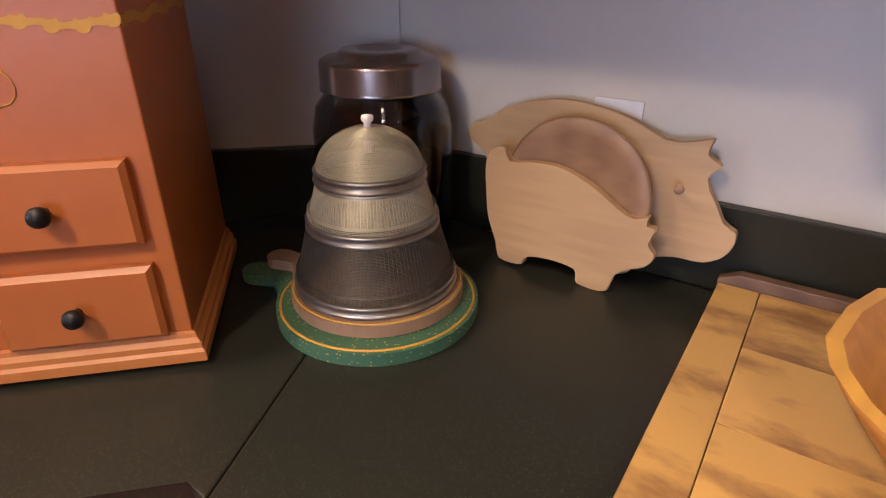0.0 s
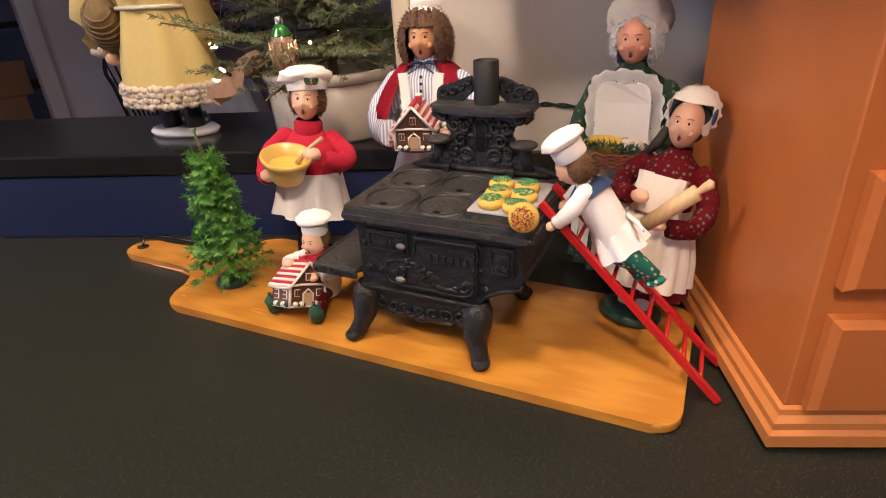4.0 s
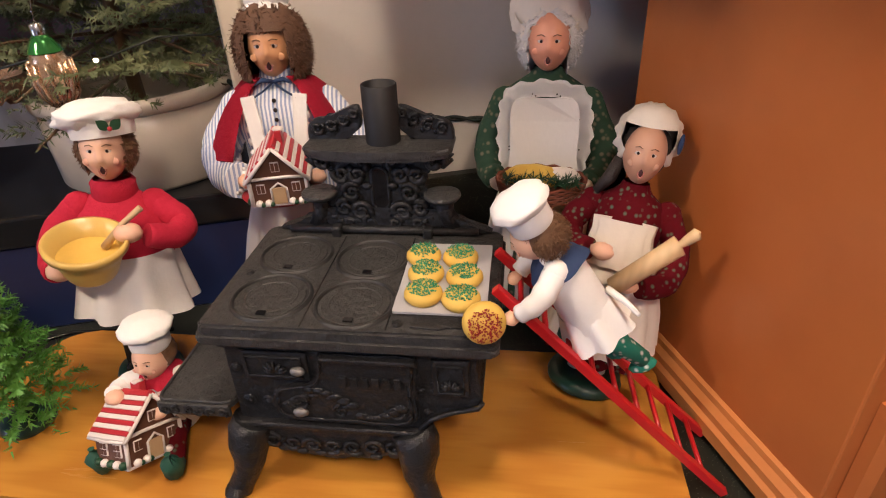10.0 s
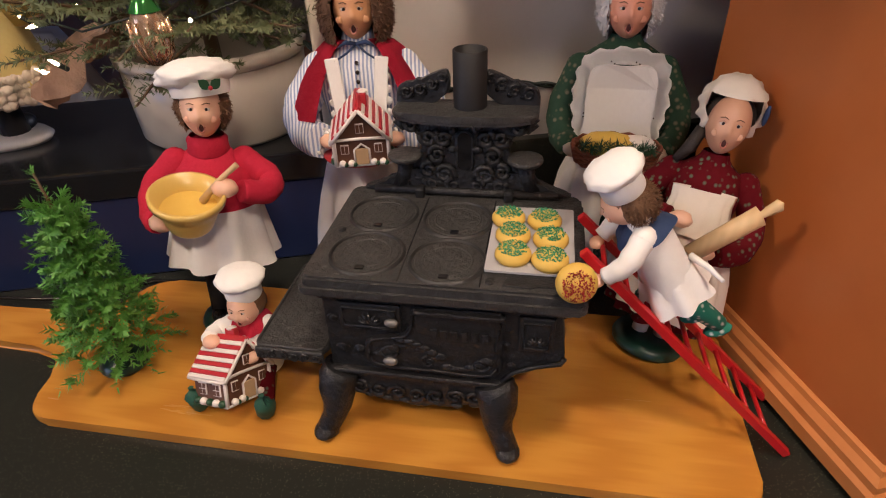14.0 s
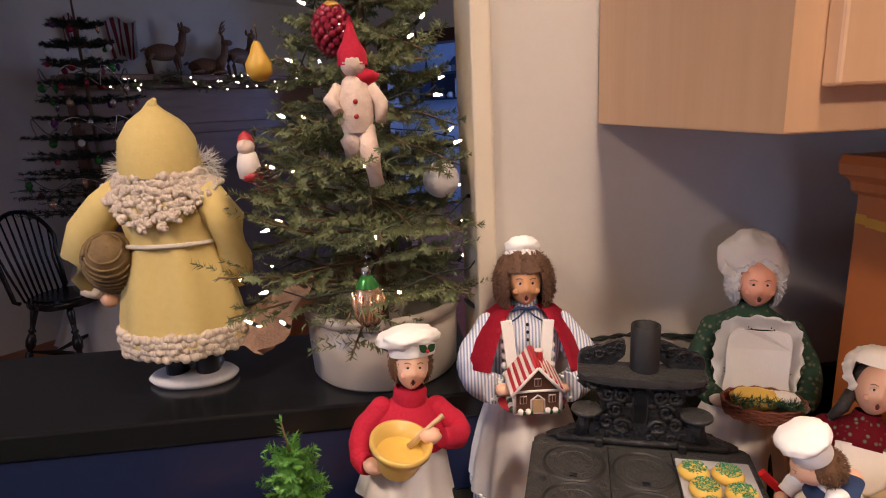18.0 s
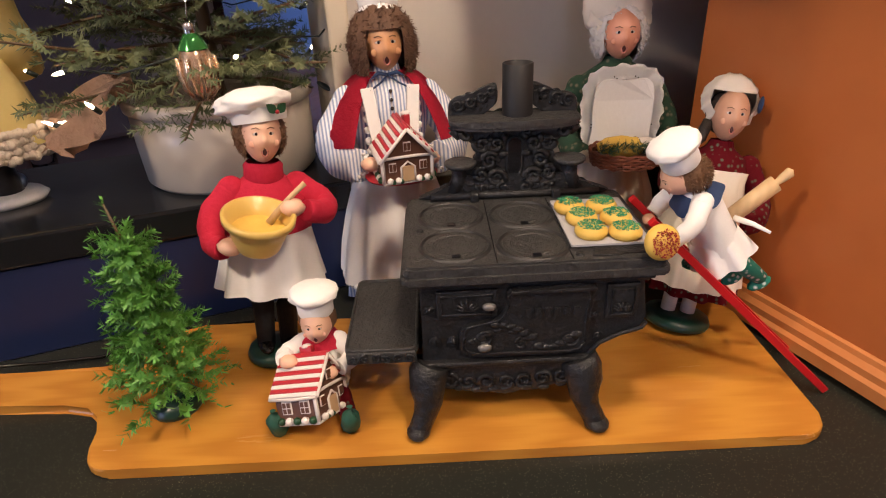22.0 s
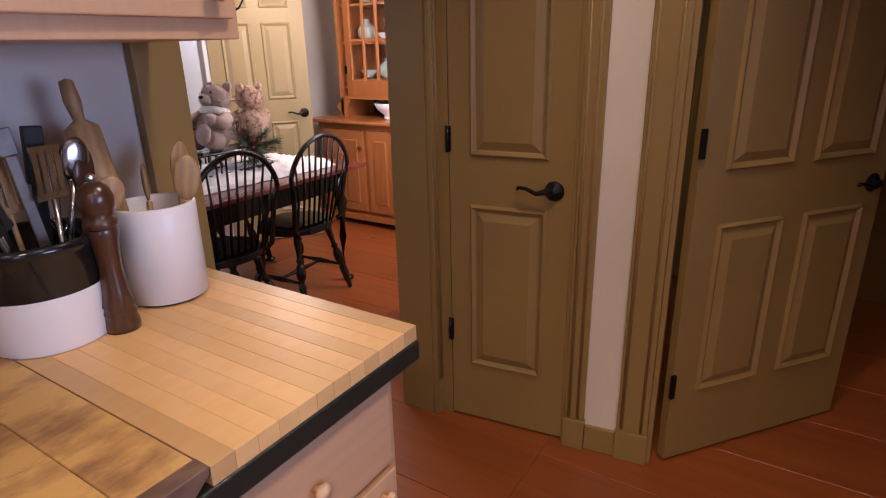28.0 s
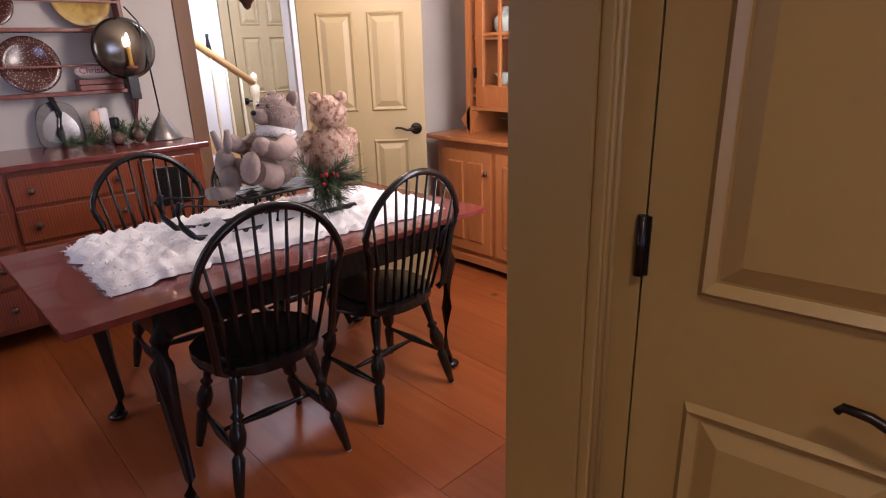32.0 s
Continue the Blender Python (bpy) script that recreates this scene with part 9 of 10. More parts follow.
single("candle_stub", lathe([(0.0, 0), (0.03, 0), (0.032, 0.01), (0.012, 0.02), (0.010, 0.09), (0.0, 0.09)], 14, cap=False), "blackmetal", pose(2.46, 4.36, 1.405 - 0.177 + 0.14), "dark candle stub behind the cushion", "candle")

# reflector lamp
M["smokytin"] = mat("smoky_polished_tin", (0.27, 0.24, 0.19), 0.22, metal=0.95, scale=12, colour2=(0.13, 0.11, 0.09), bump=0.05)
lp = thing("reflector_lamp", pose(2.665, 4.12, 0.931), "tin reflector candle lamp on a cone base", "lamp")
part("cone_base", lathe([(0.0, 0.0), (0.105, 0.0), (0.106, 0.006), (0.06, 0.07), (0.018, 0.135), (0.008, 0.16)], 28, cap=False), "tin", lp)
part("rod", tube([(0, 0, 0.15), (-0.01, 0, 0.40), (-0.03, 0, 0.66), (-0.09, 0, 0.74)], 0.005, 8), "blackmetal", lp)
part("reflector", turned(lathe([(0.0, 0.035), (0.08, 0.026), (0.14, 0.006), (0.165, -0.012), (0.168, -0.010), (0.142, 0.010), (0.08, 0.031), (0.0, 0.040)], 40, cap=False), pose(-0.12, 0.02, 0.52, 90)), "smokytin", lp, "dished tin reflector")
part("bracket", box(-0.15, -0.09, -0.03, 0.01, 0.24, 0.37, 0.006), "blackmetal", lp)
part("candle", tube([(-0.12, -0.05, 0.42), (-0.12, -0.05, 0.47), (-0.12, -0.05, 0.53)], [0.012, 0.010, 0.009], 10), "ochre", lp)
M["flame"] = mat("candle_bulb_glow", (1.0, 0.72, 0.40), 0.3, bump=0, emit=40.0)
part("flame_bulb", lathe([(0.006, 0.53), (0.012, 0.55), (0.008, 0.58), (0.0, 0.60)], 12, cap=False), "flame", lp, "glowing flame bulb", at=pose(-0.12, -0.05, 0))
part("drip_ring", rough_ball((-0.12, -0.05, 0.418), 0.022, (1.3, 1.3, 0.45), 0.3, 6), "redwood", lp)
part("cord", tube([(-0.12, 0.0, 0.24), (-0.14, 0.02, 0.12), (-0.17, 0.03, 0.06), (-0.16, 0.05, 0.004)], 0.004, 6), "blackmetal", lp)

# things on the sideboard
M["darktin"] = mat("blackened_tin", (0.13, 0.12, 0.115), 0.4, metal=0.8, scale=40, colour2=(0.06, 0.055, 0.05), bump=0.08)
sc = thing("tin_wall_mirror", pose(2.18, 4.34, 0.931, -6), "small arched tin frame leaning on the wall", "mirror")
part("frame", turned(slab(smooth_outline([(-0.10, 0.0), (0.10, 0.0), (0.11, 0.14), (0.08, 0.22), (0.0, 0.25), (-0.08, 0.22), (-0.11, 0.14)], 4), 0, 0.02, 0.005), pose(0, 0, 0, 90)), "darktin", sc)
part("mirror_glass", turned(slab(smooth_outline([(-0.075, 0.03), (0.075, 0.03), (0.08, 0.13), (0.0, 0.20), (-0.08, 0.13)], 4), 0, 0.002), pose(0, -0.0205, 0, 90)), "steelspoon", sc)
part("bracket_arm", tube([(0, -0.03, 0.22), (-0.02, -0.06, 0.27), (0.01, -0.05, 0.18), (-0.01, -0.06, 0.06), (0.0, -0.05, 0.004)], [0.012, 0.016, 0.011, 0.017, 0.024], 10), "darktin", sc)
for x, h, key, lab in ((2.345, 0.19, "clay", "pink wax pillar candle on the sideboard"), (2.385, 0.20, "cotton", "white wax pillar candle on the sideboard"), (2.44, 0.14, "blackmetal", "short dark candle on the sideboard")):
    c = thing("pillar_candle", pose(x, 4.24, 0.931), lab, "candle", "sideboard candles")
    part("wax", lathe([(0.0, 0.0), (0.028, 0.0), (0.028, h - 0.01), (0.022, h), (0.0, h - 0.006)], 18, cap=False), key, c)
    part("wick", tube([(0, 0, h - 0.006), (0.002, 0, h + 0.012)], 0.0015, 5), "blackmetal", c)
rnd = random.Random(31)
ga = thing("pine_garland", pose(2.42, 4.12, 0.931), "dark pine garland with cones on the sideboard", "garland")
tw = []
for k in range(30):
    a = -0.22 + 0.44 * k / 29
    tw.append(((a, 0.02 * math.sin(k), 0.02), (a + rnd.uniform(-0.07, 0.07), rnd.uniform(-0.07, 0.07), rnd.uniform(0.02, 0.12))))
part("needles", needles(rnd, tw, 50, 0.048, 0.0019, 0.7), "darkpine", ga)
for x in (-0.02, 0.09):
    part("cone", rough_ball((x, -0.06, 0.04), 0.030, (1, 1, 1.1), 0.35, 9, 20, 14, x), "oldwood_dark", ga)

# corner cupboard
M["pinewarm"] = mat("honey_pine_cupboard", (0.42, 0.155, 0.045), 0.32, kind="wood", scale=6, stretch=(3, 3, 0.4), colour2=(0.33, 0.105, 0.028), bump=0.02, coat=0.2)
cb = thing("dining_cupboard", pose(4.05, 3.20, 0), "honey pine cupboard with glazed upper doors", "cupboard")
part("base_case", box(0.02, 0.55, -1.45, 0.0, 0.08, 0.845, 0.003), "pinewarm", cb)
part("plinth", turned(slab(smooth_outline([(-1.46, 0.0), (-1.46, 0.09), (0.01, 0.09), (0.01, 0.0), (-0.10, 0.0), (-0.16, 0.045), (-0.4, 0.05), (-1.0, 0.05), (-1.3, 0.04), (-1.36, 0.0)], 2), 0, 0.02), Matrix(((0, 0, 1, 0.0), (1, 0, 0, 0), (0, 1, 0, 0), (0, 0, 0, 1)))), "pinewarm", cb)
part("counter", box(-0.04, 0.56, -1.50, 0.07, 0.846, 0.872, 0.005), "pinewarm", cb)
for k in range(3):
    y1 = -0.06 - 0.46 * k
    d = part("door", box(0.0, 0.019, y1 - 0.42, y1, 0.13, 0.79, 0.004), "pinewarm", cb)
    for pz in ((y1 - 0.19, y1 - 0.06), (y1 - 0.36, y1 - 0.23)):
        part("raised_panel", turned(frustum(-pz[1], -pz[0], 0.20, 0.72, 0, -0.008, 0.02, True), Matrix(((0, 1, 0, 0.0), (-1, 0, 0, 0), (0, 0, 1, 0), (0, 0, 0, 1)))), "pinewarm", d)
    part("knob", turned(lathe([(0.0, 0), (0.007, 0), (0.016, 0.014), (0.012, 0.026), (0.0, 0.028)], 12, cap=False), pose(0, y1 - 0.39, 0.66, 0, -90)), "darkwood", d)
part("upper_side", box(0.12, 0.55, -0.20, -0.17, 0.873, 2.20), "pinewarm", cb)
part("upper_bottom", box(0.142, 0.53, -1.40, -0.205, 1.10, 1.12), "pinewarm", cb)
part("upper_back", box(0.53, 0.55, -1.45, -0.20, 0.873, 2.20), "pinewarm", cb)
part("arch_panel", turned(slab(smooth_outline([(-1.45, 1.02), (-1.45, 1.045), (-0.20, 1.045), (-0.20, 0.88), (-0.225, 0.885), (-0.235, 0.95), (-0.27, 1.01), (-0.32, 1.025)], 2), 0, 0.02), Matrix(((0, 0, 1, 0.12), (1, 0, 0, 0), (0, 1, 0, 0), (0, 0, 0, 1)))), "pinewarm", cb)
# black panel stands in for the shade under the glazed doors
part("recess_back", box(0.50, 0.528, -1.40, -0.21, 0.88, 1.08), "blackpaint", cb)
for k in range(2):
    y1 = -0.26 - 0.52 * k
    d = part("glazed_door", merge(box(0.115, 0.14, y1 - 0.50, y1, 1.05, 1.17), box(0.115, 0.14, y1 - 0.50, y1, 2.08, 2.14), box(0.115, 0.14, y1 - 0.055, y1, 1.1705, 2.0795), box(0.115, 0.14, y1 - 0.50, y1 - 0.445, 1.1705, 2.0795)), "pinewarm", cb)
    for j in range(1, 3):
        part("muntin", box(0.118, 0.137, y1 - 0.055 - 0.13 * j - 0.009, y1 - 0.055 - 0.13 * j + 0.009, 1.1705, 2.0795), "pinewarm", d)
    for z in (1.47, 1.77):
        part("muntin", box(0.119, 0.136, y1 - 0.4445, y1 - 0.0555, z - 0.009, z + 0.009), "pinewarm", d)
    part("pane", box(0.126, 0.128, y1 - 0.4445, y1 - 0.0555, 1.1705, 2.0795), "glass", d).visible_shadow = False
    part("hinge", box(0.108, 0.1145, y1 - 0.01, y1 + 0.012, 1.22, 1.28), "bronze", d)
for z in (1.16, 1.44, 1.72):
    part("inner_shelf", box(0.15, 0.53, -1.40, -0.21, z, z + 0.018), "pinewarm", cb)
M["celadon"] = mat("pale_green_china", (0.52, 0.60, 0.55), 0.2, scale=20, amount=0.1, bump=0.02)
rnd = random.Random(8)
for z in (1.179, 1.459, 1.739):
    for k in range(6):
        y = -0.32 - 0.19 * k
        s = rnd.uniform(0.8, 1.15)
        prof = rnd.choice([[(0.0, 0), (0.04, 0), (0.075, 0.05), (0.08, 0.10), (0.05, 0.13), (0.02, 0.15), (0.025, 0.17), (0.0, 0.18)], [(0.0, 0), (0.035, 0), (0.04, 0.02), (0.085, 0.07), (0.082, 0.072), (0.03, 0.02), (0.0, 0.015)], [(0.0, 0), (0.05, 0), (0.06, 0.06), (0.045, 0.15), (0.055, 0.19), (0.05, 0.19), (0.04, 0.15), (0.0, 0.02)]])
        v = thing("china_piece", pose(4.38, 3.20 + y, z), "pale green and white china vessel inside the cupboard", "china", "china in the cupboard")
        part("vessel", lathe([(r * s, h * s) for r, h in prof], 20, cap=False), rnd.choice(["celadon", "white", "celadon"]), v)
wb = thing("footed_bowl", pose(4.24, 2.58, 0.873), "white footed bowl of greenery on the cupboard", "bowl")
part("bowl", lathe([(0.0, 0.0), (0.05, 0.0), (0.052, 0.012), (0.045, 0.03), (0.10, 0.075), (0.125, 0.125), (0.120, 0.126), (0.09, 0.075), (0.0, 0.05)], 28, cap=False), "white", wb)
tw = [((0, 0, 0.10), (rnd.uniform(-0.12, 0.12), rnd.uniform(-0.16, 0.20), rnd.uniform(0.12, 0.19))) for _ in range(18)]
part("greenery", needles(rnd, tw, 34, 0.036, 0.0026, 0.7), "darkpine", wb)

# chandelier hung over the table
cn = thing("chandelier", pose(2.46, 2.42, 1.56), "dark iron chandelier with scrolled arms over table", "chandelier")
part("drop", lathe([(0.0, -0.02), (0.012, -0.012), (0.016, 0.0), (0.035, 0.02), (0.042, 0.05), (0.030, 0.09), (0.018, 0.13), (0.018, 0.40), (0.006, 0.42), (0.006, 0.87)], 18, cap=False), "darkwood", cn)
for k in range(6):
    a = math.pi * k / 3 + 0.3
    ca, sa = math.cos(a), math.sin(a)
    arm_ = part("arm", tube([(r * ca, r * sa, z) for r, z in ((0.03, 0.12), (0.08, 0.05), (0.15, 0.035), (0.22, 0.06), (0.25, 0.11), (0.24, 0.15))], 0.005, 8), "blackmetal", cn)
    part("curl", tube([((0.16 + 0.035 * math.cos(t)) * ca, (0.16 + 0.035 * math.cos(t)) * sa, 0.075 + 0.035 * math.sin(t)) for t in np.linspace(-1.5, 3.6, 16)], 0.0035, 6), "blackmetal", arm_)
    part("candle_cup", lathe([(0.0, 0.15), (0.025, 0.155), (0.028, 0.165), (0.012, 0.17), (0.011, 0.25), (0.0, 0.25)], 12, cap=False), "cream", arm_, at=pose(0.24 * ca, 0.24 * sa, 0))

# ---- living room behind the bar ----
M["brownpanel"] = mat("brown_hearth_panelling", (0.20, 0.105, 0.065), 0.5, kind="wood", scale=4, stretch=(1, 0.4, 3), colour2=(0.13, 0.065, 0.04), bump=0.04)
M["feather"] = mat("dark_feather_green", (0.016, 0.030, 0.018), 0.8, scale=40, amount=0.4, bump=0)
M["deerwood"] = mat("carved_brown_deer", (0.20, 0.105, 0.06), 0.6, kind="wood", scale=12, amount=0.35, bump=0.08)
M["wingcloth"] = mat("grey_violet_upholstery", (0.13, 0.115, 0.14), 0.9, scale=120, amount=0.2, bump=0.2)
M["drape"] = mat("white_tree_skirt", (0.60, 0.58, 0.56), 0.9, scale=40, amount=0.12, bump=0.15)
M["cardboard"] = mat("brown_cardboard", (0.34, 0.21, 0.10), 0.75, scale=30, amount=0.15, bump=0.05)
M["zinc"] = mat("galvanized_zinc", (0.34, 0.35, 0.37), 0.42, metal=0.7, scale=18, colour2=(0.24, 0.25, 0.27), bump=0.05)
M["navyshelf"] = mat("navy_shelf_paint", (0.03, 0.045, 0.085), 0.5, scale=30, amount=0.2, bump=0.03)
# the blue cast of daylight is mixed into this wall colour
M["bluewall"] = mat("daylight_blue_wall", (0.42, 0.50, 0.60), 0.75, scale=50, amount=0.06, bump=0.03)
M["oxblood"] = mat("oxblood_casing", (0.055, 0.014, 0.012), 0.4, scale=30, amount=0.25, bump=0.03)
M["flag_red"] = mat("faded_red_bunting", (0.30, 0.03, 0.035), 0.85, scale=80, amount=0.2, bump=0.1)
M["mini"] = mat("tiny_warm_light", (1.0, 0.85, 0.6), 0.3, bump=0, emit=9.0)
M["silvered"] = mat("silvered_glass", (0.66, 0.62, 0.62), 0.15, metal=0.9, scale=30, amount=0.2, bump=0)
M["pinkball"] = mat("rose_glass", (0.50, 0.12, 0.13), 0.2, metal=0.5, scale=30, amount=0.2, bump=0)
M["violetball"] = mat("violet_glass", (0.20, 0.06, 0.22), 0.2, metal=0.5, scale=30, amount=0.2, bump=0)

structure("wall_living", box(-5.86, -5.75, 0.30, 3.6, 0, 2.44), "wall", "grey white painted wall behind the hearth")
structure("wall_living", box(-5.86, -5.75, -3.45, -1.25, 0, 2.44), "wall", "pale painted living room wall")
structure("wall_living", box(-5.86, -5.75, -1.25, 0.30, 2.08, 2.44), "wall", "painted wall above the store room opening")
structure("wall_north", box(-5.75, -4.95, 3.6, 3.72, 0, 2.44), "wall", "painted wall beside the blue room")
structure("wall_north", box(-3.78, -0.45, 3.6, 3.72, 0, 2.44), "wall", "painted wall beside the blue room")
structure("wall_north", box(-4.95, -3.78, 3.6, 3.72, 2.1, 2.44), "wall", "painted wall above the blue room opening")
structure("wall_blue", box(-7.85, -0.45, 6.6, 6.72, 0, 2.44), "bluewall", "wall with the blue of daylight put into its colour")
structure("wall_blue", box(-3.1, -3.0, 3.72, 6.6, 0, 2.44), "bluewall", "wall tinted with the blue of daylight")
tr = thing("casing_living", Matrix(), "cream painted casing of the store room opening", "trim", kind="structure")
part("jamb", box(-5.87, -5.72, 0.20, 0.30, 0, 2.08, 0.004), "wall", tr)
part("jamb", box(-5.87, -5.72, -1.25, -1.15, 0, 2.08, 0.004), "wall", tr)
part("head", box(-5.87, -5.72, -1.15, 0.20, 1.98, 2.08, 0.004), "wall", tr)
tr = thing("casing_blue", Matrix(), "dark oxblood casing of the blue room opening", "trim", kind="structure")
part("jamb", box(-3.88, -3.78, 3.57, 3.75, 0, 2.1, 0.004), "oxblood", tr)
part("jamb", box(-4.95, -4.85, 3.57, 3.75, 0, 2.1, 0.004), "oxblood", tr)
part("head", box(-4.85, -3.88, 3.57, 3.75, 2.0, 2.1, 0.004), "oxblood", tr)
tr = thing("casing_bar", SLANT, "cream painted casing at the end of the wall", "trim", kind="structure")
part("board", box(-1.188, -1.160, 0.010, 0.16, BAR + 0.001, 2.43, 0.004), "cream", tr)

# hearth with its mantel
he = thing("hearth", pose(-5.60, 2.2, 0), "dark brown panelled wooden hearth with a mantel shelf", "fireplace", kind="structure")
part("breast", box(-0.148, 0.0, -0.95, 1.15, 0, 1.70, 0.004), "brownpanel", he)
part("mantel_shelf", box(-0.148, 0.13, -1.02, 1.22, 1.755, 1.80, 0.008), "brownpanel", he)
part("moulding", box(-0.148, 0.07, -0.98, 1.18, 1.70, 1.754, 0.012), "brownpanel", he)
part("lintel", box(0.001, 0.05, -0.95, 1.15, 1.36, 1.44, 0.008), "brownpanel", he)
for y in (-0.93, -0.25, 0.43, 1.03):
    part("stile", box(0.001, 0.022, y, y + 0.10, 0, 1.355, 0.004), "brownpanel", he)
part("fire_opening", box(0.001, 0.012, -0.1, 0.40, 0, 0.75), "blackgloss", he)


def deer(m, lying, antlers, label):
    bm = rough_ball((0, 0, 0.13 if not lying else 0.055), 0.06, (1.75, 0.72, 0.85), 0.06, 2)
    z = 0.13 if not lying else 0.06
    tube([(0.085, 0, z), (0.125, 0, z + 0.06), (0.135, 0, z + 0.125)], [0.040, 0.025, 0.020], 10, bm)
    ball((0.150, 0, z + 0.140), 0.024, bm, 10, 8, (1.6, 0.85, 0.9))
    for sy in (-1, 1):
        ball((0.128, sy * 0.024, z + 0.163), 0.014, bm, 8, 6, (0.6, 0.7, 1.5))
        if lying:
            tube([(0.07, sy * 0.03, 0.04), (0.12, sy * 0.045, 0.016), (0.05, sy * 0.055, 0.012)], [0.022, 0.015, 0.010], 8, bm)
            tube([(-0.07, sy * 0.03, 0.05), (-0.02, sy * 0.055, 0.02), (-0.09, sy * 0.06, 0.012)], [0.030, 0.018, 0.010], 8, bm)
        else:
            tube([(0.075, sy * 0.022, 0.12), (0.085, sy * 0.024, 0.05), (0.080, sy * 0.024, 0.0)], [0.022, 0.011, 0.009], 8, bm)
            tube([(-0.080, sy * 0.022, 0.12), (-0.095, sy * 0.024, 0.06), (-0.085, sy * 0.024, 0.0)], [0.026, 0.012, 0.009], 8, bm)
        if antlers:
            tube([(0.135, sy * 0.012, z + 0.165), (0.115, sy * 0.05, z + 0.21), (0.13, sy * 0.075, z + 0.26)], [0.006, 0.005, 0.003], 6, bm)
            for k in range(3):
                tube([(0.118, sy * (0.04 + 0.014 * k), z + 0.195 + 0.022 * k), (0.150, sy * (0.05 + 0.02 * k), z + 0.225 + 0.02 * k)], [0.004, 0.002], 5, bm)
    tube([(-0.10, 0, z + 0.02), (-0.13, 0, z + 0.005)], [0.012, 0.006], 6, bm)
    return single("carved_deer", bm, "deerwood", m, label, "carved deer", "deer on the mantel")


deer(pose(-5.53, 1.88, 1.801, 0, 0, 80) @ Matrix.Scale(1.2, 4), False, False, "carved brown wooden deer standing on the mantel")
deer(pose(-5.53, 2.21, 1.801, 0, 0, 60) @ Matrix.Scale(1.2, 4), True, True, "carved brown wooden stag lying on the mantel")
deer(pose(-5.53, 2.53, 1.801, 0, 0, 105) @ Matrix.Scale(1.2, 4), False, False, "carved brown wooden deer standing on the mantel")

ga = thing("mantel_garland", pose(-5.50, 2.25, 1.80), "dark green garland with tiny warm lights along the mantel", "garland")
r8 = random.Random(81)
stem8 = [(0.02 + 0.015 * math.sin(k), -0.95 + 0.095 * k, 0.012 - 0.09 * abs(math.sin(k * 0.52)) * (1 if 0 < k < 20 else 0)) for k in range(21)]
stem8 = [(0.06, p[1], p[2] - 0.02) for p in stem8]
part("stem", tube(stem8, 0.010, 6), "stem", ga)
tw8 = []
for a, b2 in zip(stem8, stem8[1:]):
    for k in range(9):
        q = Vector(a).lerp(Vector(b2), r8.random())
        tw8.append((q, q + Vector((r8.uniform(-0.03, 0.07), r8.uniform(-0.07, 0.07), r8.uniform(-0.05, 0.06)))))
part("sprigs", needles(r8, tw8, 26, 0.022, 0.0016), "pine", ga)
for k in range(34):
    q = Vector(stem8[r8.randrange(20)]).lerp(Vector(stem8[r8.randrange(20)]), 0.02)
    part("bulb", ball((q.x + r8.uniform(0.02, 0.08), q.y + r8.uniform(-0.05, 0.05), q.z + r8.uniform(-0.05, 0.05)), 0.0065, None, 6, 5), "mini", ga)

# bunting over the mantel
for y, w, h, s in ((1.36, 0.13, 0.20, 1), (1.70, 0.24, 0.26, 2)):
    bm = bmesh.new()
    n = 10
    rows8 = []
    for i in range(7):
        rows8.append([bm.verts.new((0.012 * math.sin(k * 1.5 + i * 0.5 + s), (k / n - 0.5) * w * (1 - 0.05 * i), -h * i / 6 - 0.02 * math.sin(k * 0.8 + s))) for k in range(n + 1)])
    for a, b2 in zip(rows8, rows8[1:]):
        for k in range(n):
            fc = bm.faces.new((a[k], a[k + 1], b2[k + 1], b2[k]))
            fc.smooth, fc.material_index = True, k % 2
    bmesh.ops.solidify(bm, geom=bm.faces, thickness=0.001)
    single("striped_bunting", bm, ["flag_red", "drape"], pose(-5.72, y, 2.19), "small red and white striped cloth hung on the wall", "bunting", "striped bunting")

# feather tree on a draped stand
bm = folds([(0.44, 0.0), (0.40, 0.10), (0.33, 0.30), (0.27, 0.50), (0.24, 0.585), (0.0, 0.60)], 72, 9, 0.05)
single("draped_stand", bm, "drape", pose(-5.27, 1.20, 0.006, 0, 0, 20), "low round stand draped with white cloth", "stand")
FT = pose(-5.27, 1.20, 0.606)
ft = thing("feather_tree", FT, "tall dark feather tree hung with old glass ornaments", "christmas tree")
part("base", lathe([(0.09, 0.0), (0.09, 0.03), (0.05, 0.06), (0.03, 0.07)], 20), "oldwood_dark", ft)
part("trunk", tube([(0, 0, 0.05), (0, 0, 0.8), (0, 0, 1.62)], [0.020, 0.014, 0.006], 10), "stem", ft)
hooks, feathers = [], []
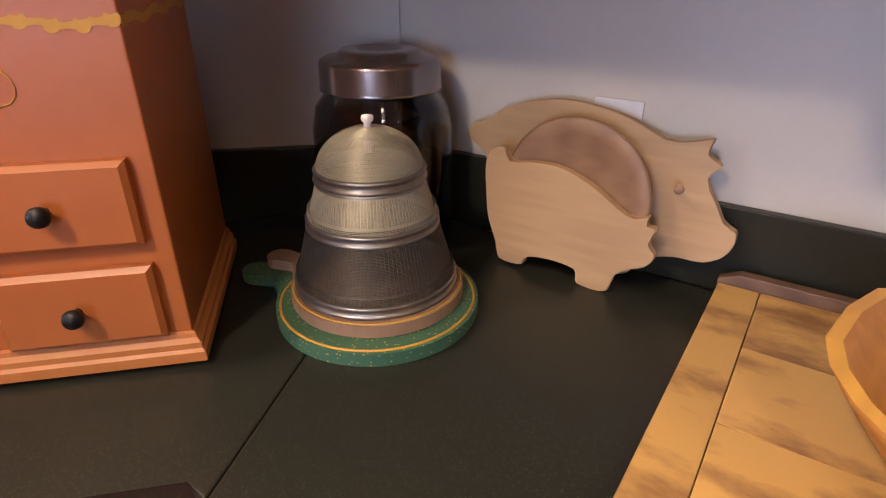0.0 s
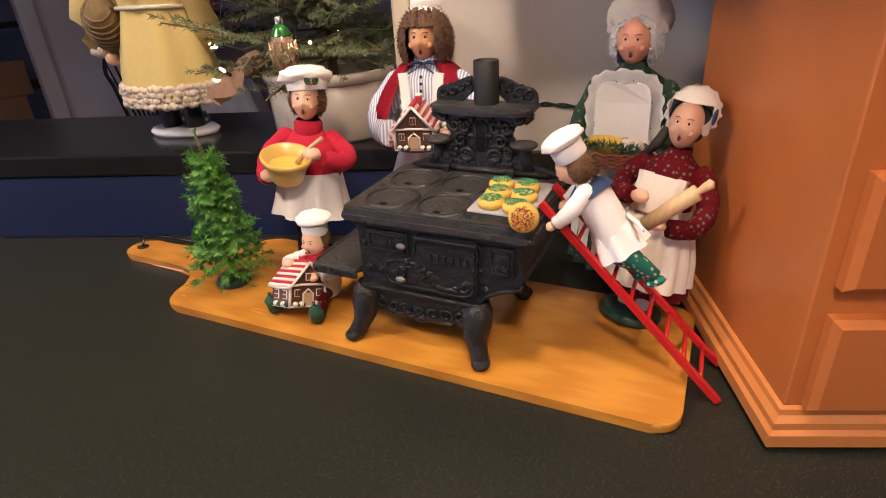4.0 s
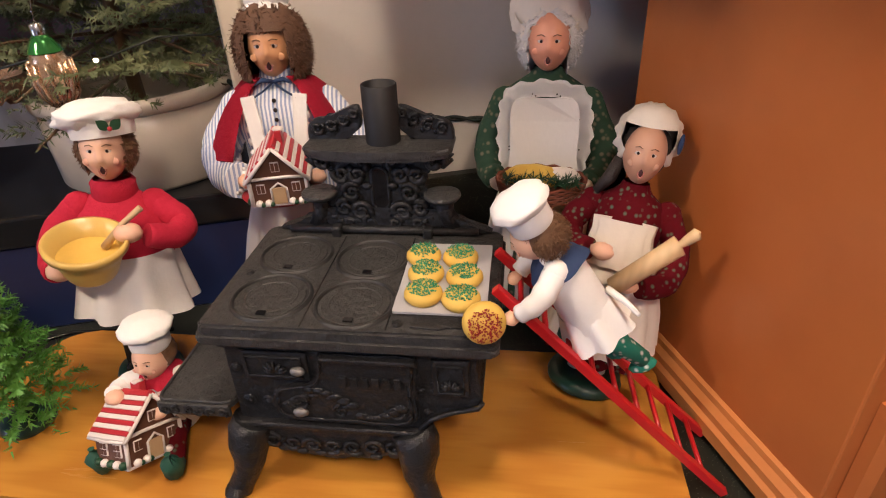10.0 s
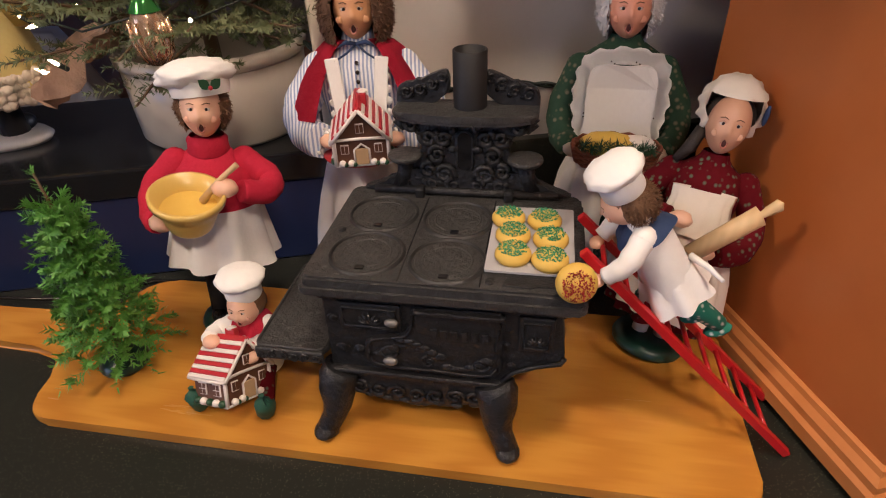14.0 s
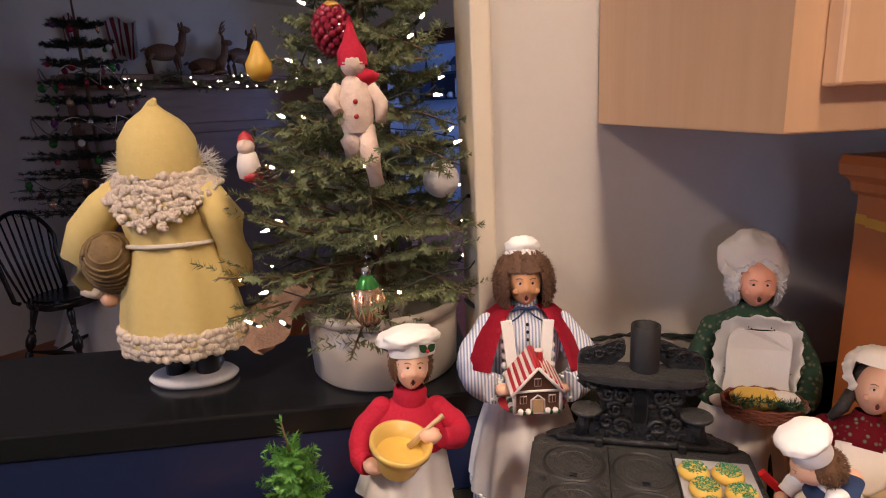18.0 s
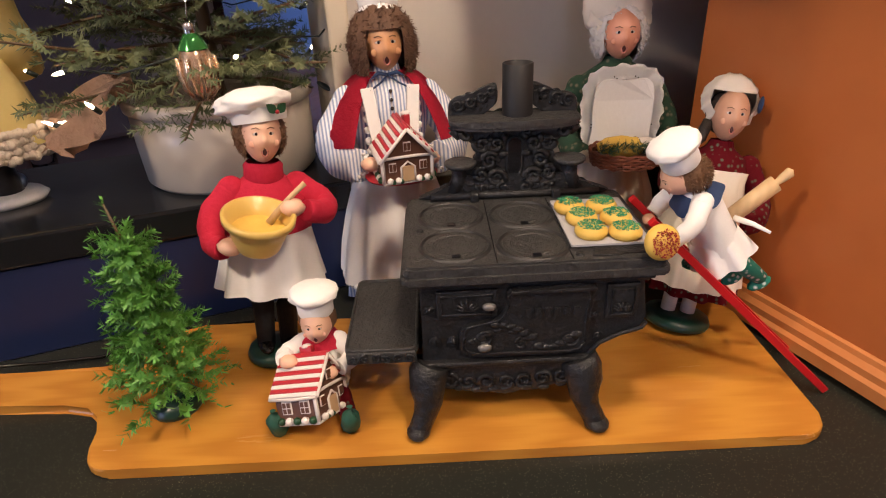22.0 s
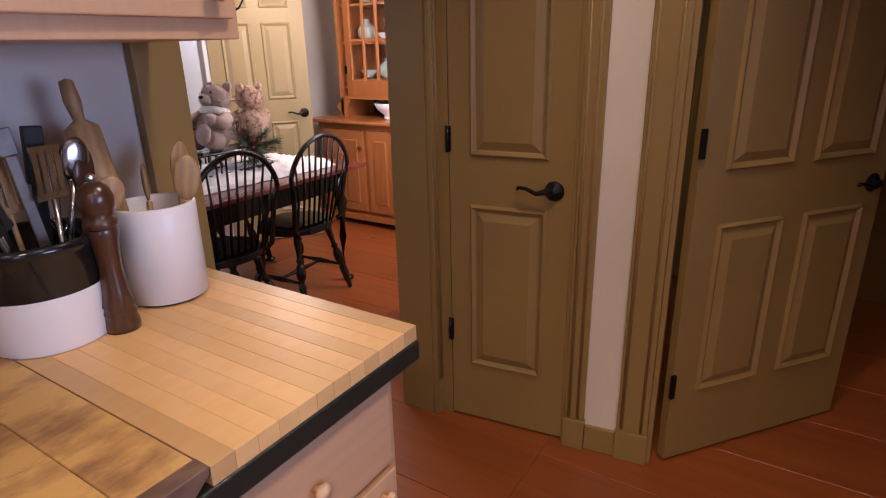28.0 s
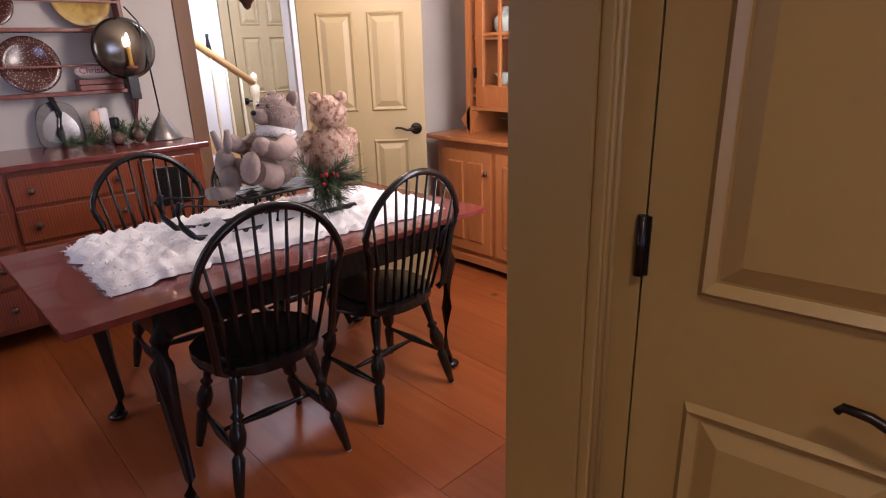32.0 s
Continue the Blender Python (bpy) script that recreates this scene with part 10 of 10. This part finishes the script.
for tier in range(11):
    z = 0.30 + 0.115 * tier
    R = 0.50 * (1 - tier / 13.0) + 0.04
    for k in range(9):
        a = 2 * math.pi * (k + 0.5 * (tier % 2)) / 9 + r8.uniform(-0.1, 0.1)
        L = R * r8.uniform(0.85, 1.05)
        tip = Vector((L * math.cos(a), L * math.sin(a), z + 0.03 * r8.random() + L * 0.06))
        root = Vector((0, 0, z))
        bch = part("branch", tube([root, root.lerp(tip, 0.6), tip], [0.005, 0.004, 0.002], 5), "stem", ft)
        tw = [(root.lerp(tip, 0.08), tip)]
        for j in range(4):
            q = root.lerp(tip, 0.35 + 0.17 * j)
            sd = Vector((-math.sin(a), math.cos(a), 0))
            for sg in (-1, 1):
                tw.append((q, q + sd * sg * L * 0.16 + (tip - root).normalized() * L * 0.16))
        feathers += tw
        if L > 0.15:
            hooks.append(root.lerp(tip, r8.uniform(0.75, 1.0)))
tagged(part("feathers", needles(r8, feathers, 34, 0.024, 0.0020, 0.7), "feather", ft), kind="stuff")
r8.shuffle(hooks)
KINDS = [("silvered", "silvered glass ball ornament on the feather tree"), ("pinkball", "rose glass ball ornament on the feather tree"), ("pearl", "frosted white ball ornament on the feather tree"), ("glass_gold", "gilded glass drop ornament on the feather tree"), ("violetball", "violet glass ball ornament on the feather tree"), ("glass_green", "green glass ball ornament on the feather tree"), ("berry", "dark red bell ornament on the feather tree")]
for k, q in enumerate(hooks[:70]):
    key, lab = KINDS[(k * 5 + k // 7) % 7]
    r = r8.uniform(0.015, 0.027)
    o = thing("glass_ornament", FT @ Matrix.Translation((q.x, q.y, q.z - 0.012 - 2 * r)), lab, "ornament", "feather tree ornaments")
    shape = lathe([(0.001, 0.0), (r * 0.7, r * 0.25), (r, r), (r * 0.75, r * 1.65), (r * 0.25, r * 1.98)], 14) if k % 3 else lathe([(0.001, -r * 0.8), (r * 0.5, 0.0), (r * 0.9, r * 0.9), (r * 0.6, r * 1.7), (r * 0.2, r * 1.98)], 14)
    part("body", shape, key, o)
    part("cap", lathe([(r * 0.26, r * 1.95), (r * 0.26, r * 2.2), (0.001, r * 2.25), (0.001, r * 2.0 + 0.014)], 8, cap=False), "glass_gold", o)
for z, R in ((0.50, 0.42), (0.85, 0.33), (1.15, 0.24)):
    pts = [(R * math.cos(a) * 1.0, R * math.sin(a), z + 0.06 * math.cos(4.5 * a)) for a in np.linspace(0, 2 * math.pi, 73)[:-1]]
    bd = part("bead_chain", tube(pts, 0.004, 5, closed=True), "silvered", ft, "thin string of silvered beads")

ch8 = windsor(pose(-5.13, 0.79, 0.004, 0, 0, -62), "black painted bow-back windsor chair beside the feather tree")
tagged(ch8, "black painted bow-back windsor chair beside the feather tree", "chair")

# wing chair, its back to the bar
WC = pose(-4.75, 2.07, 0.004, 0, 0, 58)
wc = thing("wing_chair", WC, "grey violet upholstered wing chair with a rounded back", "armchair")
pts = [(-0.34, 0.40), (-0.34, 1.0)] + [(-0.34 * math.cos(a), 1.0 + 0.27 * math.sin(a)) for a in np.linspace(0.1, math.pi - 0.1, 16)] + [(0.34, 1.0), (0.34, 0.40)]
bk = slab(pts, -0.06, 0.06, 0.03)
part("backrest", turned(bk, pose(0, -0.30, 0, 90)), "wingcloth", wc)
for sx in (-1, 1):
    wing = slab([(0, 0.62), (0.30, 0.62), (0.24, 0.85), (0.16, 1.10), (0, 1.17)], -0.035, 0.035, 0.02)
    part("wing", turned(wing, pose(sx * 0.335, -0.26, 0, 90, 0, 90)), "wingcloth", wc)
    part("armrest", box(sx * 0.345 - 0.06, sx * 0.345 + 0.06, -0.28, 0.34, 0.30, 0.62, 0.04), "wingcloth", wc)
    for y in (-0.30, 0.30):
        part("leg", lathe([(0.018, 0.0), (0.026, 0.10), (0.030, 0.16)], 10), "oldwood_dark", wc, at=pose(sx * 0.30, y, 0))
part("seat", box(-0.285, 0.285, -0.24, 0.36, 0.16, 0.46, 0.05), "wingcloth", wc)

# store room: cartons and a tub
cb = thing("cardboard_box", pose(-6.25, -0.17, 0.004, 0, 0, 4), "large brown cardboard carton with an open flap", "box", "cartons")
part("carton", box(-0.25, 0.25, -0.28, 0.27, 0, 0.62, 0.006), "cardboard", cb)
part("flap", turned(box(-0.004, 0.004, -0.30, 0.32, 0, 0.24, 0.002), pose(0.262, 0.0, 0.615, 0, 6)), "cardboard", cb)
cb = thing("cardboard_box", pose(-6.75, -0.22, 0.004), "stacked brown cardboard carton under a tub", "box", "cartons")
part("carton", box(-0.24, 0.24, -0.32, 0.30, 0, 0.70, 0.006), "cardboard", cb)
part("tape", box(-0.03, 0.03, -0.32, 0.30, 0.7005, 0.702), "tan", cb)
tb = thing("zinc_tub", pose(-6.75, -0.22, 0.7065), "grey galvanized tub with rolled rim on a carton", "tub")
part("body", lathe([(0.22, 0.0), (0.24, 0.02), (0.27, 0.36), (0.285, 0.37), (0.285, 0.39), (0.265, 0.39), (0.235, 0.03), (0.0, 0.02)], 40, cap=False), "zinc", tb)
part("rim", tube([(0.282 * math.cos(a), 0.282 * math.sin(a), 0.385) for a in np.linspace(0, 2 * math.pi, 41)[:-1]], 0.010, 8, closed=True), "zinc", tb)
part("handle", tube([(0.262 + 0.03 * math.sin(a), -0.09 * math.cos(a), 0.28 + 0.03 * math.sin(a)) for a in np.linspace(0, math.pi, 10)], 0.006, 6), "zinc", tb)
sk = thing("store_shelf", pose(-7.3, -0.4, 0), "dark wooden store room shelf behind the cartons", "shelf")
for z in (0.5, 1.0, 1.5, 1.95):
    part("board", box(-0.2, 0.2, -0.7, 0.9, z, z + 0.03, 0.003), "oldwood_dark", sk)
for y in (-0.7, 0.87):
    part("upright", box(-0.2, 0.2, y, y + 0.03, 0, 2.0, 0.003), "oldwood_dark", sk)

# blue room: a wall shelf with a toy village, a round-backed chair before it
SH = pose(-6.28, 6.598, 1.56)
sh = thing("wall_shelf", SH, "navy painted wall shelf with two boards", "shelf")
part("top", box(-0.46, 0.46, -0.22, 0, 0.36, 0.385, 0.003), "navyshelf", sh)
part("bottom", box(-0.46, 0.46, -0.22, 0, 0.0, 0.025, 0.003), "navyshelf", sh)
for x in (-0.46, 0.40):
    part("side", box(x, x + 0.06, -0.22, 0, 0.0255, 0.3595, 0.003), "navyshelf", sh)
part("back", box(-0.40, 0.40, -0.02, 0, 0.0255, 0.3595), "navyshelf", sh)
for k in range(9):
    h8 = r8.uniform(0.05, 0.12)
    hs = slab([(-0.03, 0), (0.03, 0), (0.03, h8 * 0.65), (0, h8), (-0.03, h8 * 0.65)], -0.03, 0.03, 0.002)
    single("toy_house", turned(hs, pose(0, 0, 0, 90)), ["drape", "pearl", "zinc"][k % 3], SH @ pose(-0.30 + 0.078 * k, -0.10, 0.3865), "small pale toy house on the navy shelf", "toy house", "toy village")
for x, z, s in ((-0.40, 0.3865, 0.17), (0.42, 0.3865, 0.20)):
    cone = thing("toy_fir", SH @ pose(x, -0.10, z), "small dark cone-shaped toy fir on the shelf", "toy tree", "toy village")
    part("crown", merge(*[lathe([(0.05 * s / 0.2 * (1 - j / 5.0), 0.03 + s * j / 5), (0.012, 0.03 + s * (j + 1) / 5)], 14) for j in range(5)]), "feather", cone)
    part("stem", lathe([(0.010, 0), (0.008, 0.035)], 8), "stem", cone)
hill = slab([(-0.20, 0), (-0.13, 0.08), (-0.05, 0.17), (0.0, 0.21), (0.05, 0.19), (0.11, 0.10), (0.19, 0.0)], -0.008, 0.008, 0.004)
single("painted_hill_board", turned(hill, pose(0, 0, 0, 90)), "navyshelf", SH @ pose(0.06, -0.03, 0.3865), "dark blue cut-out hill board behind the village", "cut-out")
for k, (x, w, h8, key) in enumerate(((-0.30, 0.09, 0.10, "violetball"), (-0.15, 0.14, 0.07, "zinc"), (0.02, 0.12, 0.08, "drape"), (0.16, 0.03, 0.26, "bluewall"), (0.20, 0.03, 0.28, "zinc"), (0.24, 0.03, 0.25, "bluewall"))):
    if k < 3:
        single("small_jar", lathe([(0.0, 0), (w * 0.35, 0), (w * 0.5, h8 * 0.4), (w * 0.3, h8 * 0.9), (w * 0.34, h8), (0.0, h8)], 16, cap=False), key, SH @ pose(x, -0.11, 0.0265), "small jar standing on the navy shelf", "jar", "jars on the shelf")
    else:
        bo = thing("book", SH @ pose(x, -0.10, 0.0265), "upright pale blue book on the navy shelf", "book", "books on the shelf")
        part("cover", box(-0.014, 0.014, -0.07, 0.07, 0, h8, 0.003), key, bo)
        part("pages", box(-0.010, 0.010, -0.066, 0.072, 0.004, h8 - 0.004), "drape", bo)


# ---- unseen window frames added behind the area lamps ----
def added_window(n, m, w, h):
    wn = thing("window_%d" % n, m, "unseen white window frame added behind an area lamp", "window", kind="structure")
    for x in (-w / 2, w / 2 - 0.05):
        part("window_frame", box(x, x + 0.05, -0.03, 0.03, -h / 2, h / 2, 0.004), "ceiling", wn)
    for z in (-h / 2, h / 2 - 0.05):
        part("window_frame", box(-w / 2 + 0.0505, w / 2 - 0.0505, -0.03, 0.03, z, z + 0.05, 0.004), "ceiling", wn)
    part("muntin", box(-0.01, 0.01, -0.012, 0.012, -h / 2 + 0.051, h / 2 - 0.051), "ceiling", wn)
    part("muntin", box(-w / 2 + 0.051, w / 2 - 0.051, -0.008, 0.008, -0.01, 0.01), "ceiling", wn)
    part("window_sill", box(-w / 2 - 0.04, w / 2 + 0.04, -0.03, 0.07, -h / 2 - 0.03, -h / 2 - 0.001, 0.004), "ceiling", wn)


# out of view on solid walls; no light comes through them
added_window(1, pose(-3.0, -3.418, 1.5), 1.9, 1.25)
added_window(5, pose(0.9, -3.418, 1.5), 1.6, 1.25)
added_window(2, pose(-2.3, 3.567, 1.5, 0, 0, 180), 1.3, 1.4)
added_window(3, pose(-0.268, 3.5, 1.5, 0, 0, -90), 1.8, 1.5)
added_window(6, pose(3.42, 1.292, 1.5), 0.88, 1.4)
added_window(4, pose(-3.132, 5.2, 1.5, 0, 0, 90), 1.2, 1.4)

# ---- pine floor boards ----
fl = thing("floor", Matrix(), "wide knotty red-brown pine floor boards", "floor", kind="structure")
part("underlay", box(-8, 5.4, -3.6, 9, -0.1, -0.022), "oldwood_dark", fl)
rnd = random.Random(1)
boards = {}
W_ = 0.355
for k in range(-28, 15):
    x = 2.49 + W_ * k
    if x < -7.95 or x > 5.3:
        continue
    y = -3.55
    while y < 8.9:
        L = rnd.choice([0.9, 1.5, 2.4] if y < -3.5 else [2.4, 3.0, 3.6])
        L = min(L, round(9.0 - y, 2))
        if L not in boards:
            boards[L] = mesh_of("floor_board", box(0.0006, W_ - 0.0006, 0.0006, L - 0.0006, -0.022, 0.0, 0.0015, seg=1), "floor")
        ob = new("floor_board", boards[L])
        ob.parent = fl
        ob.location = (x, y, rnd.uniform(-0.0006, 0.0))
        y += L
